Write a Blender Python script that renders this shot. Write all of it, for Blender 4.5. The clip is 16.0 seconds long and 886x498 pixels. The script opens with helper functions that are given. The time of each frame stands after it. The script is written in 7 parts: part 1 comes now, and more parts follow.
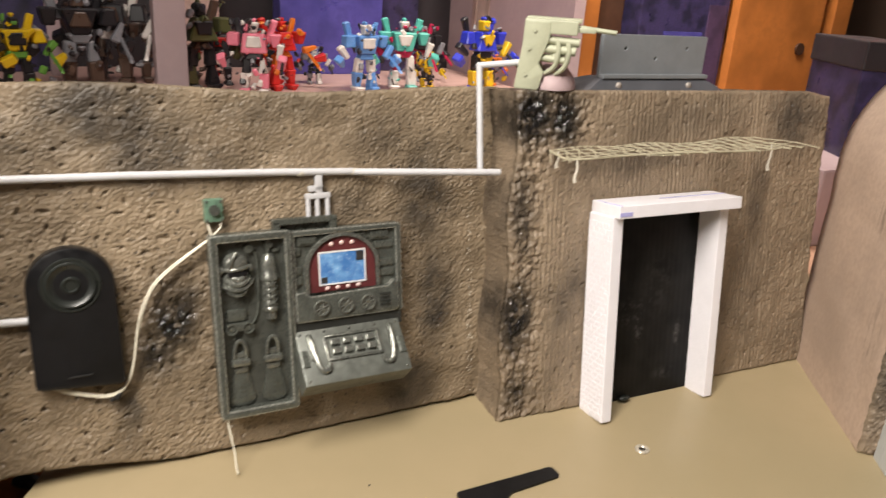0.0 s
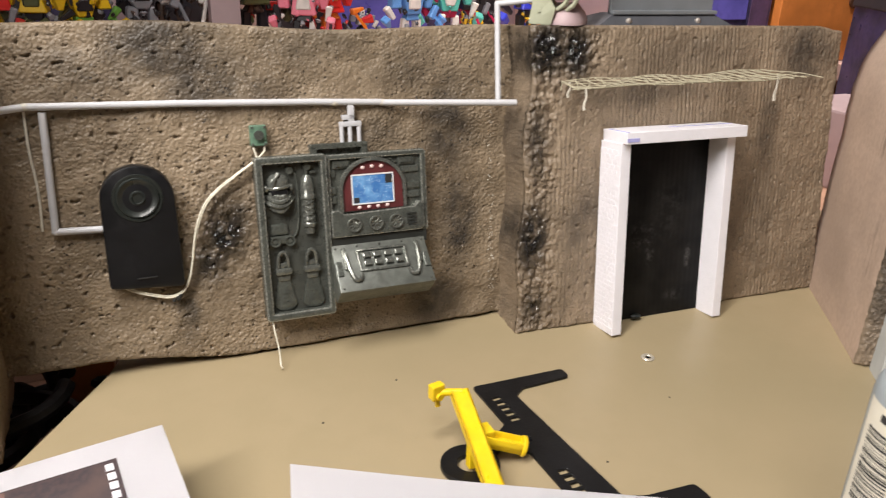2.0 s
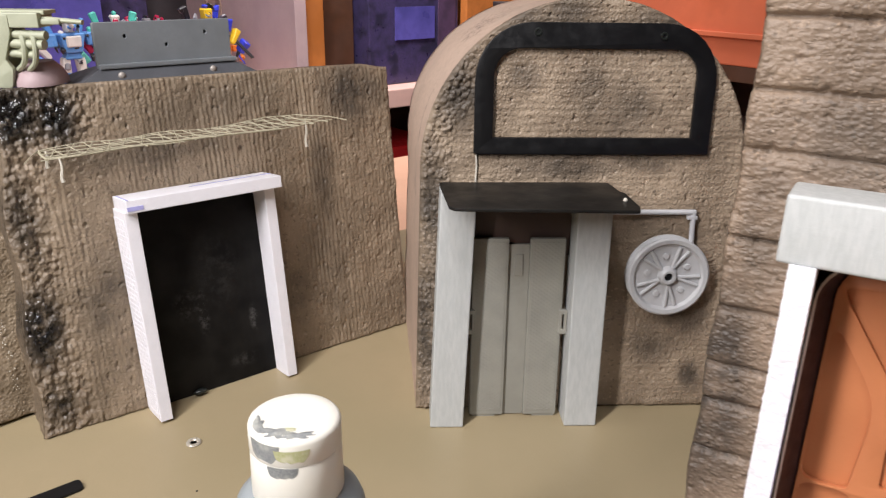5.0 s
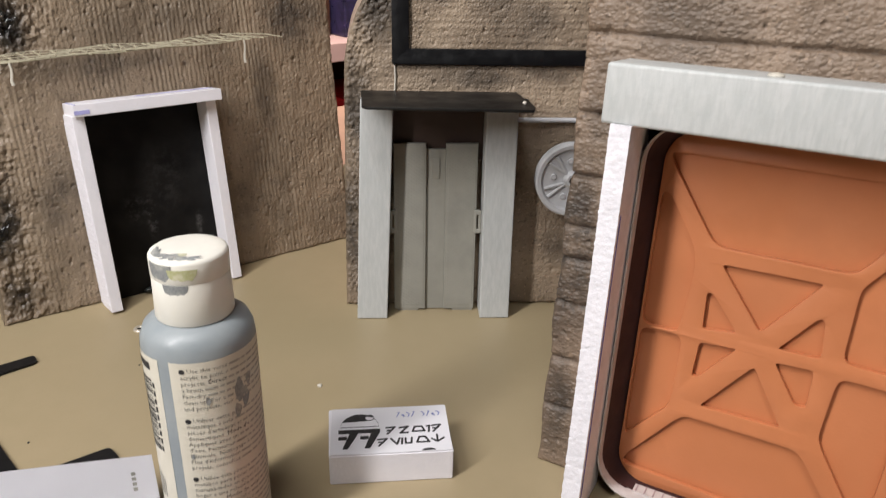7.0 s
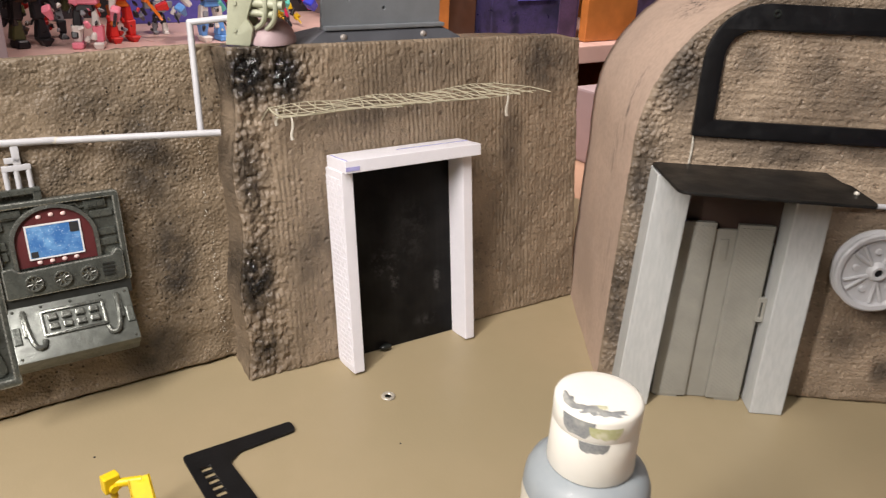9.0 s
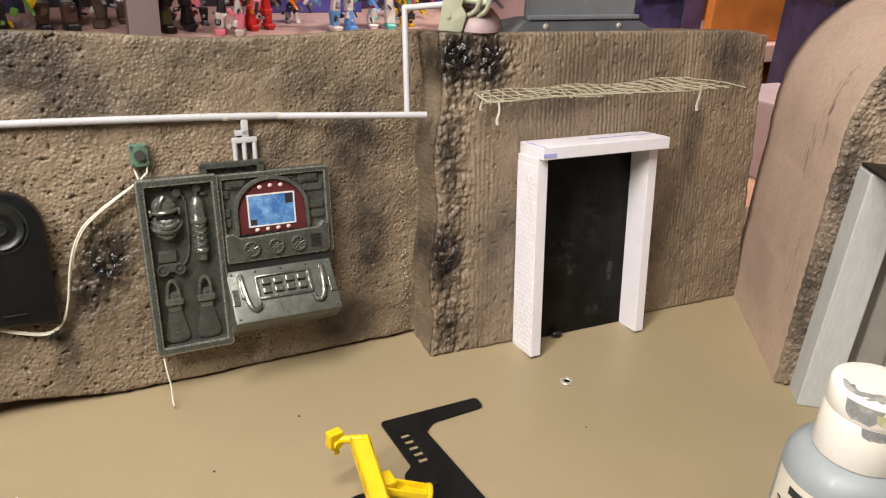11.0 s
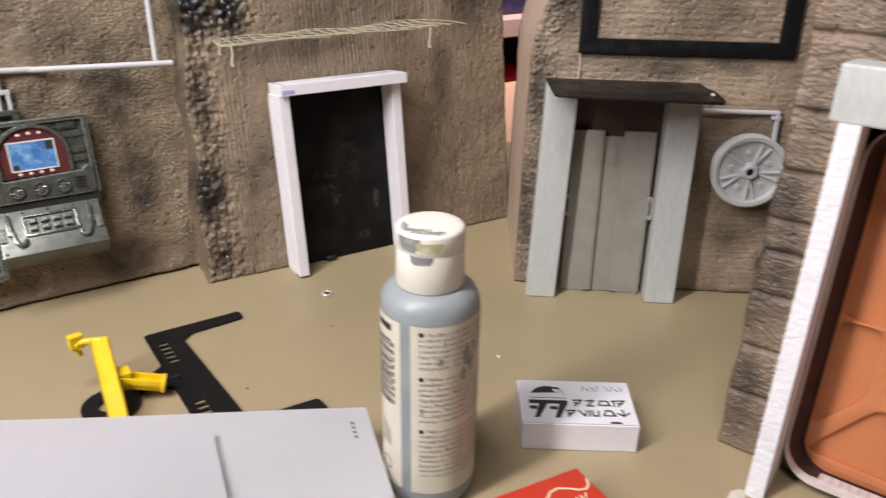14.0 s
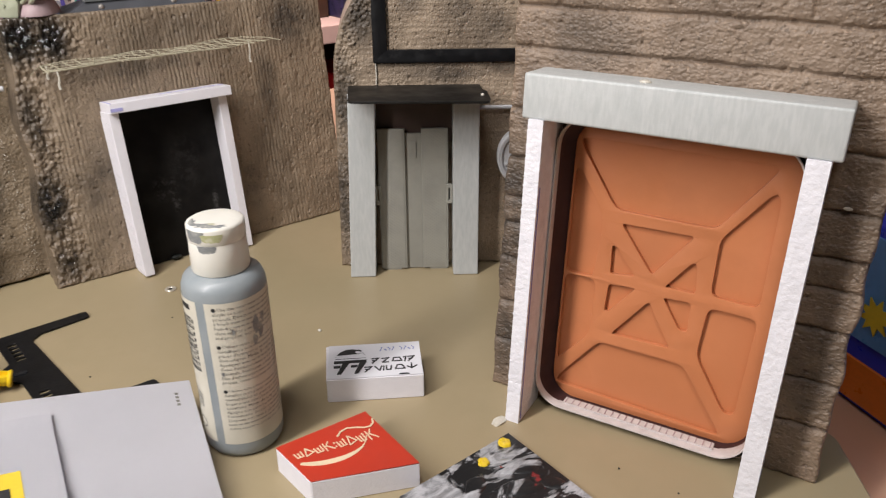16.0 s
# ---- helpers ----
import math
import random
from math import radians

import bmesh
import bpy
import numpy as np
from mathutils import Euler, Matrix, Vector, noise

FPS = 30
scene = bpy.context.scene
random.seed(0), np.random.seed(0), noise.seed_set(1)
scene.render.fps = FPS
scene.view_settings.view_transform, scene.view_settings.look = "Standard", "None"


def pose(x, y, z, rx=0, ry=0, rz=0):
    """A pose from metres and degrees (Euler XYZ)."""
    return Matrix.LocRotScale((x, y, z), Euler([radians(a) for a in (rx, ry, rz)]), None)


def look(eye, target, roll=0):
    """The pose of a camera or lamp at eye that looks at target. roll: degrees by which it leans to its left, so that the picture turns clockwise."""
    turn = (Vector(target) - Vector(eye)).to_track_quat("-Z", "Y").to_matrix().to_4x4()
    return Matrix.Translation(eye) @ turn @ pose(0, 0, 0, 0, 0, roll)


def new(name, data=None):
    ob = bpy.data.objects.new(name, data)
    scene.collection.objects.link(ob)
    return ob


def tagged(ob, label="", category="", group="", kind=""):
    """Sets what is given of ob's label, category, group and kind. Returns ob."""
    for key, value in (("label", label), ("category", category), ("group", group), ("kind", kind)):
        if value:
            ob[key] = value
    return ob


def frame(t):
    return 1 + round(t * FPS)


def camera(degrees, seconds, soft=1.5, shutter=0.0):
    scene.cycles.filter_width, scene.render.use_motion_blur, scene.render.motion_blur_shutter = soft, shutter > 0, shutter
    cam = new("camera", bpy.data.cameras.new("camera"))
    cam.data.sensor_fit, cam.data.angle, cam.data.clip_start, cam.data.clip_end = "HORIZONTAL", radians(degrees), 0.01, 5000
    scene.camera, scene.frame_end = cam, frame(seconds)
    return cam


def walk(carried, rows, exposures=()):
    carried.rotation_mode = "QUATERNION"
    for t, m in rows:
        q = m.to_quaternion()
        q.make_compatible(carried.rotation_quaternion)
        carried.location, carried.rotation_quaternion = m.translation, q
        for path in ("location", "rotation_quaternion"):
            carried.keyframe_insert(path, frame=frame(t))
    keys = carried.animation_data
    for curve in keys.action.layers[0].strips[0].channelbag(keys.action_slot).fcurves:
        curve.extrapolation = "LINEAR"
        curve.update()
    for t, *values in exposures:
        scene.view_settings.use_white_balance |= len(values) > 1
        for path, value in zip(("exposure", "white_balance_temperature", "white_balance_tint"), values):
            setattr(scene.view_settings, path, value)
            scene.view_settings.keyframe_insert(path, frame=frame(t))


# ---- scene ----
cam = camera(61.0, 16.0, 1.2, 0.4)
PATH = [
    (0, (0.00677, 0.02078, 0.22148), (0.90394, 1.67257, -0.46167), 3.801),
    (0.5, (-0.01409, 0.00549, 0.21085), (0.77859, 1.69999, -0.49648), 3.683),
    (1, (-0.01601, 0.00083, 0.20665), (0.73384, 1.69971, -0.53602), 3.292),
    (1.5, (-0.01437, -0.01293, 0.20967), (0.72203, 1.68745, -0.54295), 2.683),
    (2, (0.00304, -0.02825, 0.21220), (0.76000, 1.65834, -0.55097), 2.188),
    (2.5, (0.02743, -0.03279, 0.21887), (0.81656, 1.63869, -0.54496), 1.710),
    (3, (0.05773, -0.03622, 0.21875), (0.96596, 1.58151, -0.52830), 1.424),
    (3.5, (0.10532, -0.03747, 0.22111), (1.15332, 1.50124, -0.50970), 1.378),
    (4, (0.13823, -0.04143, 0.22242), (1.29190, 1.42676, -0.49414), 1.685),
    (4.2, (0.14473, -0.04284, 0.22475), (1.32805, 1.40992, -0.47471), 1.668),
    (6.3, (0.14557, -0.11341, 0.22890), (1.38755, 1.26580, -0.51625), 0.753),
    (6.5, (0.14067, -0.11732, 0.22169), (1.38469, 1.25562, -0.53161), 1.008),
    (7, (0.14460, -0.12653, 0.20987), (1.35396, 1.25535, -0.58251), 1.165),
    (7.5, (0.12834, -0.11348, 0.19427), (1.30506, 1.28025, -0.62601), 1.622),
    (8, (0.10344, -0.08098, 0.20632), (1.22536, 1.33810, -0.64662), 2.301),
    (8.5, (0.09099, -0.04829, 0.22276), (1.16910, 1.41947, -0.60390), 2.301),
    (9, (0.09103, -0.02645, 0.23387), (1.13677, 1.47058, -0.58182), 2.689),
    (9.5, (0.08359, -0.00544, 0.23198), (1.07384, 1.52698, -0.58724), 3.307),
    (10, (0.05539, 0.00494, 0.22913), (0.98452, 1.57223, -0.59569), 3.690),
    (10.2, (0.03844, 0.00846, 0.22425), (0.96195, 1.58422, -0.59068), 3.750),
    (12.3, (0.03487, -0.06164, 0.23702), (0.81180, 1.56599, -0.62739), 1.923),
    (12.5, (0.03661, -0.06976, 0.23261), (0.83603, 1.55527, -0.61606), 1.704),
    (13, (0.04802, -0.08154, 0.23374), (0.90821, 1.51045, -0.61811), 1.424),
    (13.5, (0.06501, -0.09560, 0.23055), (0.98746, 1.46453, -0.61507), 1.231),
    (14, (0.09896, -0.11490, 0.21835), (1.08781, 1.40220, -0.63051), 0.762),
    (14.5, (0.12723, -0.13936, 0.21414), (1.19039, 1.31834, -0.64889), 0.409),
    (15, (0.14606, -0.15101, 0.21037), (1.27321, 1.24894, -0.66694), 0.148),
    (15.5, (0.13647, -0.17853, 0.22398), (1.29730, 1.19250, -0.65507), -0.165),
    (16, (0.10955, -0.19636, 0.24070), (1.28340, 1.17367, -0.62247), -0.292),
]
walk(cam, [(t, look(eye, target, roll)) for t, eye, target, roll in PATH], exposures=[(0.0, 0.10, 6900, 11), (1.5, 0.05, 6600, 11), (2.5, 0.05, 6500, 12), (3.0, -0.02, 6450, 13), (4.0, 0.09, 6250, 14), (6.3, -0.12, 6200, 11), (7.0, -0.21, 6250, 11), (7.5, -0.27, 6250, 11), (8.0, -0.25, 6300, 11), (8.5, -0.07, 6500, 13), (9.0, -0.03, 6550, 13), (10.0, 0.0, 6750, 12), (12.5, -0.12, 6550, 12), (13.5, -0.09, 6400, 14), (14.0, -0.11, 6300, 14), (14.5, -0.30, 6350, 14), (15.0, -0.32, 6350, 12), (16.0, -0.24, 6300, 12)])

# ---------------------------------------------------------------- world, lamps
world = bpy.data.worlds.new("room_air")
scene.world = world
world.use_nodes = True
world.node_tree.nodes["Background"].inputs[0].default_value = (1.0, 0.95, 0.92, 1)
world.node_tree.nodes["Background"].inputs[1].default_value = 0.035


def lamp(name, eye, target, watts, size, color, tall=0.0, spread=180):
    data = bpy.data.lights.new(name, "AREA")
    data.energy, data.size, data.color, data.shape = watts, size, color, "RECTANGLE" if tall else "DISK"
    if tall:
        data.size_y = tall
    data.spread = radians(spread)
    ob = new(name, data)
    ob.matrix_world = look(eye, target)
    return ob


# Unseen strip light on the left, placed from the shadows' directions.
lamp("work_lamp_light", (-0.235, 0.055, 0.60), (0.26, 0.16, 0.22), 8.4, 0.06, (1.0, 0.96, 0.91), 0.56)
# Added fill behind the camera; no fixture is known there.
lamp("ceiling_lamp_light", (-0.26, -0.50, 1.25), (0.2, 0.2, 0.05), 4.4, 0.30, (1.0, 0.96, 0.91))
# Unseen second key overhead, added to shorten the shadows on the board.
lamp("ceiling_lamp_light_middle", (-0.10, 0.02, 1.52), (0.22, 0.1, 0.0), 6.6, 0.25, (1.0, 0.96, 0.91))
# Added fill hanging in mid-air, only to brighten the background.
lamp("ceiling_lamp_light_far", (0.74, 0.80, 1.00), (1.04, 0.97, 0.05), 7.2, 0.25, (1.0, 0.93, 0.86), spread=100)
# Added fill that brightens the toys; the cabinet has no known lamp.
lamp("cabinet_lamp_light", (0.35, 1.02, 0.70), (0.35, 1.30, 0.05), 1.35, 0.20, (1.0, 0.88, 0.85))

# ---------------------------------------------------------------- materials


def node(nt, kind, **values):
    n = nt.nodes.new(kind)
    for key, value in values.items():
        if key in n.inputs:
            n.inputs[key].default_value = value
    return n


def base_mat(name):
    m = bpy.data.materials.new(name)
    m.use_nodes = True
    nt = m.node_tree
    b = nt.nodes["Principled BSDF"]
    co = nt.nodes.new("ShaderNodeTexCoord").outputs["Object"]
    return m, nt, b, co


def noise_fac(nt, co, scale, detail=4.0, rough=0.55):
    n = node(nt, "ShaderNodeTexNoise", Scale=scale, Detail=detail, Roughness=rough)
    nt.links.new(co, n.inputs["Vector"])
    return n.outputs["Fac"]


def ramp(nt, fac, a, b, lo=0.0, hi=1.0):
    r = node(nt, "ShaderNodeMapRange")
    r.interpolation_type = "SMOOTHSTEP"
    nt.links.new(fac, r.inputs["Value"])
    for key, value in (("From Min", a), ("From Max", b), ("To Min", lo), ("To Max", hi)):
        r.inputs[key].default_value = value
    return r.outputs["Result"]


def mix(nt, fac, a, b):
    n = nt.nodes.new("ShaderNodeMix")
    n.data_type = "RGBA"
    if isinstance(fac, float):
        n.inputs[0].default_value = fac
    else:
        nt.links.new(fac, n.inputs[0])
    for slot, v in ((6, a), (7, b)):
        if isinstance(v, tuple):
            n.inputs[slot].default_value = (*v, 1)
        else:
            nt.links.new(v, n.inputs[slot])
    return n.outputs[2]


def maths(nt, op, a, b=0.0):
    n = nt.nodes.new("ShaderNodeMath")
    n.operation = op
    for slot, v in ((0, a), (1, b)):
        if isinstance(v, (int, float)):
            n.inputs[slot].default_value = v
        else:
            nt.links.new(v, n.inputs[slot])
    return n.outputs[0]


def bump(nt, b, height, strength, distance):
    n = node(nt, "ShaderNodeBump", Strength=strength, Distance=distance)
    nt.links.new(height, n.inputs["Height"])
    nt.links.new(n.outputs[0], b.inputs["Normal"])


def plain(name, color, rough=0.5, metal=0.0, vary=0.15, scale=60.0, relief=0.0, grain=600.0, second=None, coat=0.0, spec=0.5):
    """A painted, plastic, metal or paper surface with mottling at two scales and a fine relief."""
    m, nt, b, co = base_mat(name)
    second = second or tuple(c * (1 - vary) for c in color)
    large = ramp(nt, noise_fac(nt, co, scale), 0.35, 0.68)
    fine = ramp(nt, noise_fac(nt, co, scale * 7.3, 2.0), 0.3, 0.7, 0.0, 0.5)
    col = mix(nt, maths(nt, "MAXIMUM", large, fine), color, second)
    nt.links.new(col, b.inputs["Base Color"])
    nt.links.new(ramp(nt, noise_fac(nt, co, scale * 2.1), 0.3, 0.7, max(0.03, rough - 0.08), min(1.0, rough + 0.1)), b.inputs["Roughness"])
    b.inputs["Metallic"].default_value = metal
    b.inputs["Coat Weight"].default_value = coat
    b.inputs["Specular IOR Level"].default_value = spec
    if relief:
        bump(nt, b, noise_fac(nt, co, grain, 3.0), relief, 0.0006)
    return m


def foam(name, color, light, spots, gloss=(), grooves=None, lines=0.0, cut=0.8, pebble=0.0024, lift=1.0, squash=1.0, holes=0.0):
    """Airbrushed foam: swollen beads, brown paint, soft round patches of soot and some painted shade, shiny melted
    places.
    """
    m, nt, b, co = base_mat(name)
    tone = ramp(nt, noise_fac(nt, co, 22.0, 5.0), 0.36, 0.66)
    col = mix(nt, tone, color, light)
    speck = ramp(nt, noise_fac(nt, co, 480.0, 2.0), 0.59, 0.70, 0.0, 0.50)
    col = mix(nt, speck, col, tuple(min(1, c * 1.40) for c in light))
    # Pits: dark specks of colour for shaded cavities, independent of the relief.
    pit = ramp(nt, noise_fac(nt, co, 330.0, 2.0), 0.30, 0.40, 0.55, 0.0)
    col = mix(nt, pit, col, tuple(c * 0.40 for c in color))

    # Holes also get a dark colour for the shade inside them.
    if holes:
        cell = node(nt, "ShaderNodeTexVoronoi", Scale=1.0 / 0.0033, Randomness=1.0)
        nt.links.new(co, cell.inputs["Vector"])
        torn = maths(nt, "MULTIPLY", ramp(nt, cell.outputs["Distance"], 0.21, 0.14), ramp(nt, noise_fac(nt, co, 26.0, 3.0), 0.56 - 0.16 * holes, 0.60 - 0.10 * holes))
        col = mix(nt, torn, col, (0.048, 0.036, 0.025))

    def patches(rows):
        warp = nt.nodes.new("ShaderNodeVectorMath")
        warp.operation = "MULTIPLY_ADD"
        n = node(nt, "ShaderNodeTexNoise", Scale=55.0, Detail=3.0)
        nt.links.new(co, n.inputs["Vector"])
        nt.links.new(n.outputs["Color"], warp.inputs[0])
        warp.inputs[1].default_value = (0.012, 0.0, 0.012)
        shift = nt.nodes.new("ShaderNodeVectorMath")
        shift.operation = "SUBTRACT"
        nt.links.new(co, shift.inputs[0])
        shift.inputs[1].default_value = (0.006, 0.0, 0.006)
        nt.links.new(shift.outputs[0], warp.inputs[2])
        total = None
        for u, w, ru, rw, amount in rows:
            s = nt.nodes.new("ShaderNodeVectorMath")
            s.operation = "SUBTRACT"
            nt.links.new(warp.outputs[0], s.inputs[0])
            s.inputs[1].default_value = (u, 0, w)
            d = nt.nodes.new("ShaderNodeVectorMath")
            d.operation = "MULTIPLY"
            nt.links.new(s.outputs[0], d.inputs[0])
            d.inputs[1].default_value = (1 / ru, 6.0, 1 / rw)
            ln = nt.nodes.new("ShaderNodeVectorMath")
            ln.operation = "LENGTH"
            nt.links.new(d.outputs[0], ln.inputs[0])
            one = ramp(nt, ln.outputs["Value"], 1.0, 0.15, 0.0, amount)
            total = one if total is None else maths(nt, "MAXIMUM", total, one)
        return total

    if spots:
        # One mask carries real soot and the rows that paint shade.
        soot = maths(nt, "MULTIPLY", patches(spots), ramp(nt, noise_fac(nt, co, 75.0, 6.0, 0.65), 0.28, 0.62, 0.45, 1.0))
        col = mix(nt, soot, col, (0.020, 0.018, 0.017))
    nt.links.new(col, b.inputs["Base Color"])
    b.inputs["Roughness"].default_value = 0.50
    b.inputs["Specular IOR Level"].default_value = 0.45
    if gloss:
        shine = maths(nt, "MULTIPLY", patches(gloss), ramp(nt, noise_fac(nt, co, 160.0, 4.0), 0.36, 0.50))
        nt.links.new(ramp(nt, shine, 0.0, 0.6, 0.50, 0.09), b.inputs["Roughness"])
        nt.links.new(mix(nt, shine, col, (0.008, 0.0075, 0.0075)), b.inputs["Base Color"])
    stretch = nt.nodes.new("ShaderNodeVectorMath")
    stretch.operation = "MULTIPLY"
    nt.links.new(co, stretch.inputs[0])
    stretch.inputs[1].default_value = (squash, 1.0, 1.0)
    bead = node(nt, "ShaderNodeTexVoronoi", Scale=1.0 / pebble, Randomness=1.0)
    bead.feature = "SMOOTH_F1"
    bead.inputs["Smoothness"].default_value = 0.25
    nt.links.new(stretch.outputs[0], bead.inputs["Vector"])
    height = maths(nt, "MULTIPLY", ramp(nt, bead.outputs["Distance"], 0.75, 0.05), lift)
    height = maths(nt, "MULTIPLY", height, ramp(nt, noise_fac(nt, co, 30.0, 3.0), 0.35, 0.65, 0.45, 1.0))
    height = maths(nt, "ADD", height, maths(nt, "MULTIPLY", noise_fac(nt, co, 900.0, 3.0), 0.55))
    if holes:
        height = maths(nt, "SUBTRACT", height, maths(nt, "MULTIPLY", torn, 1.3))
    if lines:
        wave = node(nt, "ShaderNodeTexWave", Scale=lines, Distortion=2.5, Detail=3.0)
        wave.bands_direction = grooves
        wave.inputs["Detail Scale"].default_value = 1.2
        nt.links.new(co, wave.inputs["Vector"])
        height = maths(nt, "ADD", height, maths(nt, "MULTIPLY", wave.outputs["Fac"], cut))
    bump(nt, b, height, 0.65, 0.0010)
    return m


BROWN, TAN = (0.160, 0.121, 0.080), (0.250, 0.191, 0.127)
M = {}
M["wall_a"] = foam("foam_paint_back", BROWN, TAN, [
    (0.026, 0.161, 0.050, 0.026, 0.85), (-0.005, 0.154, 0.040, 0.022, 0.50), (0.045, 0.148, 0.034, 0.028, 0.80), (0.065, 0.140, 0.020, 0.014, 0.5),
    (0.049, 0.075, 0.016, 0.026, 0.85), (0.039, 0.056, 0.018, 0.022, 0.90),
    # Rows at u 0.162 to 0.178: soot together with the console's painted shadow.
    (0.172, 0.117, 0.026, 0.044, 0.85), (0.152, 0.150, 0.030, 0.020, 0.45), (0.178, 0.063, 0.018, 0.040, 0.90), (0.162, 0.017, 0.026, 0.022, 0.80),
    # First row darkens the wall below the speaker.
    (0.025, 0.030, 0.009, 0.022, 0.75), (0.100, 0.163, 0.045, 0.014, 0.45), (0.130, 0.118, 0.022, 0.016, 0.5)],
    [(0.047, 0.068, 0.015, 0.022, 1.0), (0.038, 0.055, 0.010, 0.012, 0.8)], pebble=0.0017, lift=0.70, holes=0.35)
M["wall_1"] = foam("foam_paint_block", (0.172, 0.130, 0.089), (0.268, 0.204, 0.141), [
    (0.015, 0.160, 0.018, 0.024, 1.0), (0.034, 0.159, 0.016, 0.022, 1.0), (0.010, 0.115, 0.014, 0.030, 0.60),
    (0.009, 0.056, 0.016, 0.030, 0.95), (0.037, 0.060, 0.016, 0.022, 0.6), (0.047, 0.070, 0.014, 0.026, 0.55), (0.198, 0.157, 0.034, 0.026, 0.85), (0.172, 0.110, 0.012, 0.040, 0.60),
    # Row at w 0.136 darkens a band under the net.
    # Rows at u 0.148 and 0.165: soot plus the door jamb's shadow in colour.
    (0.080, 0.136, 0.060, 0.010, 0.45), (0.148, 0.036, 0.020, 0.040, 0.50), (0.010, 0.015, 0.012, 0.020, 0.5), (0.115, 0.158, 0.05, 0.016, 0.35), (0.165, 0.060, 0.03, 0.05, 0.35)],
    [(0.016, 0.160, 0.016, 0.022, 1.0), (0.033, 0.160, 0.013, 0.018, 1.0), (0.010, 0.056, 0.012, 0.026, 1.0), (0.012, 0.020, 0.009, 0.018, 0.6), (0.012, 0.105, 0.008, 0.03, 0.5)],
    "X", 118.0, 0.20, pebble=0.0016, lift=0.40)
M["wall_2"] = foam("foam_paint_arch", (0.212, 0.160, 0.112), (0.365, 0.282, 0.202), [
    (0.051, 0.177, 0.012, 0.014, 0.50), (0.104, 0.163, 0.018, 0.020, 0.6), (0.085, 0.172, 0.014, 0.022, 0.5), (0.113, 0.137, 0.026, 0.008, 0.6), (0.074, 0.134, 0.040, 0.009, 0.65),
    # Rim rows: dark pebbles, with the shaded gaps between them put into colour.
    (0.150, 0.0185, 0.012, 0.014, 0.85), (0.142, 0.054, 0.020, 0.018, 0.60), (0.127, 0.0375, 0.020, 0.016, 0.6), (0.006, 0.050, 0.014, 0.06, 0.80), (0.008, 0.115, 0.015, 0.05, 0.80), (0.022, 0.170, 0.020, 0.030, 0.80), (0.060, 0.206, 0.036, 0.014, 0.75), (0.120, 0.200, 0.030, 0.018, 0.7),
    # First row paints the shaded wall between the elevator posts.
    (0.060, 0.100, 0.035, 0.030, 0.9), (0.020, 0.175, 0.016, 0.025, 0.5)],
    (), "Z", 120.0, 0.08, pebble=0.0013, lift=0.45)


def arch_side_mat():
    """Smooth tan foam skin with dark brushed scratches and a sooty band near the top."""
    m, nt, b, co = base_mat("foam_skin_side")
    tone = ramp(nt, noise_fac(nt, co, 11.0, 5.0), 0.36, 0.66)
    # Tan foam skin, raised in tone to stand in for stronger light.
    col = mix(nt, tone, (0.52, 0.385, 0.300), (0.40, 0.300, 0.235))
    fine = ramp(nt, noise_fac(nt, co, 330.0, 3.0), 0.35, 0.68, 0.0, 0.35)
    col = mix(nt, fine, col, (0.34, 0.25, 0.195))
    mp = node(nt, "ShaderNodeMapping")
    mp.inputs["Rotation"].default_value = (0.42, 0, 0)
    mp.inputs["Scale"].default_value = (1.0, 1.0, 0.12)
    nt.links.new(co, mp.inputs["Vector"])
    lines = ramp(nt, noise_fac(nt, mp.outputs[0], 420.0, 3.0), 0.52, 0.62)
    for y, w, ry, rw, amount in ((0.030, 0.148, 0.010, 0.030, 0.85), (0.042, 0.122, 0.014, 0.022, 0.45), (0.020, 0.060, 0.012, 0.030, 0.30), (0.050, 0.200, 0.030, 0.012, 0.9)):
        d = nt.nodes.new("ShaderNodeVectorMath")
        d.operation = "SUBTRACT"
        nt.links.new(co, d.inputs[0])
        d.inputs[1].default_value = (0.0, y, w)
        e = nt.nodes.new("ShaderNodeVectorMath")
        e.operation = "MULTIPLY"
        nt.links.new(d.outputs[0], e.inputs[0])
        e.inputs[1].default_value = (0.0, 1 / ry, 1 / rw)
        ln = nt.nodes.new("ShaderNodeVectorMath")
        ln.operation = "LENGTH"
        nt.links.new(e.outputs[0], ln.inputs[0])
        mask = maths(nt, "MULTIPLY", ramp(nt, ln.outputs["Value"], 1.0, 0.2, 0.0, amount), lines)
        col = mix(nt, mask, col, (0.035, 0.028, 0.026))
    nt.links.new(col, b.inputs["Base Color"])
    b.inputs["Roughness"].default_value = 0.70
    bump(nt, b, noise_fac(nt, co, 260.0, 4.0), 0.4, 0.0006)
    return m


M["wall_2_side"] = arch_side_mat()
M["wall_3"] = foam("foam_paint_planks", (0.180, 0.130, 0.092), (0.295, 0.216, 0.154), [
    (0.003, 0.095, 0.018, 0.060, 0.90), (0.006, 0.030, 0.014, 0.035, 0.80), (0.010, 0.150, 0.012, 0.03, 0.5), (0.035, 0.182, 0.030, 0.020, 0.45), (0.150, 0.060, 0.018, 0.06, 0.60), (0.155, 0.120, 0.02, 0.04, 0.5)],
    pebble=0.0013, lift=0.60, squash=0.7)
M["wall_b"] = foam("foam_paint_edge", (0.205, 0.157, 0.106), (0.315, 0.243, 0.166), [(-0.012, 0.020, 0.012, 0.05, 0.75)], pebble=0.0018, lift=0.6, holes=1.0)
M["board"] = plain("khaki_board_paint", (0.342, 0.272, 0.166), 0.40, 0, 0.13, 7.0, 0.12, 500.0, second=(0.312, 0.252, 0.150))
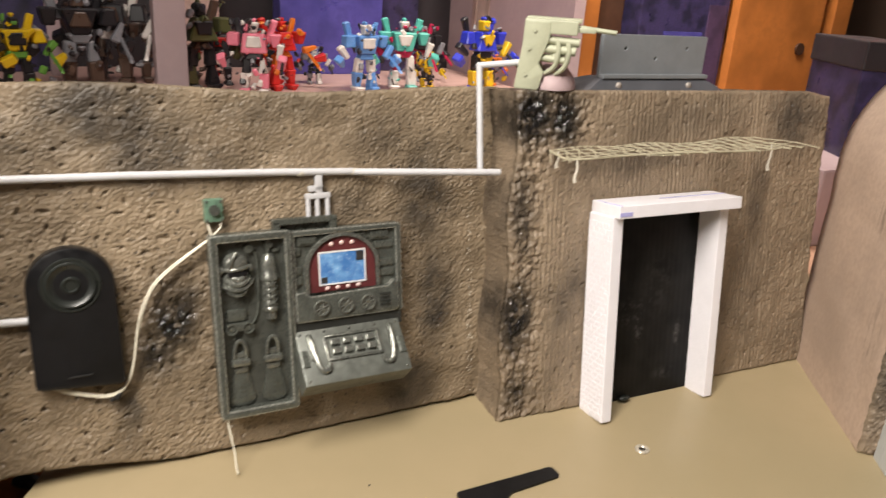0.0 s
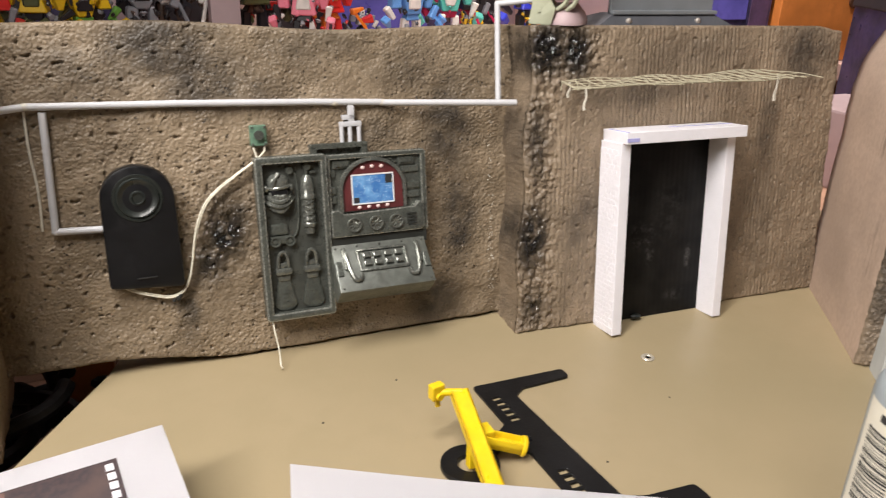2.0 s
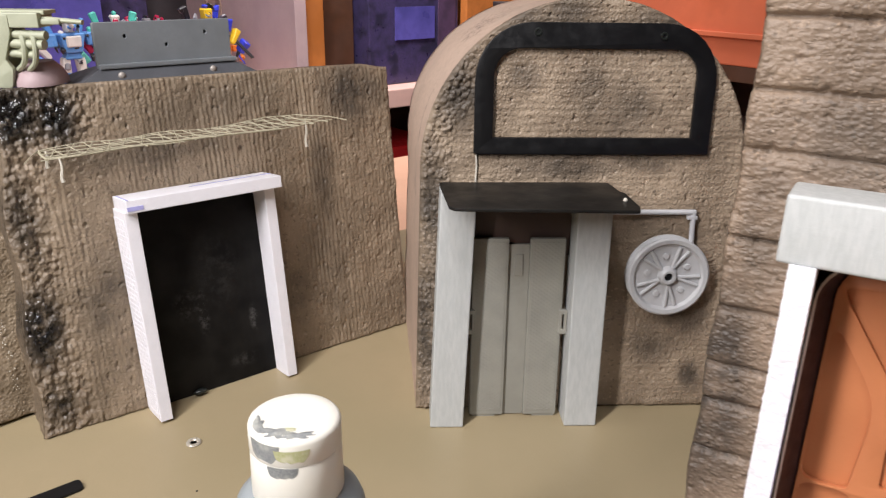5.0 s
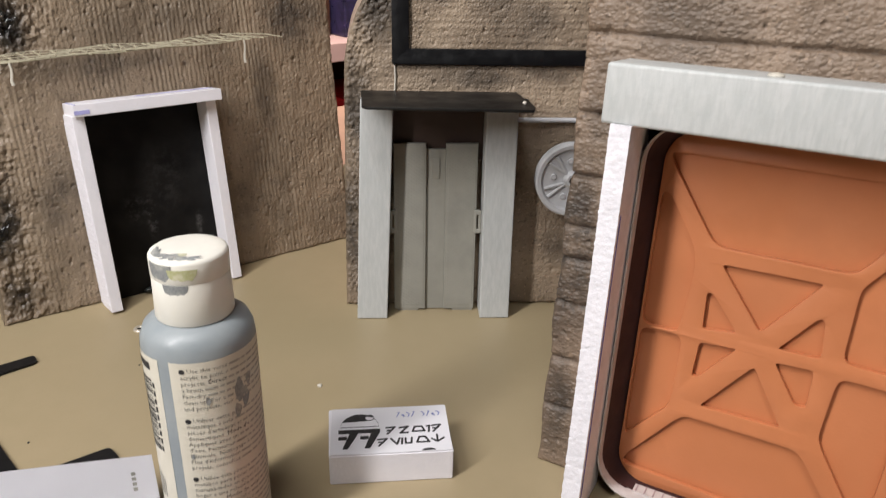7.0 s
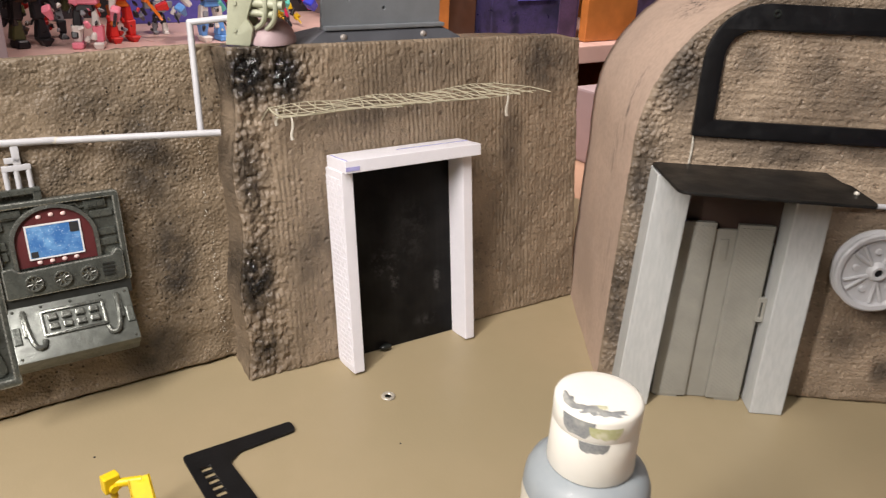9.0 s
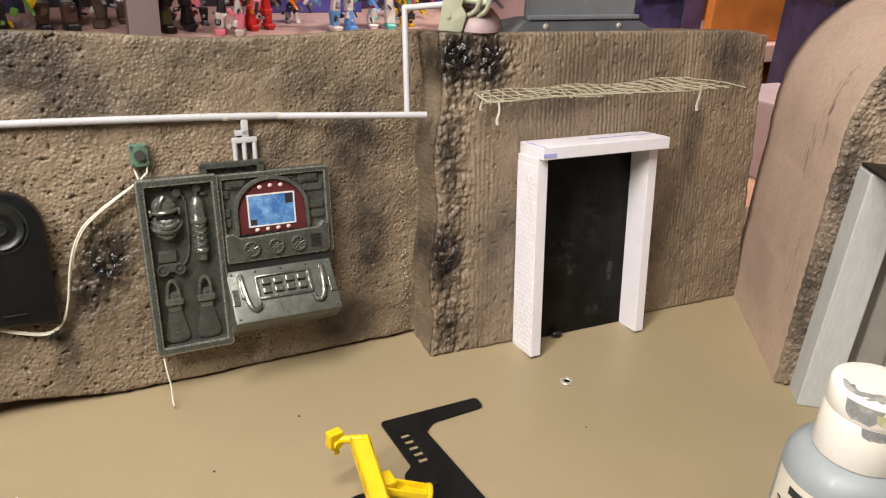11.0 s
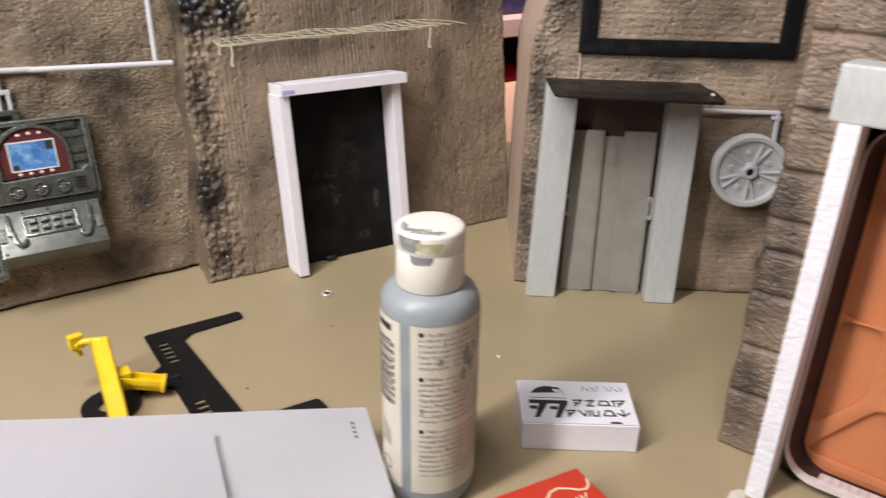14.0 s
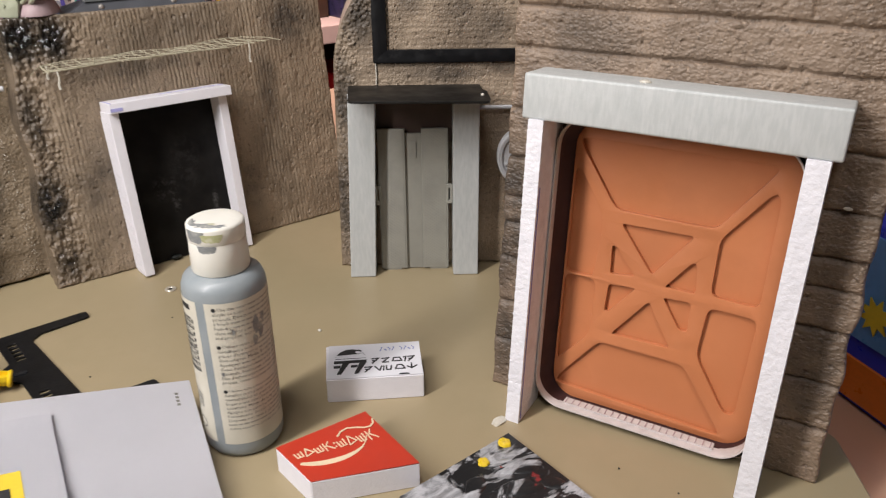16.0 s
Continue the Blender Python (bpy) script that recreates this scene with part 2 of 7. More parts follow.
M["board_edge"] = plain("board_raw_edge", (0.30, 0.20, 0.11), 0.7, 0, 0.4, 40.0, 0.3)
M["white_foam"] = plain("white_foam_board", (0.82, 0.80, 0.845), 0.62, 0, 0.06, 45.0, 0.35, 800.0)
M["white_cut"] = plain("cut_foam_edge", (0.84, 0.825, 0.875), 0.75, 0, 0.10, 150.0, 0.9, 420.0)
M["pen"] = plain("blue_pen_line", (0.20, 0.20, 0.62), 0.6, 0, 0.3, 300.0)
M["pen_soft"] = plain("faded_blue_pen", (0.42, 0.41, 0.74), 0.6, 0, 0.25, 200.0)
M["black_paint"] = plain("black_door_paint", (0.007, 0.0065, 0.006), 0.42, 0, 0.5, 35.0, 0.25, 200.0, second=(0.016, 0.015, 0.014), spec=0.2)
M["black_plastic"] = plain("black_plastic", (0.008, 0.008, 0.009), 0.36, 0, 0.3, 90.0, 0.12, 700.0, spec=0.3)
M["charcoal"] = plain("dark_green_gray_plastic", (0.016, 0.019, 0.017), 0.33, 0, 0.3, 80.0, 0.10, 700.0)
M["rubber"] = plain("matt_black_rubber", (0.014, 0.013, 0.012), 0.7, 0, 0.4, 90.0, 0.3, 500.0)
M["pipe"] = plain("pale_gray_styrene", (0.52, 0.52, 0.54), 0.45, 0, 0.08, 120.0, 0.1)
M["glue"] = plain("dried_white_glue", (0.62, 0.58, 0.50), 0.25, 0, 0.1, 200.0, 0.2)
M["wire"] = plain("white_wire_sleeve", (0.72, 0.68, 0.56), 0.5, 0, 0.15, 150.0)
M["gunmetal"] = plain("gunmetal_plastic", (0.118, 0.127, 0.111), 0.27, 0.45, 0.30, 160.0, 0.15, 900.0)
M["silver"] = plain("drybrushed_silver", (0.205, 0.214, 0.190), 0.22, 0.60, 0.40, 260.0, 0.2, 900.0, second=(0.135, 0.140, 0.126))
M["kb_face"] = plain("satin_gunmetal", (0.150, 0.160, 0.142), 0.36, 0.35, 0.30, 160.0, 0.15, 900.0)
# Pale edge metal: drybrushing plus bright edge highlights in the colour.
M["rubbed"] = plain("drybrushed_highlight_edge", (0.40, 0.41, 0.37), 0.26, 0.60, 0.45, 420.0, 0.2, 900.0)
# Gunmetal darkened for the locker: the recess's shade is in the colour.
M["locker"] = plain("shaded_gunmetal_recess", (0.088, 0.094, 0.083), 0.33, 0.45, 0.30, 160.0, 0.12, 900.0)
# Shade of the console's gap and vent slots as one dark colour.
M["gap_shade"] = plain("recess_shade", (0.030, 0.032, 0.029), 0.42, 0.2, 0.3, 200.0, 0.15, 900.0)
M["burgundy"] = plain("burgundy_sticker", (0.105, 0.022, 0.024), 0.4, 0, 0.25, 200.0)
M["bulb"] = plain("pale_pink_dot", (0.75, 0.55, 0.52), 0.3, 0, 0.1, 200.0)
M["screen_rim"] = plain("white_screen_rim", (0.75, 0.74, 0.74), 0.35)
M["pcb"] = plain("green_switch_body", (0.135, 0.235, 0.165), 0.35, 0, 0.4, 300.0, 0.1)
M["door_gray"] = plain("gray_tread_plastic", (0.31, 0.302, 0.265), 0.42, 0, 0.12, 60.0, 0.08, 900.0)
M["wheel_gray"] = plain("pale_gray_wheel", (0.50, 0.50, 0.51), 0.40, 0, 0.10, 80.0, 0.05)
M["orange"] = plain("terracotta_plastic", (0.55, 0.200, 0.083), 0.42, 0, 0.14, 14.0, 0.12, 700.0, second=(0.49, 0.172, 0.068))
# Terracotta tray wall turned plum: its shade is put into the colour.
M["tray_wall"] = plain("plum_shade_terracotta", (0.048, 0.020, 0.020), 0.5, 0, 0.3, 60.0, 0.12, 700.0, spec=0.3)
M["door_rim"] = plain("pale_plastic_rim", (0.62, 0.56, 0.54), 0.35, 0, 0.15, 200.0, 0.1)
M["mesh_net"] = plain("unbleached_mesh_thread", (0.42, 0.38, 0.27), 0.7, 0, 0.25, 200.0, 0.2)
M["sage"] = plain("pale_sage_plastic", (0.40, 0.415, 0.30), 0.45, 0, 0.12, 90.0, 0.1)
M["steel"] = plain("blue_gray_plastic", (0.185, 0.200, 0.215), 0.40, 0, 0.12, 70.0, 0.08)
M["steel_dark"] = plain("dark_blue_gray_plastic", (0.085, 0.088, 0.100), 0.45, 0, 0.2, 70.0, 0.08)
M["bolt"] = plain("dull_bolt", (0.40, 0.36, 0.33), 0.4, 0.3)
M["bottle"] = plain("gray_blue_paint_in_bottle", (0.290, 0.315, 0.326), 0.42, 0, 0.10, 40.0, 0.05, second=(0.235, 0.265, 0.282), coat=0.10)
M["cap"] = plain("ivory_cap_plastic", (0.79, 0.765, 0.69), 0.40, 0, 0.06, 60.0, 0.08)
M["cap_stain"] = plain("gray_paint_smear", (0.17, 0.18, 0.19), 0.5, 0, 0.6, 260.0, 0.3, second=(0.36, 0.36, 0.33))
M["cap_green"] = plain("olive_paint_smear", (0.36, 0.37, 0.16), 0.5, 0, 0.6, 260.0, 0.3, second=(0.55, 0.53, 0.38))
M["label"] = plain("cream_label_paper", (0.66, 0.62, 0.52), 0.50, 0, 0.08, 60.0, 0.05)
M["ink"] = plain("dark_ink", (0.025, 0.024, 0.025), 0.6, 0, 0.3, 300.0)
M["ink_soft"] = plain("gray_print", (0.27, 0.26, 0.23), 0.6, 0, 0.4, 300.0)
M["ink_pale"] = plain("pale_gray_print", (0.42, 0.40, 0.345), 0.6, 0, 0.3, 300.0)
M["ink_blue"] = plain("blue_pen_ink", (0.18, 0.22, 0.52), 0.6, 0, 0.2, 300.0)
M["paper"] = plain("white_printer_paper", (0.71, 0.70, 0.735), 0.65, 0, 0.04, 8.0, 0.06, 900.0)
M["print_dark"] = plain("dark_printed_photo", (0.040, 0.030, 0.036), 0.45, 0, 0.5, 60.0, second=(0.085, 0.055, 0.050))
M["print_wood"] = plain("brown_printed_photo", (0.17, 0.10, 0.085), 0.45, 0, 0.5, 60.0)
M["yellow"] = plain("bright_yellow_plastic", (0.83, 0.58, 0.012), 0.35, 0, 0.10, 90.0, 0.06, second=(0.74, 0.50, 0.01))
M["yellow_print"] = plain("yellow_print", (0.75, 0.55, 0.04), 0.5)
M["red_print"] = plain("red_glossy_print", (0.52, 0.045, 0.022), 0.38, 0, 0.12, 25.0, 0.04)
M["cream_print"] = plain("cream_print", (0.78, 0.62, 0.42), 0.45)
M["palette"] = plain("paint_palette_card", (0.030, 0.030, 0.030), 0.35, 0, 0.5, 60.0, 0.2)
M["yellow_paint"] = plain("yellow_paint_dab", (0.78, 0.55, 0.03), 0.3, 0, 0.12, 200.0, 0.2)
M["red_paint"] = plain("dark_red_paint_dab", (0.30, 0.05, 0.04), 0.35)
M["washer"] = plain("worn_brass_washer", (0.66, 0.60, 0.50), 0.30, 0.4, 0.2, 300.0)
M["wood_orange"] = plain("orange_varnished_pine", (0.50, 0.168, 0.040), 0.40, 0, 0.35, 10.0, 0.15, 120.0)
M["wood_dark"] = plain("dark_brown_wood", (0.070, 0.030, 0.016), 0.45, 0, 0.4, 12.0, 0.15, 120.0)
M["shelf_pink"] = plain("pale_pink_shelf", (0.62, 0.40, 0.35), 0.5, 0, 0.12, 12.0, 0.05)
M["post_pink"] = plain("pink_gray_painted_post", (0.42, 0.31, 0.32), 0.5, 0, 0.12, 12.0, 0.05)
M["back_dark"] = plain("dark_cabinet_back", (0.030, 0.024, 0.028), 0.5, 0, 0.4, 10.0)
M["purple"] = plain("purple_box_print", (0.050, 0.038, 0.110), 0.35, 0, 0.4, 40.0, second=(0.020, 0.018, 0.040))
M["print_violet"] = plain("dull_violet_print", (0.090, 0.050, 0.105), 0.4, 0, 0.4, 30.0, second=(0.05, 0.03, 0.06))
M["violet"] = plain("violet_blue_box_print", (0.10, 0.085, 0.36), 0.35, 0, 0.4, 14.0, second=(0.055, 0.05, 0.22))
M["curtain"] = plain("pink_white_cloth", (0.68, 0.50, 0.44), 0.8, 0, 0.25, 10.0, 0.2)
M["terracotta_board"] = plain("orange_red_panel", (0.55, 0.13, 0.055), 0.5, 0, 0.18, 7.0, 0.08)
M["cable_brown"] = plain("brown_cable", (0.060, 0.034, 0.026), 0.5, 0, 0.2, 40.0)
M["red_plastic"] = plain("red_plastic", (0.52, 0.018, 0.02), 0.4, 0, 0.15, 40.0)
M["desk"] = plain("peach_desk_laminate", (0.56, 0.33, 0.22), 0.45, 0, 0.10, 8.0, 0.05)
# Room shell colours are kept dark to cut bounced light.
M["room_wall"] = plain("low_bounce_room_wall", (0.20, 0.13, 0.095), 0.8, 0, 0.12, 3.0, 0.1)
M["ceiling"] = plain("low_bounce_ceiling", (0.34, 0.30, 0.27), 0.9, 0, 0.06, 3.0, 0.1)
M["carpet"] = plain("brown_carpet", (0.10, 0.07, 0.05), 0.95, 0, 0.3, 20.0, 0.5, 300.0)
for key, col in dict(toy_yellow=(0.72, 0.46, 0.015), toy_black=(0.016, 0.015, 0.018), toy_red=(0.58, 0.022, 0.018), toy_pink=(0.80, 0.22, 0.30),
                     toy_blue=(0.12, 0.30, 0.66), toy_teal=(0.10, 0.50, 0.42), toy_white=(0.70, 0.66, 0.62), toy_olive=(0.085, 0.090, 0.035),
                     toy_royal=(0.030, 0.045, 0.52), toy_gray=(0.22, 0.22, 0.24), toy_orange=(0.72, 0.18, 0.02), toy_crimson=(0.42, 0.012, 0.06),
                     toy_brown=(0.085, 0.05, 0.035), toy_green=(0.12, 0.30, 0.05)).items():
    M[key] = plain(key + "_plastic", col, 0.35, 0, 0.15, 60.0)


def screen_mat():
    m, nt, b, co = base_mat("blue_star_map_print")
    cloud = ramp(nt, noise_fac(nt, co, 120.0, 5.0, 0.6), 0.35, 0.70)
    col = mix(nt, cloud, (0.045, 0.16, 0.42), (0.20, 0.42, 0.70))
    star = ramp(nt, noise_fac(nt, co, 1500.0, 1.0), 0.66, 0.72)
    col = mix(nt, star, col, (0.75, 0.85, 0.95))
    nt.links.new(col, b.inputs["Base Color"])
    b.inputs["Roughness"].default_value = 0.3
    return m


M["screen"] = screen_mat()


def scuffed_mat():
    """Black door paint with pale rubbed smears and faint upright ribs."""
    m, nt, b, co = base_mat("scuffed_black_paint")
    col = mix(nt, ramp(nt, noise_fac(nt, co, 40.0), 0.35, 0.7), (0.006, 0.0057, 0.0055), (0.014, 0.013, 0.012))
    for u, w, ru, rw, amount in ((0.088, 0.045, 0.0045, 0.017, 0.55), (0.1165, 0.035, 0.0035, 0.010, 0.7), (0.080, 0.052, 0.010, 0.012, 0.25), (0.100, 0.066, 0.018, 0.03, 0.10), (0.108, 0.012, 0.012, 0.006, 0.2)):
        s = nt.nodes.new("ShaderNodeVectorMath")
        s.operation = "SUBTRACT"
        nt.links.new(co, s.inputs[0])
        s.inputs[1].default_value = (u, 0, w)
        d = nt.nodes.new("ShaderNodeVectorMath")
        d.operation = "MULTIPLY"
        nt.links.new(s.outputs[0], d.inputs[0])
        d.inputs[1].default_value = (1 / ru, 0.0, 1 / rw)
        ln = nt.nodes.new("ShaderNodeVectorMath")
        ln.operation = "LENGTH"
        nt.links.new(d.outputs[0], ln.inputs[0])
        smear = maths(nt, "MULTIPLY", ramp(nt, ln.outputs["Value"], 1.0, 0.1, 0.0, amount), ramp(nt, noise_fac(nt, co, 260.0, 5.0, 0.7), 0.42, 0.66))
        col = mix(nt, smear, col, (0.13, 0.125, 0.12))
    nt.links.new(col, b.inputs["Base Color"])
    b.inputs["Roughness"].default_value = 0.38
    b.inputs["Specular IOR Level"].default_value = 0.12
    wave = node(nt, "ShaderNodeTexWave", Scale=85.0, Distortion=0.4)
    wave.bands_direction = "X"
    nt.links.new(co, wave.inputs["Vector"])
    bump(nt, b, maths(nt, "ADD", wave.outputs["Fac"], noise_fac(nt, co, 300.0)), 0.10, 0.0003)
    return m


M["scuffed_black"] = scuffed_mat()


def palette_mat():
    """Black card marbled with brushed gray and white paint."""
    m, nt, b, co = base_mat("marbled_palette_paint")
    mp = node(nt, "ShaderNodeMapping")
    mp.inputs["Rotation"].default_value = (0, 0, 0.6)
    mp.inputs["Scale"].default_value = (1.0, 1.9, 1.0)
    nt.links.new(co, mp.inputs["Vector"])
    n1 = node(nt, "ShaderNodeTexNoise", Scale=30.0, Detail=5.0, Roughness=0.55, Distortion=0.9)
    n2 = node(nt, "ShaderNodeTexNoise", Scale=80.0, Detail=6.0, Roughness=0.65, Distortion=1.6)
    for n in (n1, n2):
        nt.links.new(mp.outputs[0], n.inputs["Vector"])
    cover = ramp(nt, n1.outputs["Fac"], 0.49, 0.53)
    tone = mix(nt, ramp(nt, n2.outputs["Fac"], 0.35, 0.65), (0.20, 0.20, 0.205), (0.46, 0.46, 0.48))
    col = mix(nt, cover, (0.014, 0.014, 0.015), tone)
    col = mix(nt, ramp(nt, noise_fac(nt, co, 70.0, 3.0), 0.70, 0.73, 0.0, 0.8), col, (0.25, 0.03, 0.03))
    nt.links.new(col, b.inputs["Base Color"])
    b.inputs["Roughness"].default_value = 0.30
    bump(nt, b, maths(nt, "ADD", n2.outputs["Fac"], cover), 0.6, 0.0006)
    return m


def tread_mat():
    """Gray plastic with a fine raised diamond tread."""
    m, nt, b, co = base_mat("diamond_tread_plastic")
    total = None
    for turn in (0.62, -0.62):
        mp = node(nt, "ShaderNodeMapping")
        mp.inputs["Rotation"].default_value = (0, turn, 0)
        nt.links.new(co, mp.inputs["Vector"])
        w = node(nt, "ShaderNodeTexWave", Scale=185.0, Distortion=0.0)
        w.bands_direction = "Z"
        nt.links.new(mp.outputs[0], w.inputs["Vector"])
        total = w.outputs["Fac"] if total is None else maths(nt, "MULTIPLY", total, w.outputs["Fac"])
    col = mix(nt, ramp(nt, noise_fac(nt, co, 60.0), 0.35, 0.7), (0.31, 0.302, 0.265), (0.26, 0.255, 0.225))
    nt.links.new(col, b.inputs["Base Color"])
    b.inputs["Roughness"].default_value = 0.40
    bump(nt, b, total, 0.35, 0.0003)
    return m



def brushed_mat():
    """Pale gray paint brushed on in upright strokes."""
    m, nt, b, co = base_mat("brushed_gray_paint")
    mp = node(nt, "ShaderNodeMapping")
    mp.inputs["Scale"].default_value = (1.0, 1.0, 0.20)
    nt.links.new(co, mp.inputs["Vector"])
    fine = noise_fac(nt, mp.outputs[0], 620.0, 3.0)
    wide = noise_fac(nt, mp.outputs[0], 150.0, 4.0)
    col = mix(nt, ramp(nt, fine, 0.35, 0.66), (0.470, 0.485, 0.478), (0.525, 0.535, 0.527))
    col = mix(nt, ramp(nt, wide, 0.45, 0.75, 0.0, 0.40), col, (0.40, 0.42, 0.41))
    nt.links.new(col, b.inputs["Base Color"])
    nt.links.new(ramp(nt, wide, 0.3, 0.7, 0.38, 0.60), b.inputs["Roughness"])
    bump(nt, b, maths(nt, "ADD", fine, noise_fac(nt, co, 420.0)), 0.30, 0.0004)
    return m


M["palette"] = palette_mat()
M["brushed_gray"] = brushed_mat()
M["tread"] = tread_mat()

# ---------------------------------------------------------------- building helpers


def part(name, bm, material, parent, label="", smooth=False):
    """Links a bmesh as one mesh object under a thing or a part."""
    me = bpy.data.meshes.new(name)
    bmesh.ops.recalc_face_normals(bm, faces=bm.faces)
    bm.to_mesh(me)
    bm.free()
    for m in material if isinstance(material, (list, tuple)) else [material]:
        me.materials.append(m)
    if smooth:
        me.shade_smooth()
        me.set_sharp_from_angle(angle=radians(38))
    ob = new(name, me)
    ob.parent = parent
    if label:
        ob["label"] = label
    return ob


def thing(name, m, label, category, group="", kind=""):
    ob = new(name)
    ob.empty_display_size = 0.01
    ob.matrix_world = m
    return tagged(ob, label, category, group, kind)


def single(name, bm, material, m, label, category, group="", kind="", smooth=False):
    ob = part(name, bm, material, None, "", smooth)
    ob.matrix_world = m
    return tagged(ob, label, category, group, kind)


def box(bm, x0, x1, y0, y1, z0, z1, bevel=0.0, seg=2, mat=0):
    made = bmesh.ops.create_cube(bm, size=1.0)["verts"]
    bmesh.ops.scale(bm, verts=made, vec=(abs(x1 - x0), abs(y1 - y0), abs(z1 - z0)))
    bmesh.ops.translate(bm, verts=made, vec=((x0 + x1) / 2, (y0 + y1) / 2, (z0 + z1) / 2))
    faces = {f for v in made for f in v.link_faces}
    for f in faces:
        f.material_index = mat
    if bevel:
        edges = list({e for v in made for e in v.link_edges})
        got = bmesh.ops.bevel(bm, geom=edges, offset=bevel, segments=seg, affect="EDGES", profile=0.6)
        for f in got["faces"]:
            f.material_index = mat
        made = list({v for f in got["faces"] for v in f.verts})
    return made


def turned(bm, rows, m=None, steps=28, mat=0, arc=(0.0, 360.0)):
    """A lathe: rows of (radius, height) turned about z, then laid by m."""
    m = m or Matrix()
    full = arc[1] - arc[0] >= 359.9
    n = steps if full else steps + 1
    rings = []
    for r, h in rows:
        ring = []
        for k in range(n):
            a = radians(arc[0] + (arc[1] - arc[0]) * k / steps)
            ring.append(bm.verts.new(m @ Vector((r * math.cos(a), r * math.sin(a), h))))
        rings.append(ring)
    for a, b in zip(rings, rings[1:]):
        for k in range(n if full else n - 1):
            j = (k + 1) % n
            f = bm.faces.new((a[k], a[j], b[j], b[k]))
            f.material_index = mat
    for ring, r in ((rings[0], rows[0][0]), (rings[-1], rows[-1][0])):
        if r > 1e-6 and full:
            bm.faces.new(ring).material_index = mat
    return [v for ring in rings for v in ring]


def cyl(bm, a, b, r, steps=16, r2=None, mat=0):
    a, b = Vector(a), Vector(b)
    m = Matrix.Translation(a) @ (b - a).to_track_quat("Z", "Y").to_matrix().to_4x4()
    return turned(bm, [(r, 0), (r if r2 is None else r2, (b - a).length)], m, steps, mat)


def tube(bm, pts, r, steps=8, smooth=0, mat=0):
    """A round tube along points, smoothed by corner cutting."""
    pts = [Vector(p) for p in pts]
    for _ in range(smooth):
        out = [pts[0]]
        for p, q in zip(pts, pts[1:]):
            out += [p.lerp(q, 0.25), p.lerp(q, 0.75)]
        pts = out + [pts[-1]]
    rings = []
    side = None
    for k, p in enumerate(pts):
        d = (pts[min(k + 1, len(pts) - 1)] - pts[max(k - 1, 0)]).normalized()
        if side is None:
            side = d.orthogonal().normalized()
        side = (side - d * side.dot(d)).normalized()
        other = d.cross(side)
        rr = r(k / (len(pts) - 1)) if callable(r) else r
        rings.append([bm.verts.new(p + rr * (math.cos(t) * side + math.sin(t) * other)) for t in (2 * math.pi * j / steps for j in range(steps))])
    for a, b in zip(rings, rings[1:]):
        for j in range(steps):
            bm.faces.new((a[j], a[(j + 1) % steps], b[(j + 1) % steps], b[j])).material_index = mat
    bm.faces.new(rings[0]).material_index = mat
    bm.faces.new(rings[-1]).material_index = mat


def rounded(x0, x1, z0, z1, r, steps=5):
    """A rectangle's outline with round corners; r is one radius or four (bl, br, tr, tl)."""
    rs = r if isinstance(r, tuple) else (r,) * 4
    out = []
    for (cx, cz, a0), q in zip(((x0, z0, 180), (x1, z0, 270), (x1, z1, 0), (x0, z1, 90)), rs):
        sx, sz = (1 if cx == x0 else -1), (1 if cz == z0 else -1)
        for k in range(steps + 1):
            a = radians(a0 + 90 * k / steps)
            out.append((cx + sx * q + q * math.cos(a), cz + sz * q + q * math.sin(a)))
    return out


def soft_poly(pts, r, steps=3):
    """A polygon with its corners rounded."""
    out = []
    n = len(pts)
    for k in range(n):
        p, a, b = Vector(pts[k]), Vector(pts[k - 1]), Vector(pts[(k + 1) % n])
        ra, rb = min(r, (a - p).length * 0.45), min(r, (b - p).length * 0.45)
        s, e = p + (a - p).normalized() * ra, p + (b - p).normalized() * rb
        for j in range(steps + 1):
            t = j / steps
            out.append(tuple(s * (1 - t) ** 2 + p * 2 * t * (1 - t) + e * t * t))
    return out


def plate(outlines, thick, bevel=0.0):
    """A flat plate in x and z with holes (the outlines after the first), thickness along y about 0, as a bmesh."""
    cu = bpy.data.curves.new("plate", "CURVE")
    cu.dimensions, cu.fill_mode, cu.extrude, cu.bevel_depth, cu.bevel_resolution = "2D", "BOTH", thick / 2 - bevel, bevel, 1
    for pts in outlines:
        s = cu.splines.new("POLY")
        s.points.add(len(pts) - 1)
        for q, (x, z) in zip(s.points, pts):
            q.co = (x, z, 0, 1)
        s.use_cyclic_u = True
    ob = bpy.data.objects.new("plate", cu)
    scene.collection.objects.link(ob)
    me = bpy.data.meshes.new_from_object(ob.evaluated_get(bpy.context.evaluated_depsgraph_get()))
    bpy.data.objects.remove(ob)
    bpy.data.curves.remove(cu)
    bm = bmesh.new()
    bm.from_mesh(me)
    bpy.data.meshes.remove(me)
    bmesh.ops.remove_doubles(bm, verts=bm.verts, dist=1e-6)
    bmesh.ops.rotate(bm, verts=bm.verts, cent=(0, 0, 0), matrix=Matrix.Rotation(radians(90), 3, "X"))
    return bm


def moved(bm, vec):
    bmesh.ops.translate(bm, verts=bm.verts, vec=vec)
    return bm


def edged(bm):
    """Gives the slanting bevel faces the paler second material: drybrushed silver and edge highlights put into colour.
    """
    bm.normal_update()
    for f in bm.faces:
        if max(abs(c) for c in f.normal) < 0.96:
            f.material_index = 1
    return bm


def flat(bm):
    """Turns a plate that stands in x and z so that it lies in x and y."""
    bmesh.ops.rotate(bm, verts=bm.verts, cent=(0, 0, 0), matrix=Matrix.Rotation(radians(-90), 3, "X"))
    return bm


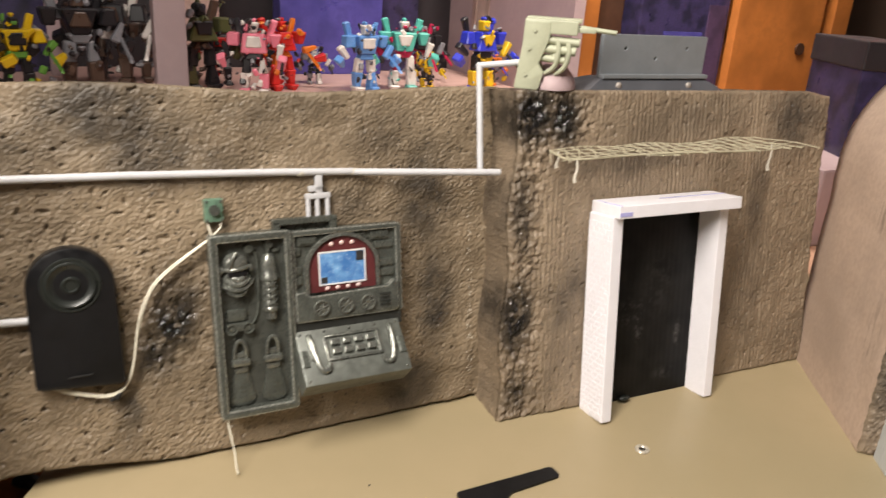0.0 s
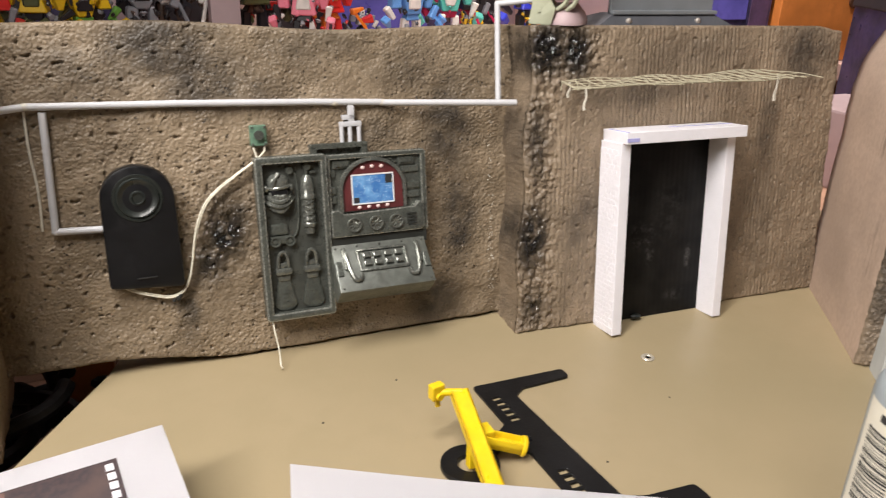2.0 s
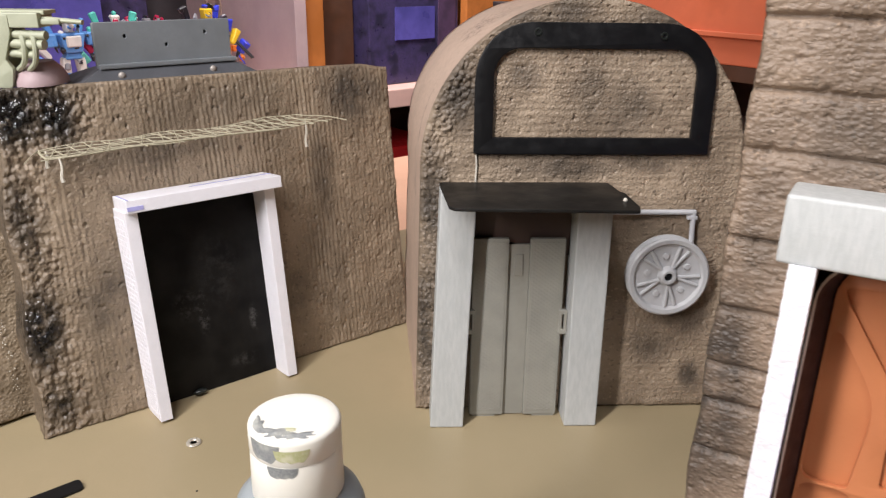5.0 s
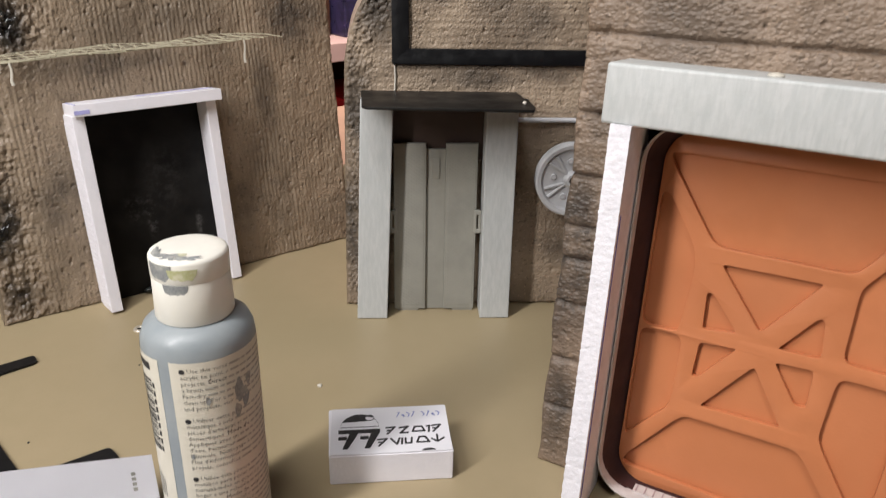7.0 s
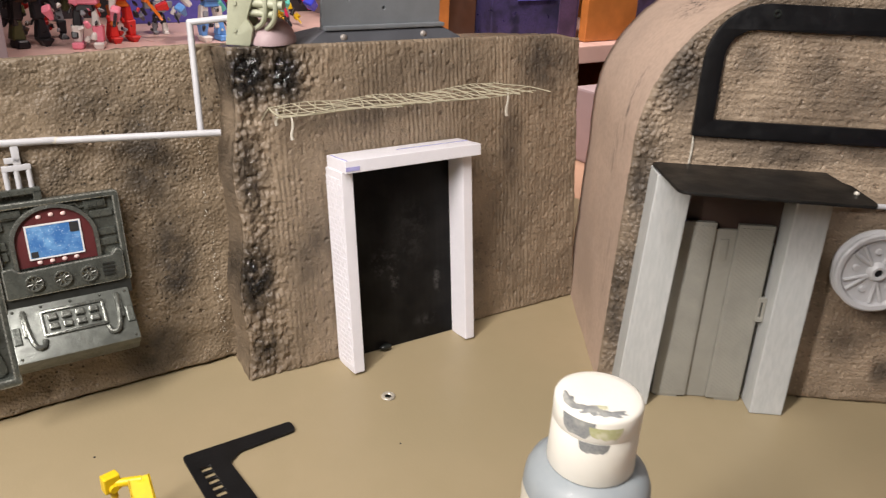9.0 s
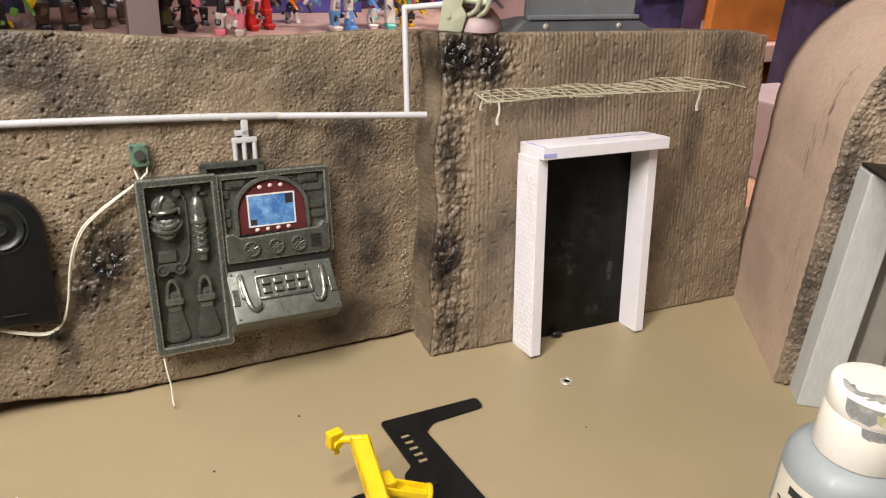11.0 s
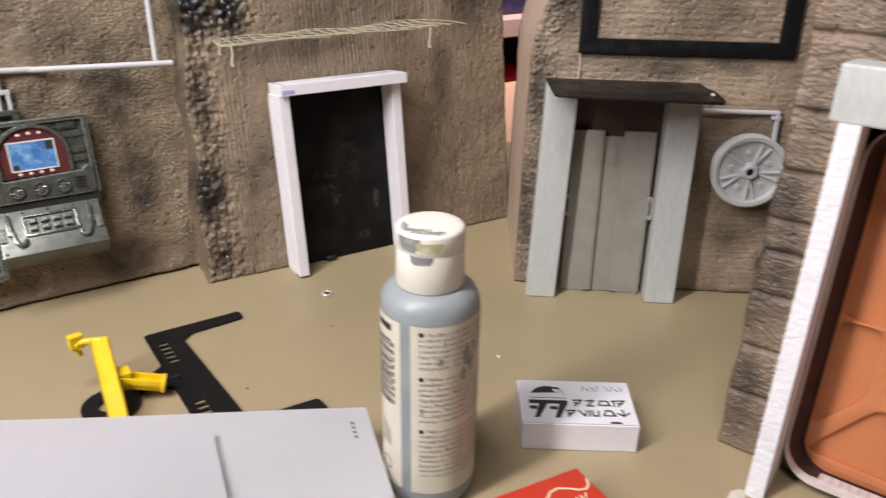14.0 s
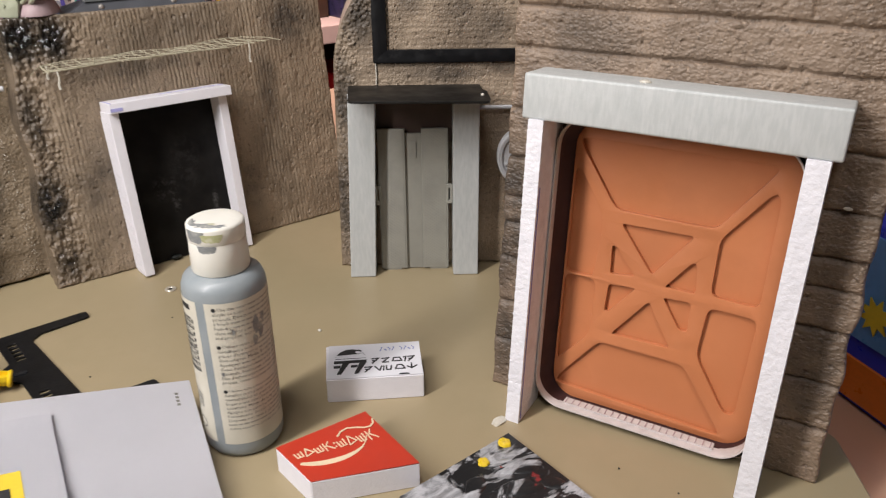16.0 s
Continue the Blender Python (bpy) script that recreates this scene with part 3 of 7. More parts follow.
def leaning(x, y, angle, lean, z=0.0):
    """A wall's own axes: x along its foot, y into the wall, z up its leaning face."""
    a = radians(angle)
    u, back = Vector((math.cos(a), math.sin(a), 0)), Vector((-math.sin(a), math.cos(a), 0))
    up = (back * lean + Vector((0, 0, 1))).normalized()
    deep = up.cross(u)
    m = Matrix((u, deep, up)).transposed().to_4x4()
    return Matrix.Translation((x, y, z)) @ m


FRAME_A = leaning(0.0, 0.334, 0.0, 0.14)
FRAME_1 = leaning(0.202, 0.306, -2.2, 0.13)
FRAME_2 = leaning(0.3645, 0.212, -38.1, 0.04)
FRAME_3 = leaning(0.348, 0.0425, -70.2, 0.08)

# ---------------------------------------------------------------- the room round the table


def room():
    x0, x1, y0, y1, z0, z1, t = -1.7, 2.3, -1.5, 1.75, -0.78, 1.62, 0.1

    def slab(name, a, material):
        bm = bmesh.new()
        box(bm, *a)
        return tagged(part(name, bm, material, None), kind="structure")

    slab("floor", (x0 - t, x1 + t, y0 - t, y1 + t, z0 - t, z0), M["carpet"])
    slab("ceiling", (x0 - t, x1 + t, y0 - t, y1 + t, z1, z1 + t), M["ceiling"])
    slab("wall_north", (x0, x1, y1, y1 + t, z0, z1), M["room_wall"])
    slab("wall_south", (x0, x1, y0 - t, y0, z0, z1), M["room_wall"])
    slab("wall_west", (x0 - t, x0, y0 - t, y1 + t, z0, z1), M["room_wall"])
    slab("wall_east", (x1, x1 + t, y0 - t, y1 + t, z0, z1), M["room_wall"])


room()


def desk():
    t = thing("desk", Matrix(), "wide peach laminate desk under the painted board", "desk")
    bm = bmesh.new()
    box(bm, 0.02, 0.95, -0.55, 0.75, -0.05, -0.0235, 0.004)
    part("desktop", bm, M["desk"], t)
    for x in (0.06, 0.90):
        for y in (-0.50, 0.70):
            bm = bmesh.new()
            box(bm, x - 0.025, x + 0.025, y - 0.025, y + 0.025, -0.78, -0.05, 0.003)
            part("leg", bm, M["desk"], t)


def side_crate():
    t = thing("storage_crate", Matrix(), "dark open storage crate beside the desk", "crate")
    for name, a in (("bottom", (-0.42, 0.0, 0.10, 0.62, -0.16, -0.15)), ("side_panel", (-0.42, -0.41, 0.10, 0.62, -0.15, -0.03)),
                    ("side_panel", (-0.012, 0.0, 0.10, 0.62, -0.15, -0.05)), ("end_panel", (-0.41, -0.012, 0.61, 0.62, -0.15, -0.03)),
                    ("end_panel", (-0.41, -0.012, 0.10, 0.11, -0.15, -0.05))):
        bm = bmesh.new()
        box(bm, *a, 0.001)
        part(name, bm, M["wood_dark"], t)
    for x in (-0.40, -0.03):
        for y in (0.13, 0.59):
            bm = bmesh.new()
            box(bm, x - 0.012, x + 0.012, y - 0.012, y + 0.012, -0.78, -0.16)
            part("leg", bm, M["wood_dark"], t)
    rng = random.Random(4)
    for n in range(9):
        bm = bmesh.new()
        cx, cy, cz, r = -0.085 + rng.uniform(-0.03, 0.02), 0.375 + rng.uniform(-0.035, 0.035), -0.100 + 0.0095 * n, 0.050 + rng.uniform(-0.012, 0.014)
        tilt = Matrix.Rotation(rng.uniform(-0.35, 0.35), 3, "X") @ Matrix.Rotation(rng.uniform(-0.35, 0.35), 3, "Y")
        pts = [Vector((cx, cy, cz)) + tilt @ Vector((r * math.cos(a), r * 0.8 * math.sin(a), 0.004 * math.sin(3 * a))) for a in (k * 2 * math.pi / 30 * 0.97 for k in range(31))]
        tube(bm, pts, 0.0045, 8)
        single("cable_coil", bm, M["rubber"], Matrix(), "loose loop of black rubber cable in the crate", "cable", "cables in the crate", smooth=True)
    bm = bmesh.new()
    box(bm, -0.052, -0.016, 0.425, 0.445, -0.15, 0.002, 0.003)
    single("wood_offcut", bm, M["wood_orange"], Matrix(), "short orange pine offcut standing behind the board", "offcut")


def board():
    t = thing("diorama_board", Matrix(), "khaki painted base board with cut corners on the desk", "board")
    out = [(-0.016, 0.339), (-0.20, 0.034), (-0.20, -0.42), (0.12, -0.42), (0.4126, -0.1284), (0.4420, -0.0995), (0.4420, 0.0785), (0.5000, 0.1140), (0.62, 0.25), (0.56, 0.45), (0.03, 0.45)]
    bm = flat(moved(plate([soft_poly(out, 0.004)], 0.018, 0.001), (0, 0, 0)))
    moved(bm, (0, 0, -0.009))
    part("panel", bm, [M["board"]], t)
    under = [(-0.026, 0.339), (-0.212, 0.030), (-0.200, 0.026), (-0.010, 0.339)]
    bm = flat(plate([under], 0.005, 0.0004))
    moved(bm, (0, 0, -0.0208))
    part("underlay", bm, M["board_edge"], t, "raw brown fibreboard underlay")
    for x, y in ((-0.12, -0.2), (0.3, -0.15), (0.05, 0.25), (0.4, 0.3)):
        bm = bmesh.new()
        box(bm, x - 0.02, x + 0.02, y - 0.02, y + 0.02, -0.0235, -0.018)
        part("spacer", bm, M["board_edge"], t)


desk()
side_crate()
board()

# ---------------------------------------------------------------- foam walls


def foam_wall(name, m, uw, na, ns, depth, layers, relief, side_relief, material, label, side=None, edge=0.0025, flare=0.0):
    """A slab of foam. uw(a, s) gives the face's outline map; relief(u, w) lifts the face towards the viewer."""
    verts, faces, mats = [], [], []
    grid = {}
    pu = [[uw(i / na, j / ns) for j in range(ns + 1)] for i in range(na + 1)]
    for i in range(na + 1):
        for j in range(ns + 1):
            u, w = pu[i][j]
            b = min((u - pu[0][j][0]), (pu[na][j][0] - u), (w - pu[i][0][1]), (pu[i][ns][1] - w))
            r = edge * (0.7 + 0.8 * abs(noise.noise(Vector((u * 180, 3.3, w * 180)))))
            y = r - math.sqrt(max(0.0, r * r - (r - b) ** 2)) if b < r else 0.0
            grid[i, j] = len(verts)
            verts.append((u, y - relief(u, w), w))
    for i in range(na):
        for j in range(ns):
            faces.append((grid[i, j], grid[i + 1, j], grid[i + 1, j + 1], grid[i, j + 1]))
            mats.append(0)
    ring = [(i, 0) for i in range(na)] + [(na, j) for j in range(ns)] + [(i, ns) for i in range(na, 0, -1)] + [(0, j) for j in range(ns, 0, -1)]
    n = len(ring)
    flatring = [Vector(pu[i][j]) for i, j in ring]
    last = [grid[k] for k in ring]
    for layer in range(1, layers + 1):
        y = depth * layer / layers
        now = []
        for k in range(n):
            d = flatring[(k + 1) % n] - flatring[k - 1]
            out = Vector((d.y, -d.x)).normalized() if d.length > 1e-9 else Vector((0, 0))
            p = flatring[k] + out * (side_relief(flatring[k], y) - 0.0006)
            now.append(len(verts))
            verts.append((p.x + flare * y, y, p.y))
        for k in range(n):
            faces.append((last[k], now[k], now[(k + 1) % n], last[(k + 1) % n]))
            mats.append(1 if side else 0)
        last = now
    faces.append(tuple(last))
    mats.append(0)
    me = bpy.data.meshes.new(name)
    me.from_pydata(verts, [], faces)
    me.materials.append(material)
    if side:
        me.materials.append(side)
    me.polygons.foreach_set("material_index", mats)
    bm = bmesh.new()
    bm.from_mesh(me)
    bmesh.ops.recalc_face_normals(bm, faces=bm.faces)
    bm.to_mesh(me)
    bm.free()
    me.shade_smooth()
    ob = new(name, me)
    ob.matrix_world = m
    return tagged(ob, label, "foam wall", "foam walls of the diorama")


def beads(u, w, size, seed=0.0):
    """Swollen foam beads: 1 in the middle of one, 0 in the gaps."""
    d, _ = noise.voronoi(Vector((u / size, seed, w / size)))
    return min(1.0, (d[1] - d[0]) * 1.5)


def fbm(u, w, size, seed=0.0):
    return noise.fractal(Vector((u / size, seed, w / size)), 0.9, 2.0, 4)


def smooth01(t):
    t = max(0.0, min(1.0, t))
    return t * t * (3 - 2 * t)


def relief_a(u, w):
    rough = 0.55 + 0.45 * noise.noise(Vector((u * 16, 7.7, w * 16)))
    h = 0.00050 * beads(u + 0.0008 * fbm(u, w, 0.004, 2), w, 0.0019, 1.0) * rough + 0.0010 * fbm(u, w, 0.020, 5.0)
    pit = noise.noise(Vector((u * 330, 1.0, w * 330)))
    h -= 0.0012 * smooth01((pit - 0.42) * 5) * (0.5 + smooth01((0.09 - u) * 14) * 0.8)
    burnt = math.exp(-(((u - 0.046) / 0.016) ** 2 + ((w - 0.066) / 0.022) ** 2))
    return h + 0.0022 * burnt * fbm(u, w, 0.006, 9.0)


def side_plain(p, y):
    return 0.0006 * fbm(p.x + y, p.y, 0.006, 4.0)


def map_a(a, s):
    u = -0.095 + 0.312 * a
    lo = 0.0015 + 0.008 * smooth01((0.055 - u) / 0.07)
    hi = 0.1745 - 0.0045 * smooth01((u + 0.02) / 0.13) + 0.001 * math.sin(u * 40)
    return u, lo + (hi - lo) * s


foam_wall("foam_wall", FRAME_A, map_a, 520, 290, 0.020, 5, relief_a, side_plain, M["wall_a"],
          "brown pebbled foam back wall airbrushed with soot, carrying pipes and a control console")


def relief_1(u, w):
    saw = 0.00017 * math.sin(u * 2250 + 2.6 * fbm(u, w * 0.5, 0.03, 1.0)) * (0.6 + 0.55 * noise.noise(Vector((u * 60, 2, w * 25))))
    saw += 0.00020 * noise.noise(Vector((u * 520, 6.0, w * 9))) * (0.6 + 0.6 * noise.noise(Vector((u * 40, 8, w * 60))))
    saw *= smooth01((0.20 - u) / 0.03)
    melt = smooth01((0.030 - u + 0.008 * fbm(u, w, 0.02, 6.0)) / 0.014)
    top = math.exp(-(((u - 0.030) / 0.022) ** 2 + ((w - 0.158) / 0.020) ** 2))
    lump = fbm(u, w, 0.0036, 3.0)
    rightside = smooth01((u - 0.17) / 0.03)
    saw -= 0.0008 * smooth01((noise.noise(Vector((u * 360, 9.0, w * 300))) - 0.42) * 5)
    return saw * (1 - melt) + 0.0017 * melt * lump - 0.0014 * melt + 0.0021 * top * fbm(u, w, 0.0027, 3.0) + 0.0004 * rightside * beads(u, w, 0.0035, 8.0) + 0.0008 * fbm(u, w, 0.03, 2.0) + 0.00035 * fbm(u, w * 0.5, 0.004, 8.0)


def side_1(p, y):
    return 0.0005 * beads(y, p.y, 0.003, 2.0) + 0.0005 * fbm(y, p.y, 0.012, 4.0)


def map_1(a, s):
    u = 0.0 + 0.225 * a + 0.008 * s * (1 - a) + 0.0015 * math.sin(s * 17) * (1 - a)
    hi = 0.1735 - 0.0015 * a - 0.003 * smooth01((a - 0.9) / 0.1)
    return u, hi * s


foam_wall("foam_wall", FRAME_1, map_1, 480, 240, 0.075, 24, relief_1, side_1, M["wall_1"],
          "brown foam block with sawn vertical grooves and melted black corner behind the white door frame", edge=0.002)


def map_2(a, s):
    h, spring, c, r = 0.2145, 0.1335, 0.0838, 0.081
    w = h * (1 - (1 - s) ** 1.6)
    if w <= spring:
        k = w / spring
        lo, hi = 0.0005 + 0.0023 * k, 0.1655 - 0.0007 * k
    else:
        q = math.sqrt(max(0.0, 1 - ((w - spring) / (h - spring)) ** 2)) if s < 1 else 0.0
        lo, hi = c - r * max(q, 0.03), c + r * max(q, 0.03)
    return lo + (hi - lo) * a, w


def relief_2(u, w):
    c = Vector((u - 0.0838, max(0.0, w - 0.1335)))
    rim = smooth01((c.length - 0.058) / 0.012) * smooth01((0.024 - u) / 0.008 + smooth01((w - 0.15) / 0.02))
    line = 0.00008 * math.sin(w * 1850 + 1.5 * fbm(u, w, 0.02, 1.0))
    pits = 0.0007 * smooth01((noise.noise(Vector((u * 420, 5.0, w * 420))) - 0.38) * 5)
    return (1 - rim) * (line - pits + 0.00018 * beads(u, w * 1.4, 0.0026, 5.0) + 0.0002 * fbm(u * 0.6, w, 0.003, 6.0)) + rim * (0.0017 * beads(u, w, 0.0027, 3.0) + 0.0008 * fbm(u, w, 0.006, 4.0)) + 0.0006 * fbm(u, w, 0.03, 7.0)


def side_2(p, y):
    return 0.0006 * fbm(p.x * 0.4 + y, p.y, 0.03, 4.0)


foam_wall("foam_wall", FRAME_2, map_2, 300, 330, 0.1175, 12, relief_2, side_2, M["wall_2"],
          "thick arched foam wall with gray elevator door and black window frame", side=M["wall_2_side"], edge=0.003, flare=-0.060)

SEAMS = [0.0275, 0.0495, 0.074, 0.0925, 0.1057, 0.1255, 0.149, 0.177, 0.195, 0.216, 0.238]


def relief_3(u, w):
    if 0.0276 < u < 0.1315 and 0.0026 < w < 0.1505:  # the hole cut for the door tray
        return -0.0130
    drift = 0.0014 * fbm(u, 0.0, 0.05, 3.0)
    gap = min(abs(w + drift - s) for s in SEAMS)
    h = -0.0024 * math.exp(-(gap / 0.0009) ** 2) * (0.75 + 0.5 * noise.noise(Vector((u * 30, w * 50, 3))))
    h -= 0.0007 * math.exp(-gap / 0.0022)
    h += 0.00035 * fbm(u * 0.45, w, 0.0045, 2.0) + 0.00025 * beads(u * 0.6, w, 0.0028, 6.0)
    h -= 0.0010 * smooth01((noise.noise(Vector((u * 300, 2.0, w * 420))) - 0.40) * 5)
    crack = abs(noise.noise(Vector((u * 70, 4.0, w * 430))))
    h -= 0.0006 * smooth01((0.07 - crack) * 14) * smooth01(noise.noise(Vector((u * 35, 11.0, w * 60))) * 2 + 0.45)
    return h + 0.0005 * fbm(u, w, 0.03, 9.0)


def map_3(a, s):
    w = 0.272 * s
    return 0.0005 * math.sin(w * 160) + (0.1605 + 0.0006 * math.sin(w * 230 + 1)) * a, w


def side_3(p, y):
    return relief_3(y * 0.5, p.y) * 0.8


foam_wall("foam_wall", FRAME_3, map_3, 230, 460, 0.022, 6, relief_3, side_3, M["wall_3"],
          "brown foam wall scored into rough horizontal planks round the terracotta door", edge=0.002)

FRAME_B = Matrix.Translation((-0.0600, 0.292, 0.006)) @ pose(0, 0, 0, 0, 3.2, 0) @ pose(0, 0, 0, -2.0, 0, 0)


def map_b(a, s):
    return -0.12 + 0.12 * a + 0.0012 * math.sin(s * 21) * a, -0.004 + 0.184 * s - 0.01 * a * (1 - s)


foam_wall("foam_wall", FRAME_B, map_b, 90, 140, 0.060, 16, lambda u, w: relief_a(u * 1.0, w) * 1.6, side_1, M["wall_b"],
          "brown pitted foam pillar overhanging the edge of the board", edge=0.002)


def crumbly_seam():
    """Torn white foam grains along the joint between the back wall and the block."""
    rng = random.Random(14)
    bm = bmesh.new()
    for k in range(90):
        w = 0.004 + 0.120 * rng.random() ** 0.9
        u = 0.1985 + 0.0016 * rng.uniform(-1, 1) + 0.012 * max(0.0, w - 0.1)
        r = rng.uniform(0.00014, 0.00036)
        bmesh.ops.create_icosphere(bm, subdivisions=1, radius=r, matrix=FRAME_A @ Matrix.Translation((u, -0.0012 - rng.random() * 0.0012, w)) @ Matrix.Diagonal((1, 1, rng.uniform(0.8, 1.6), 1)))
    ob = part("foam_grains", bm, M["glue"], None, smooth=True)
    tagged(ob, "torn white foam grains along the joint of two walls", "foam grains", kind="stuff")


crumbly_seam()

# ---------------------------------------------------------------- pipes, speaker, switch and console on the back wall


def at(m, u, y, w):
    return m @ pose(u, y, w)


def pipes():
    t = thing("pipework", FRAME_A, "pale gray styrene rod pipes glued along the foam back wall", "pipe")
    y = -0.0026
    runs = {
        "main_pipe": ([(-0.060, y, 0.1343), (-0.0335, y, 0.1372), (0.030, y, 0.1358), (0.060, y, 0.1348), (0.096, y, 0.1335), (0.1337, y, 0.1317)], 0.0017),
        "end_pipe": ([(0.1337, y, 0.1315), (0.2045, -0.0215, 0.1292)], 0.0017),
        "drop_pipe": ([(-0.0270, y, 0.1345), (-0.0290, y, 0.0795), (-0.0080, y, 0.0785)], 0.0017),
        "riser_pipe": ([(0.1968, -0.0150, 0.1294), (0.2002, -0.0075, 0.1812), (0.2225, -0.024, 0.1832)], 0.0016),
    }
    for name, (pts, r) in runs.items():
        bm = bmesh.new()
        for a, b in zip(pts, pts[1:]):
            cyl(bm, a, b, r, 14)
        for p in pts[1:-1]:
            bmesh.ops.create_icosphere(bm, subdivisions=2, radius=r * 1.08, matrix=Matrix.Translation(p))
        part(name, bm, M["pipe"], t, smooth=True)
    for x, z in ((0.1337, 0.1312), (-0.0335, 0.1368), (0.108, 0.1322)):
        bm = bmesh.new()
        bmesh.ops.create_icosphere(bm, subdivisions=2, radius=0.0019, matrix=Matrix.Translation((x, y - 0.0002, z + 0.0004)) @ Matrix.Diagonal((1.5, 0.85, 0.95, 1)))
        part("glue_drop", bm, M["glue"], t, "dried glue drop", smooth=True)
    bm = bmesh.new()
    tube(bm, [(-0.0345, -0.001, 0.135), (-0.0350, -0.0008, 0.118), (-0.0335, -0.0008, 0.100), (-0.0345, -0.0008, 0.080)], 0.0006, 6, 2)
    part("glue_string", bm, M["glue"], t, "thin hanging string of dried glue", smooth=True)
    bm = bmesh.new()
    box(bm, 0.1148, 0.1180, y - 0.001, y + 0.0015, 0.1215, 0.1320, 0.0003)
    box(bm, 0.1115, 0.1180, y - 0.001, y + 0.0015, 0.1235, 0.1260, 0.0003)
    for x in (0.1110, 0.1155, 0.1205):
        cyl(bm, (x, y, 0.1095), (x, y, 0.1225), 0.0012, 10)
    box(bm, 0.1098, 0.1217, y - 0.0012, y + 0.0015, 0.1200, 0.1226, 0.0004)
    part("three_pronged_fitting", bm, M["pipe"], t, smooth=True)


def speaker():
    t = thing("speaker", at(FRAME_A, 0.0080, 0.0, 0.0505), "black plastic sound module with round top glued to the wall", "speaker")
    shape = [(-0.0160, 0.0), (0.0160, -0.0025)] + [(0.0155 * math.cos(radians(a)), 0.0418 + 0.0150 * math.sin(radians(a))) for a in range(0, 181, 12)]
    part("case", moved(plate([soft_poly(shape, 0.0012, 2)], 0.0085, 0.0012), (0, -0.0042, 0)), M["black_plastic"], t, smooth=True)
    lie = Matrix.Translation((0.0, -0.0084, 0.0425)) @ pose(0, 0, 0, 90, 0, 0)
    bm = bmesh.new()
    turned(bm, [(0.0, 0.0002), (0.0022, 0.0002), (0.0026, 0.0008), (0.0031, 0.0008), (0.0035, 0.0001), (0.0058, -0.0003), (0.0082, 0.0007), (0.0088, 0.0012), (0.0094, 0.0012), (0.0099, 0.0003), (0.0107, 0.0006), (0.0113, 0.0005), (0.0117, -0.0005)], lie, 40)
    part("cone", bm, M["charcoal"], t, "dark green-gray ringed cone", smooth=True)
    bm = bmesh.new()
    box(bm, -0.0045, 0.0045, -0.0092, -0.0080, 0.0028, 0.0034)
    part("slot", bm, M["rubber"], t)


def switch():
    t = thing("push_switch", at(FRAME_A, 0.0677, 0.0, 0.1182), "small green push switch with two wires on the wall", "switch")
    bm = bmesh.new()
    box(bm, -0.0041, 0.0041, -0.0038, 0.0, -0.0052, 0.0052, 0.0006)
    part("body", bm, M["pcb"], t)
    bm = bmesh.new()
    cyl(bm, (0, -0.0036, 0.0003), (0, -0.0055, 0.0003), 0.0024, 20)
    part("button", bm, M["gunmetal"], t, smooth=True)
    for x in (-0.0031, 0.0031):
        for z in (-0.0042, 0.0042):
            bm = bmesh.new()
            cyl(bm, (x, -0.0036, z), (x, -0.0043, z), 0.0006, 8)
            part("rivet", bm, M["silver"], t)
    run = [(0.0661, 0.1066), (0.0582, 0.1016), (0.0466, 0.0940), (0.0393, 0.0875), (0.0346, 0.0781), (0.0316, 0.0669), (0.0296, 0.0556), (0.0260, 0.0443), (0.0194, 0.0402), (0.0102, 0.0427), (0.0013, 0.0462), (-0.0041, 0.0498), (-0.0049, 0.0542)]
    run = [Vector((u - 0.0677, -0.0042, w - 0.1182)) for u, w in run]
    for _ in range(3):
        cut = [run[0]]
        for p, q in zip(run, run[1:]):
            cut += [p.lerp(q, 0.25), p.lerp(q, 0.75)]
        run = cut + [run[-1]]
    for s in (-1, 1):
        x = s * 0.0030
        strand = [Vector((x, -0.002, -0.0050)), Vector((x * 0.8, -0.003, -0.0080))]
        along = 0.0
        for k, p in enumerate(run):
            along += (p - run[k - 1]).length if k else 0.0
            turn = along * 45 + (math.pi if s > 0 else 0.0)
            d = (run[min(k + 1, len(run) - 1)] - run[max(k - 1, 0)]).normalized()
            strand.append(p + 0.00042 * (math.cos(turn) * Vector((0, -1, 0)) + math.sin(turn) * d.cross(Vector((0, 1, 0)))))
        bm = bmesh.new()
        tube(bm, strand, 0.00046, 8)
        part("wire", bm, M["wire"], t, "twisted off-white wire", smooth=True)
    bm = bmesh.new()
    rng = random.Random(2)
    for _ in range(5):
        bmesh.ops.create_icosphere(bm, subdivisions=1, radius=0.0012, matrix=Matrix.Translation((-0.0470 + rng.uniform(-0.0018, 0.0018), -0.0045, -0.0782 + rng.uniform(-0.0012, 0.0012))))
    part("knot", bm, M["rubber"], t, "black taped knot", smooth=True)
    return t


def grille(bm, x0, x1, y, z0, z1, n):
    for k in range(n):
        x = x0 + (x1 - x0) * (k + 0.5) / n
        box(bm, x - 0.0004, x + 0.0004, y - 0.0007, y, z0, z1)


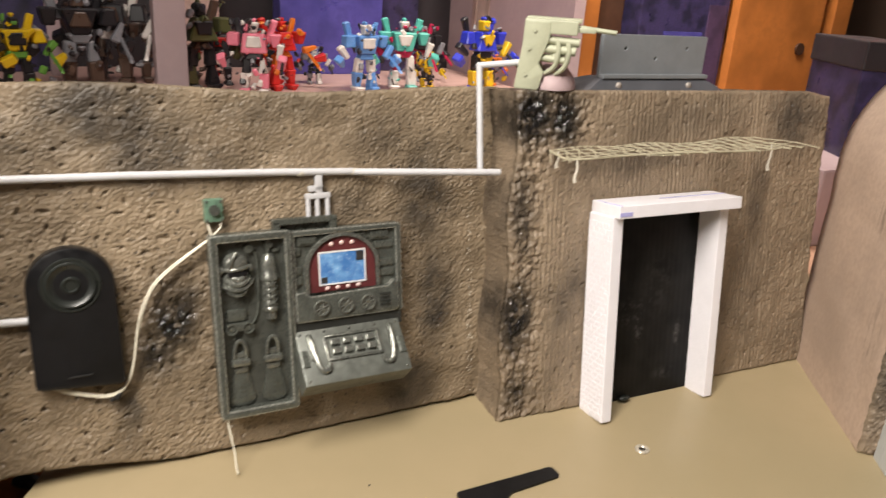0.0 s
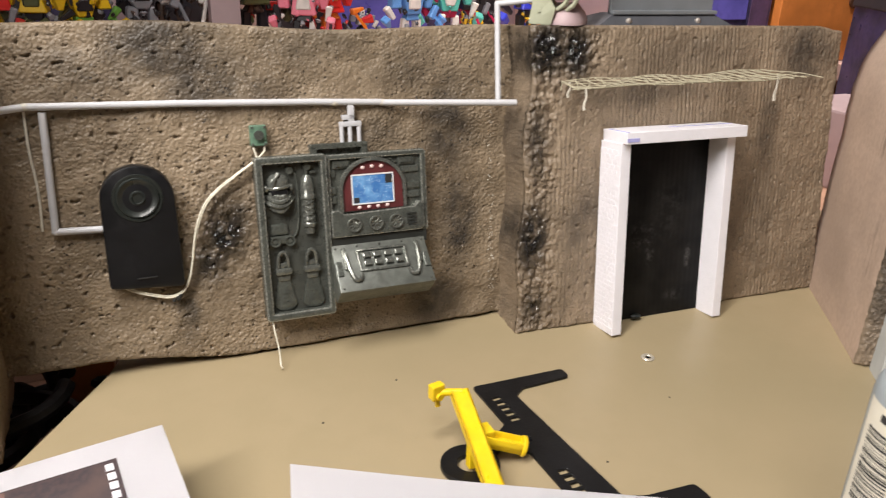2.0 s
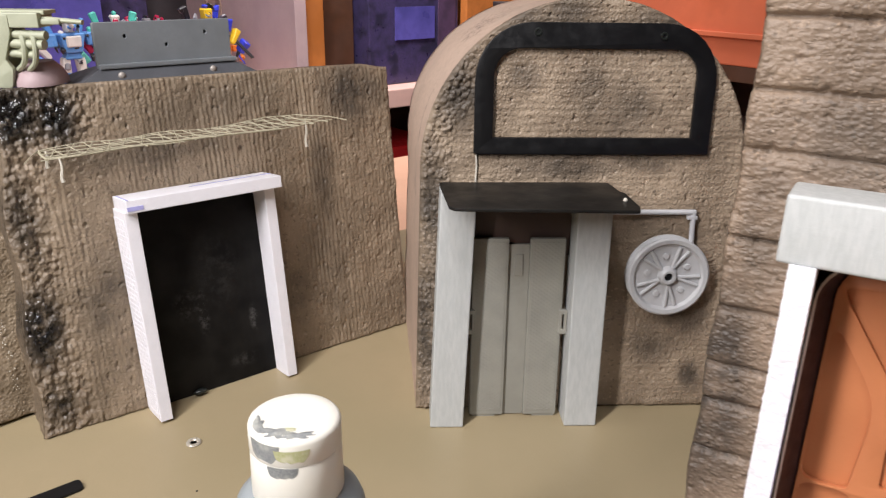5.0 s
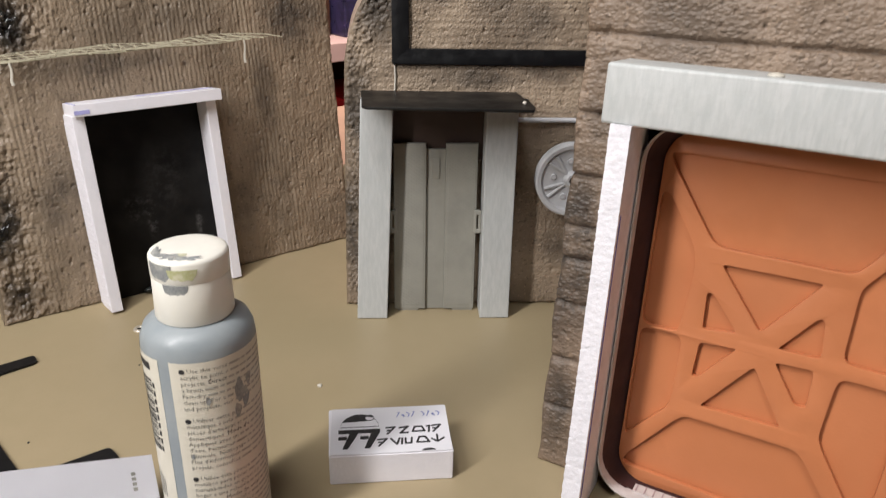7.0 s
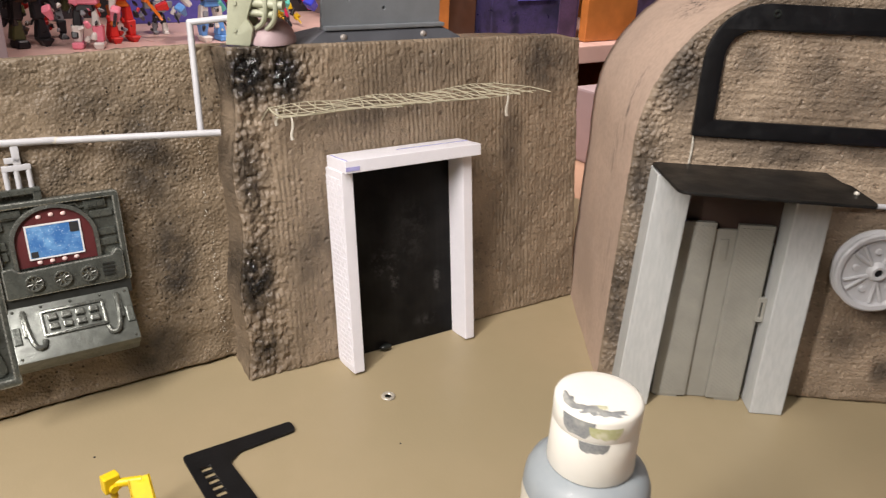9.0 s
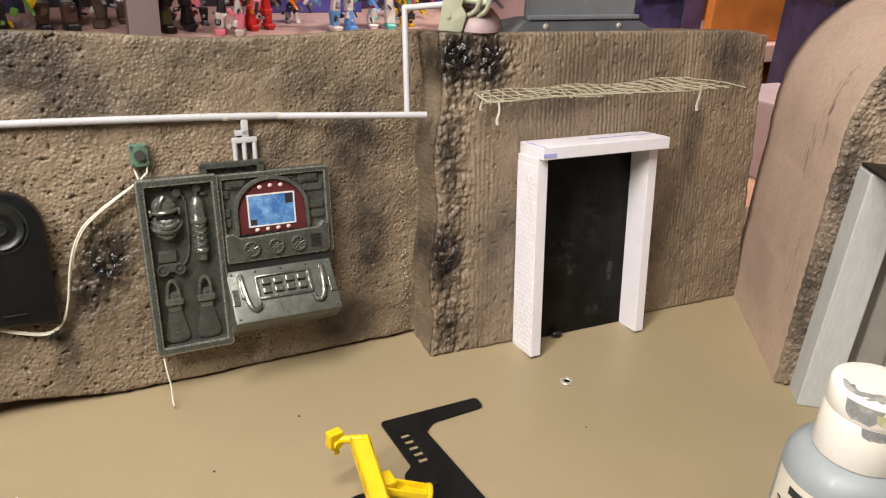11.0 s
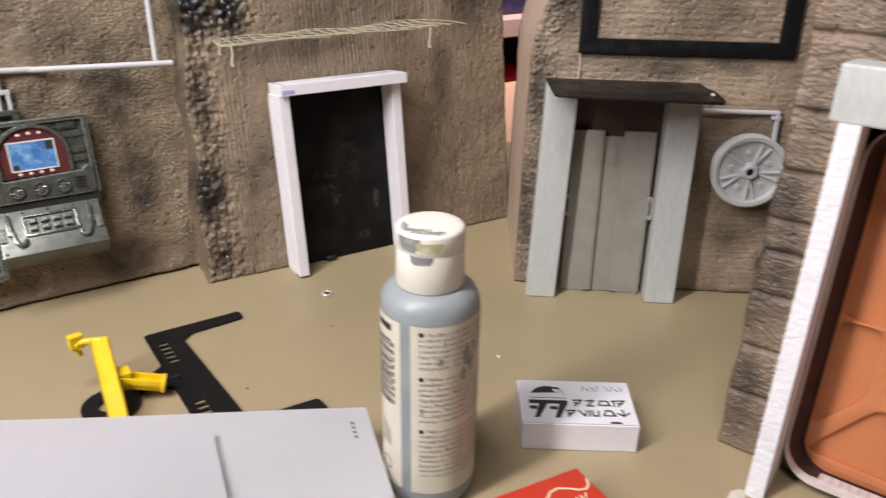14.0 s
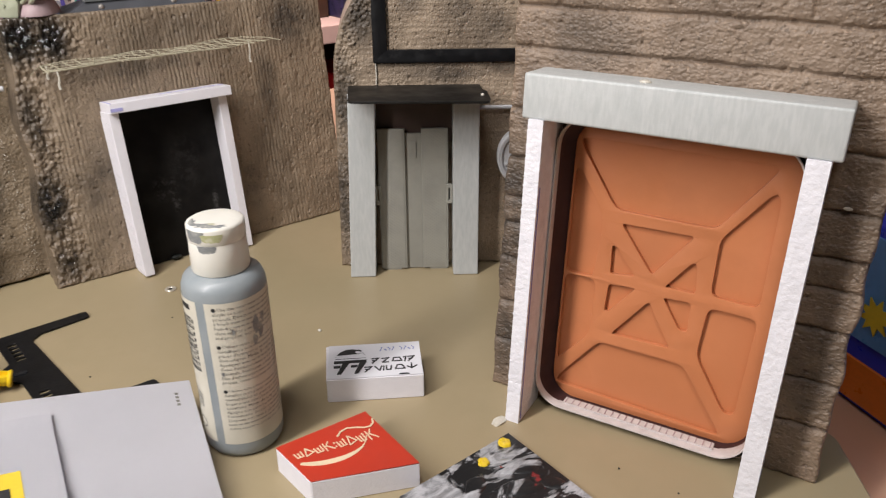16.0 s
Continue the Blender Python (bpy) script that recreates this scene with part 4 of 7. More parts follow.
def console():
    m = leaning(0.0640, 0.3250, -1.2, 0.19, 0.0240)
    t = thing("control_console", m, "gunmetal toy control console with locker panel and sloping keyboard", "console")
    d = 0.010
    # locker panel on one side
    bm = plate([rounded(0.0, 0.0352, 0.0, 0.0845, 0.0012), rounded(0.0022, 0.0335, 0.0024, 0.0822, 0.0010)], 0.0085, 0.0008)
    part("locker_frame", edged(moved(bm, (0, 0.00425, 0))), [M["gunmetal"], M["rubbed"]], t, smooth=True)
    bm = bmesh.new()
    box(bm, 0.0010, 0.0345, 0.0050, d, 0.0010, 0.0835)
    part("locker_back", bm, M["locker"], t)
    # flight helmet: dome with a crest, brow, dark face opening, flared collar
    lie = Matrix.Translation((0.0108, 0.0042, 0.0685))
    bm = bmesh.new()
    bmesh.ops.create_icosphere(bm, subdivisions=3, radius=0.0052, matrix=lie @ Matrix.Translation((0.0, 0, 0.0028)) @ Matrix.Diagonal((1.12, 0.85, 1.05, 1)))
    tube(bm, [lie @ Vector((-0.0030, -0.0034, 0.0010)), lie @ Vector((-0.0024, -0.0042, 0.0050)), lie @ Vector((0.0, -0.0030, 0.0082))], 0.0011, 8, 2)
    tube(bm, [lie @ Vector((-0.0058, -0.0014, 0.0006)), lie @ Vector((-0.0020, -0.0044, 0.0006)), lie @ Vector((0.0030, -0.0042, 0.0010)), lie @ Vector((0.0060, -0.0014, 0.0014))], 0.0010, 8, 2)
    for x in (-0.0060, 0.0058):
        cyl(bm, lie @ Vector((x, -0.0012, 0.0005)), lie @ Vector((x * 1.16, -0.0012, 0.0005)), 0.0019, 14)
    helmet = part("moulded_helmet", bm, M["silver"], t, "moulded flight helmet", smooth=True)
    bm = bmesh.new()
    box(bm, 0.0066, 0.0150, 0.0000, 0.0035, 0.0656, 0.0686, 0.0008)
    part("face_opening", bm, M["black_plastic"], helmet, "dark face opening")
    bm = bmesh.new()
    for k, (wide, z, y) in enumerate(((0.0050, -0.0036, -0.0030), (0.0062, -0.0058, -0.0034), (0.0072, -0.0082, -0.0030), (0.0050, -0.0108, -0.0020))):
        tube(bm, [lie @ Vector((-wide, 0.0012, z + 0.0024)), lie @ Vector((-wide * 0.55, y, z + 0.0002)), lie @ Vector((0.0004, y - 0.0008, z - 0.0008)), lie @ Vector((wide * 0.55, y, z + 0.0004)), lie @ Vector((wide, 0.0012, z + 0.0030))], 0.0016 - 0.0001 * k, 8, 2)
    part("collar", bm, M["silver"], helmet, "ridged collar", smooth=True)
    # air tank with crossed lashings
    bm = bmesh.new()
    turned(bm, [(0.0, 0.0), (0.0026, 0.0003), (0.0028, 0.0036), (0.0036, 0.0042), (0.0038, 0.0056), (0.0033, 0.0064), (0.0033, 0.0180), (0.0040, 0.0188), (0.0040, 0.0206), (0.0034, 0.0214), (0.0034, 0.0256), (0.0028, 0.0292), (0.0014, 0.0310), (0.0, 0.0312)], Matrix.Translation((0.0258, 0.0042, 0.0436)), 28)
    tank = part("moulded_air_tank", bm, M["silver"], t, "moulded air tank", smooth=True)
    for k in range(4):
        for s in (-1, 1):
            z = 0.0436 + 0.0080 + k * 0.0029
            lash = bmesh.new()
            tube(lash, [(0.0258 - 0.0033, 0.0034, z - s * 0.0018), (0.0258 - 0.0017, 0.0010, z - s * 0.0009), (0.0258, 0.0005, z), (0.0258 + 0.0017, 0.0010, z + s * 0.0009), (0.0258 + 0.0033, 0.0034, z + s * 0.0018)], 0.00042, 6, 1)
            part("lashing", lash, M["silver"], tank)
    bm = bmesh.new()
    for x, z in ((0.0170, 0.0776), (0.0262, 0.0790)):
        turned(bm, [(0.0010, -0.0004), (0.0019, -0.0004), (0.0019, 0.0008), (0.0010, 0.0008)], Matrix.Translation((x, 0.0038, z)) @ pose(0, 0, 0, 90, 0, 0), 16)
    cyl(bm, (0.0258, 0.0042, 0.0746), (0.0258, 0.0042, 0.0775), 0.0009, 8)
    box(bm, 0.0276, 0.0304, 0.0034, 0.005, 0.0752, 0.0766, 0.0003)
    tube(bm, [(0.0184, 0.0044, 0.0768), (0.0205, 0.0044, 0.0750), (0.0208, 0.0044, 0.0640), (0.0204, 0.0044, 0.0520), (0.0190, 0.0044, 0.0450), (0.0168, 0.0044, 0.0425)], 0.0006, 6, 2)
    part("moulded_hose", bm, M["gunmetal"], t, smooth=True)
    bm = bmesh.new()
    box(bm, 0.0052, 0.0140, 0.0030, 0.006, 0.0445, 0.0502, 0.0012)
    box(bm, 0.0048, 0.0160, 0.0026, 0.006, 0.0398, 0.0440, 0.0010)
    for x in (0.0070, 0.0146):
        turned(bm, [(0.0, 0.0004), (0.0011, 0.0004), (0.0013, -0.0002), (0.0019, -0.0002), (0.0021, 0.0009), (0.0027, 0.0009), (0.0028, -0.002)], Matrix.Translation((x, 0.0028, 0.0412)) @ pose(0, 0, 0, 90, 0, 0), 20)
    part("moulded_gauge", bm, M["gunmetal"], t, smooth=True)
    for x in (0.0102, 0.0252):
        bm = bmesh.new()
        tube(bm, [(x - 0.0028, 0.0036, 0.0268), (x - 0.0024, 0.0028, 0.0335), (x, 0.0028, 0.0362), (x + 0.0024, 0.0028, 0.0335), (x + 0.0028, 0.0036, 0.0268)], 0.0009, 8, 2)
        box(bm, x - 0.0044, x + 0.0044, 0.0018, 0.006, 0.0232, 0.0268, 0.0014)
        box(bm, x - 0.0032, x + 0.0032, 0.0032, 0.006, 0.0196, 0.0236, 0.0012)
        box(bm, x - 0.0020, x + 0.0020, 0.0034, 0.006, 0.0268, 0.0296, 0.0008)
        flipper = part("moulded_flipper", bm, M["silver"], t, smooth=True)
        fin = [(x - 0.0026, 0.0206), (x - 0.0056, 0.0064), (x - 0.0030, 0.0042), (x + 0.0030, 0.0042), (x + 0.0056, 0.0064), (x + 0.0026, 0.0206)]
        part("blade", moved(plate([soft_poly(fin, 0.0015)], 0.0014, 0.0004), (0, 0.0046, 0)), M["gunmetal"], flipper, smooth=True)
        bm = bmesh.new()
        for k in (-2, 0, 2):
            cyl(bm, (x + k * 0.0008, 0.0040, 0.0195), (x + k * 0.0019, 0.0040, 0.0070), 0.00035, 6)
        for k in range(3):
            box(bm, x - 0.0016, x + 0.0016, 0.0034, 0.0042, 0.0085 + k * 0.0022, 0.0091 + k * 0.0022)
        bmesh.ops.translate(bm, verts=bm.verts, vec=(0, 0.0002, 0))
        part("blade_ribs", bm, M["gunmetal"], flipper)
    # upright panel with the screen
    bm = plate([rounded(0.0352, 0.0905, 0.0400, 0.0835, 0.0012), rounded(0.0372, 0.0888, 0.0415, 0.0820, 0.0008)], 0.0060, 0.0007)
    part("screen_frame", edged(moved(bm, (0, 0.0045, 0))), [M["gunmetal"], M["rubbed"]], t, smooth=True)
    bm = bmesh.new()
    box(bm, 0.0358, 0.0900, 0.0040, d + 0.002, 0.0330, 0.0830)
    for x in (0.0395, 0.0755):
        box(bm, x, x + 0.0095, 0.0028, 0.0045, 0.0765, 0.0808, 0.0004)
        grille(bm, x + 0.0012, x + 0.0083, 0.0029, 0.0776, 0.0798, 8)
    tube(bm, [(0.0495, 0.004, 0.0780), (0.0520, 0.0036, 0.0780), (0.0530, 0.0036, 0.0800), (0.0720, 0.0036, 0.0800), (0.0735, 0.0036, 0.0780), (0.0755, 0.004, 0.0780)], 0.0007, 6)
    for z in (0.072, 0.063, 0.058):
        box(bm, 0.0775, 0.0875, 0.0030, 0.0045, z, z + 0.0035, 0.0005)
        box(bm, 0.0380, 0.0408, 0.0030, 0.0045, z, z + 0.0040, 0.0005)
    part("screen_panel", bm, M["gunmetal"], t)
    arch = lambda r: [(0.0608 - r, 0.0535)] + [(0.0608 - r * math.cos(radians(a)), 0.0645 + (r - 0.0012) * 0.98 * math.sin(radians(a))) for a in range(0, 181, 9)] + [(0.0608 + r, 0.0535)]
    part("arch_rim", moved(plate([arch(0.0184), arch(0.0168)], 0.0030, 0.0004), (0, 0.0032, 0)), M["silver"], t, "silver arched rim", smooth=True)
    part("dial_face", moved(plate([arch(0.0168)], 0.0012), (0, 0.0036, 0)), M["burgundy"], t, "burgundy arched sticker")
    part("screen_rim", moved(plate([rounded(0.0490, 0.0726, 0.0566, 0.0728, 0.0003), rounded(0.0497, 0.0719, 0.0573, 0.0721, 0.0002)], 0.0006), (0, 0.0027, 0)), M["screen_rim"], t, "white screen outline")
    bm = bmesh.new()
    box(bm, 0.0496, 0.0720, 0.0026, 0.0030, 0.0572, 0.0722)
    screen = part("screen", bm, M["screen"], t, "blue printed star map screen")
    for a in ((0.0500, 0.0530, 0.0024, 0.0027, 0.0576, 0.0604), (0.0678, 0.0717, 0.0024, 0.0027, 0.0672, 0.0718)):
        bm = bmesh.new()
        box(bm, *a)
        part("readout_block", bm, M["ink"], screen)
    for x, z in ((0.0558, 0.0762), (0.0610, 0.0766), (0.0662, 0.0764), (0.0530, 0.0550), (0.0582, 0.0550), (0.0634, 0.0550), (0.0686, 0.0551)):
        bm = bmesh.new()
        bmesh.ops.create_icosphere(bm, subdivisions=2, radius=0.0012, matrix=Matrix.Translation((x, 0.0029, z)) @ Matrix.Diagonal((1, 0.5, 0.85, 1)))
        part("indicator", bm, M["bulb"], t, "pale round indicator", smooth=True)
    bm = bmesh.new()
    shape = [(0.0372, 0.0408), (0.0862, 0.0408), (0.0880, 0.0420), (0.0880, 0.0545), (0.0862, 0.0558), (0.0838, 0.0530), (0.0440, 0.0518), (0.0405, 0.0545), (0.0372, 0.0540)]
    part("dial_panel", edged(moved(plate([soft_poly(shape, 0.0008)], 0.0040, 0.0006), (0, 0.0020, 0))), [M["gunmetal"], M["rubbed"]], t, smooth=True)
    for x in (0.0488, 0.0608, 0.0722):
        bm = bmesh.new()
        lie = Matrix.Translation((x, 0.0, 0.0465)) @ pose(0, 0, 0, 90, 0, 0)
        turned(bm, [(0.0, 0.0006), (0.0010, 0.0009), (0.0012, 0.0002), (0.0030, 0.0002), (0.0032, 0.0012), (0.0038, 0.0012), (0.0040, 0.0)], lie, 24)
        dial = part("dial", bm, M["silver"], t, "spoked silver dial", smooth=True)
        for k in range(8):
            a = k * math.pi / 4 + 0.3
            bm = bmesh.new()
            cyl(bm, lie @ Vector((0.0010 * math.cos(a), 0.0010 * math.sin(a), 0.0005)), lie @ Vector((0.0031 * math.cos(a), 0.0031 * math.sin(a), 0.0006)), 0.00035, 6)
            part("spoke", bm, M["silver"], dial)
    bm = bmesh.new()
    for k in range(4):
        box(bm, 0.0785, 0.0838, -0.0006, 0.0003, 0.0440 + k * 0.0018, 0.0448 + k * 0.0018)
    part("vent", bm, M["gap_shade"], t)
    # Dark block takes the place of shade between panel and keyboard.
    bm = bmesh.new()
    box(bm, 0.0358, 0.0900, 0.0015, 0.0120, 0.0335, 0.0400)
    part("shadow_gap", bm, M["gap_shade"], t, "dark block standing in for shade over the keyboard")
    # sloping keyboard
    k = Matrix.Translation((0.0352, 0.0030, 0.0355)) @ pose(0, 0, 0, -38, 0, 0)
    desk_part = bmesh.new()
    box(desk_part, 0.0, 0.0530, -0.0015, 0.0125, -0.0280, 0.0, 0.0009)
    edged(desk_part)
    bmesh.ops.transform(desk_part, matrix=k, verts=desk_part.verts)
    kb = part("keyboard", desk_part, [M["kb_face"], M["rubbed"]], t, smooth=True)
    bm = plate([rounded(0.0130, 0.0405, -0.0175, -0.0045, 0.0010), rounded(0.0141, 0.0394, -0.0165, -0.0056, 0.0006)], 0.0016, 0.0002)
    moved(bm, (0, -0.0018, 0))
    bmesh.ops.transform(bm, matrix=k, verts=bm.verts)
    part("key_frame", bm, M["silver"], kb, smooth=True)
    for c in range(4):
        for r in range(2):
            bm = bmesh.new()
            x, z = 0.0157 + c * 0.0059, -0.0102 - r * 0.0046
            box(bm, x, x + 0.0042, -0.0036, -0.001, z, z + 0.0031, 0.0006)
            bmesh.ops.transform(bm, matrix=k, verts=bm.verts)
            part("key", bm, M["silver"], kb)
    for x0, s in ((0.0062, 1), (0.0468, -1)):
        bm = bmesh.new()
        tube(bm, [(x0, -0.0020, -0.0035), (x0, -0.0030, -0.0060), (x0 + s * 0.0012, -0.0030, -0.0180), (x0 + s * 0.0030, -0.0028, -0.0225), (x0 + s * 0.0062, -0.0024, -0.0222), (x0 + s * 0.0068, -0.0022, -0.0190)], 0.0013, 8, 2)
        box(bm, x0 - 0.0014, x0 + 0.0014, -0.0034, -0.0010, -0.0160, -0.0040, 0.0006)
        bmesh.ops.transform(bm, matrix=k, verts=bm.verts)
        part("grip", bm, M["silver"], kb, smooth=True)
    for x, z in ((0.0022, -0.0025), (0.0022, -0.0258), (0.0508, -0.0025), (0.0508, -0.0258), (0.0140, -0.0022), (0.0265, -0.0022), (0.0395, -0.0022)):
        bm = bmesh.new()
        bmesh.ops.create_icosphere(bm, subdivisions=1, radius=0.0008, matrix=k @ Matrix.Translation((x, -0.0016, z)))
        part("rivet", bm, M["silver"], kb)
    for x in (0.0004, 0.0491):
        bm = bmesh.new()
        box(bm, x, x + 0.0035, -0.0024, -0.0008, -0.0190, -0.0105, 0.0005)
        bmesh.ops.transform(bm, matrix=k, verts=bm.verts)
        part("side_lug", bm, M["gunmetal"], kb)
    bm = bmesh.new()
    for (x0, x1), (z0, z1) in (((0.0285, 0.0590), (0.0872, 0.0900)), ((0.0285, 0.0318), (0.0838, 0.0890)), ((0.0555, 0.0590), (0.0838, 0.0890))):
        box(bm, x0, x1, 0.0020, 0.0075, z0, z1, 0.0005)
    box(bm, 0.0300, 0.0570, 0.0060, 0.0085, 0.0835, 0.0890)
    part("top_handle", edged(bm), [M["gunmetal"], M["rubbed"]], t)
    bm = bmesh.new()
    tube(bm, [(0.0020, 0.003, 0.001), (0.0024, -0.001, -0.008), (0.0034, -0.003, -0.015), (0.0030, -0.006, -0.0225), (0.0034, -0.008, -0.0235)], 0.0004, 6, 2)
    part("hanging_thread", bm, M["wire"], t, "loose pale thread", smooth=True)


pipes()
speaker()
switch()
console()

# ---------------------------------------------------------------- block with the white door


def slab_part(t, name, a, mat, bevel=0.0006, label="", twist=None):
    bm = bmesh.new()
    box(bm, *a, bevel)
    if twist:
        bmesh.ops.transform(bm, matrix=twist, verts=bm.verts)
    return part(name, bm, mat, t, label)


def white_door():
    t = thing("door_frame", FRAME_1, "white foam-board door frame with pen marks round a black doorway", "door frame", "door frames of the diorama")
    slab_part(t, "jamb", (0.0515, 0.0578, -0.0205, -0.0006, -0.001, 0.1110), M["white_foam"], 0.0004)
    slab_part(t, "jamb", (0.1262, 0.1322, -0.0175, -0.0006, -0.001, 0.1105), M["white_foam"], 0.0004)
    lintel = slab_part(t, "lintel", (0.0522, 0.1338, -0.0245, -0.0012, 0.1108, 0.1172), M["white_foam"], 0.0004)
    for a in ((0.0524, 0.0600, -0.0248, -0.0240, 0.1120, 0.1140), (0.0880, 0.1335, -0.0120, -0.0116, 0.1171, 0.1175), (0.0530, 0.0535, -0.0247, -0.005, 0.1171, 0.1175)):
        slab_part(lintel, "pen_mark", a, M["pen_soft"], 0.0, "faded blue pen mark")
    slab_part(t, "doorway_panel", (0.0578, 0.1262, -0.0022, -0.0004, 0.0, 0.1108), M["scuffed_black"], 0.0, "scuffed black painted doorway panel")
    bm = bmesh.new()
    bmesh.ops.create_icosphere(bm, subdivisions=2, radius=0.0028, matrix=Matrix.Translation((0.0790, -0.0045, 0.0018)) @ Matrix.Diagonal((1.4, 0.8, 0.6, 1)))
    part("glue_lump", bm, M["charcoal"], t, "shiny dark glue lump", smooth=True)
    # pressed brick pattern on the outer side of one jamb
    jamb = t.children[0]
    bm = bmesh.new()
    for r in range(38):
        for c in range(4):
            y0 = -0.0200 + c * 0.0050 + (0.0025 if r % 2 else 0)
            box(bm, 0.05122, 0.0516, y0, min(y0 + 0.0044, -0.0008), 0.001 + r * 0.0028, 0.001 + r * 0.0028 + 0.0023)
    tagged(part("pressed_bricks", bm, M["white_foam"], jamb), kind="stuff")


def net_awning():
    t = thing("net_awning", FRAME_1, "torn strip of unbleached mesh net glued on as an awning", "awning")

    def place(a, b):
        u = 0.0235 + 0.1300 * a + 0.009 * b * (a - 0.3)
        front = -0.0185 - 0.0185 * a
        y = -0.0030 - 0.0060 * a + (front + 0.0030 + 0.0060 * a) * b
        w = 0.1440 + 0.0006 * math.sin(a * 7) + 0.0035 * a - 0.0030 * b + 0.0006 * math.sin(a * 17 + b * 4) - 0.001 * b * smooth01((a - 0.75) / 0.25)
        return (u, y, w)

    rng = random.Random(11)
    bm = bmesh.new()
    for k in range(34):
        a = k / 33
        end = 1.0 + rng.uniform(-0.05, 0.16)
        tube(bm, [place(a + (0.045 if k % 2 else -0.045) * b + 0.010 * b * math.sin(k), b) for b in (0, 0.25, 0.5, 0.75, end)], 0.00030, 5)
    for k in range(5):
        b = k / 4
        tube(bm, [place(j / 30 * (1.0 + rng.uniform(0, 0.02)), b + 0.03 * math.sin(j * 0.9 + k)) for j in range(31)], 0.00030, 5)
    tagged(part("net", bm, M["mesh_net"], t, smooth=True), kind="stuff")
    bm = bmesh.new()
    tube(bm, [place(0, 0), place(0.0, 0.5), place(0.02, 1.0), place(0.3, 1.0), place(0.55, 1.0), place(0.8, 1.0)], 0.0006, 6, 1)
    part("hem", bm, M["mesh_net"], t, smooth=True)
    for a, b, drop in ((0.055, 1.0, 0.011), (0.965, 0.55, 0.015), (0.02, 0.3, 0.008)):
        p = place(a, b)
        bm = bmesh.new()
        tube(bm, [p, (p[0] + 0.0005, p[1], p[2] - drop * 0.4), (p[0] - 0.0005, p[1] + 0.001, p[2] - drop * 0.8), (p[0], p[1] + 0.001, p[2] - drop)], lambda s: 0.00045 + 0.0005 * s, 6, 1)
        part("glue_drip", bm, M["glue"], t, "hanging drip of dried glue", smooth=True)


def gun_turret():
    m = pose(0.2190, 0.3460, 0.1716, 0, 0, -38) @ Matrix.Diagonal((0.70, 0.95, 0.69, 1))
    t = thing("toy_cannon", m, "pale sage green toy cannon on the wall's top", "toy cannon")
    bm = bmesh.new()
    shape = [(0.0, 0.0), (0.0165, 0.0), (0.0190, 0.012), (0.0150, 0.018), (0.0210, 0.0350), (0.0210, 0.0465), (0.0040, 0.0470), (0.0035, 0.030)]
    for y in (0.004, -0.009):
        extra = moved(plate([soft_poly(shape, 0.0012)], 0.003, 0.0004), (0, y, 0))
        me = bpy.data.meshes.new("cheek")
        extra.to_mesh(me)
        extra.free()
        bm.from_mesh(me)
        bpy.data.meshes.remove(me)
    part("bracket", bm, M["sage"], t, smooth=True)
    slab_part(t, "housing", (0.0035, 0.0400, -0.0100, 0.0060, 0.0385, 0.0480), M["sage"], 0.0008)
    slab_part(t, "cover", (0.0040, 0.0420, -0.0060, 0.0075, 0.0465, 0.0492), M["sage"], 0.0006)
    bm = bmesh.new()
    cyl(bm, (0.036, -0.004, 0.0440), (0.066, -0.006, 0.0420), 0.0019, 12, 0.0016)
    box(bm, 0.0365, 0.0520, -0.0080, 0.0010, 0.0405, 0.0440, 0.0007)
    part("barrel", bm, M["sage"], t, smooth=True)
    bm = bmesh.new()
    for z, x1, r in ((0.0345, 0.0420, 0.0030), (0.0285, 0.0400, 0.0034), (0.0220, 0.0330, 0.0028)):
        cyl(bm, (0.0150, -0.006, z), (x1, -0.007, z - 0.001), r, 12)
    for x in (0.0260, 0.0330):
        tube(bm, [(x, -0.0070, 0.0360), (x + 0.003, -0.010, 0.028), (x + 0.001, -0.009, 0.016), (x - 0.006, -0.006, 0.011)], 0.0018, 8, 2)
    bmesh.ops.create_icosphere(bm, subdivisions=2, radius=0.0055, matrix=Matrix.Translation((0.0270, -0.004, 0.0235)))
    part("mechanism", bm, M["sage"], t, smooth=True)
    bm = bmesh.new()
    turned(bm, [(0.0165, 0.0), (0.0165, 0.003), (0.0140, 0.009), (0.0085, 0.0150), (0.0, 0.0155)], Matrix.Translation((0.0260, 0.006, 0.0)), 26)
    part("dome_base", bm, M["post_pink"], t, "grayish pink dome base", smooth=True)
    for x, z in ((0.0080, 0.0280), (0.0110, 0.0405), (0.0070, 0.0100)):
        bm = bmesh.new()
        cyl(bm, (x, -0.0105, z), (x, -0.0113, z), 0.0014, 12)
        part("rivet", bm, M["sage"], t)


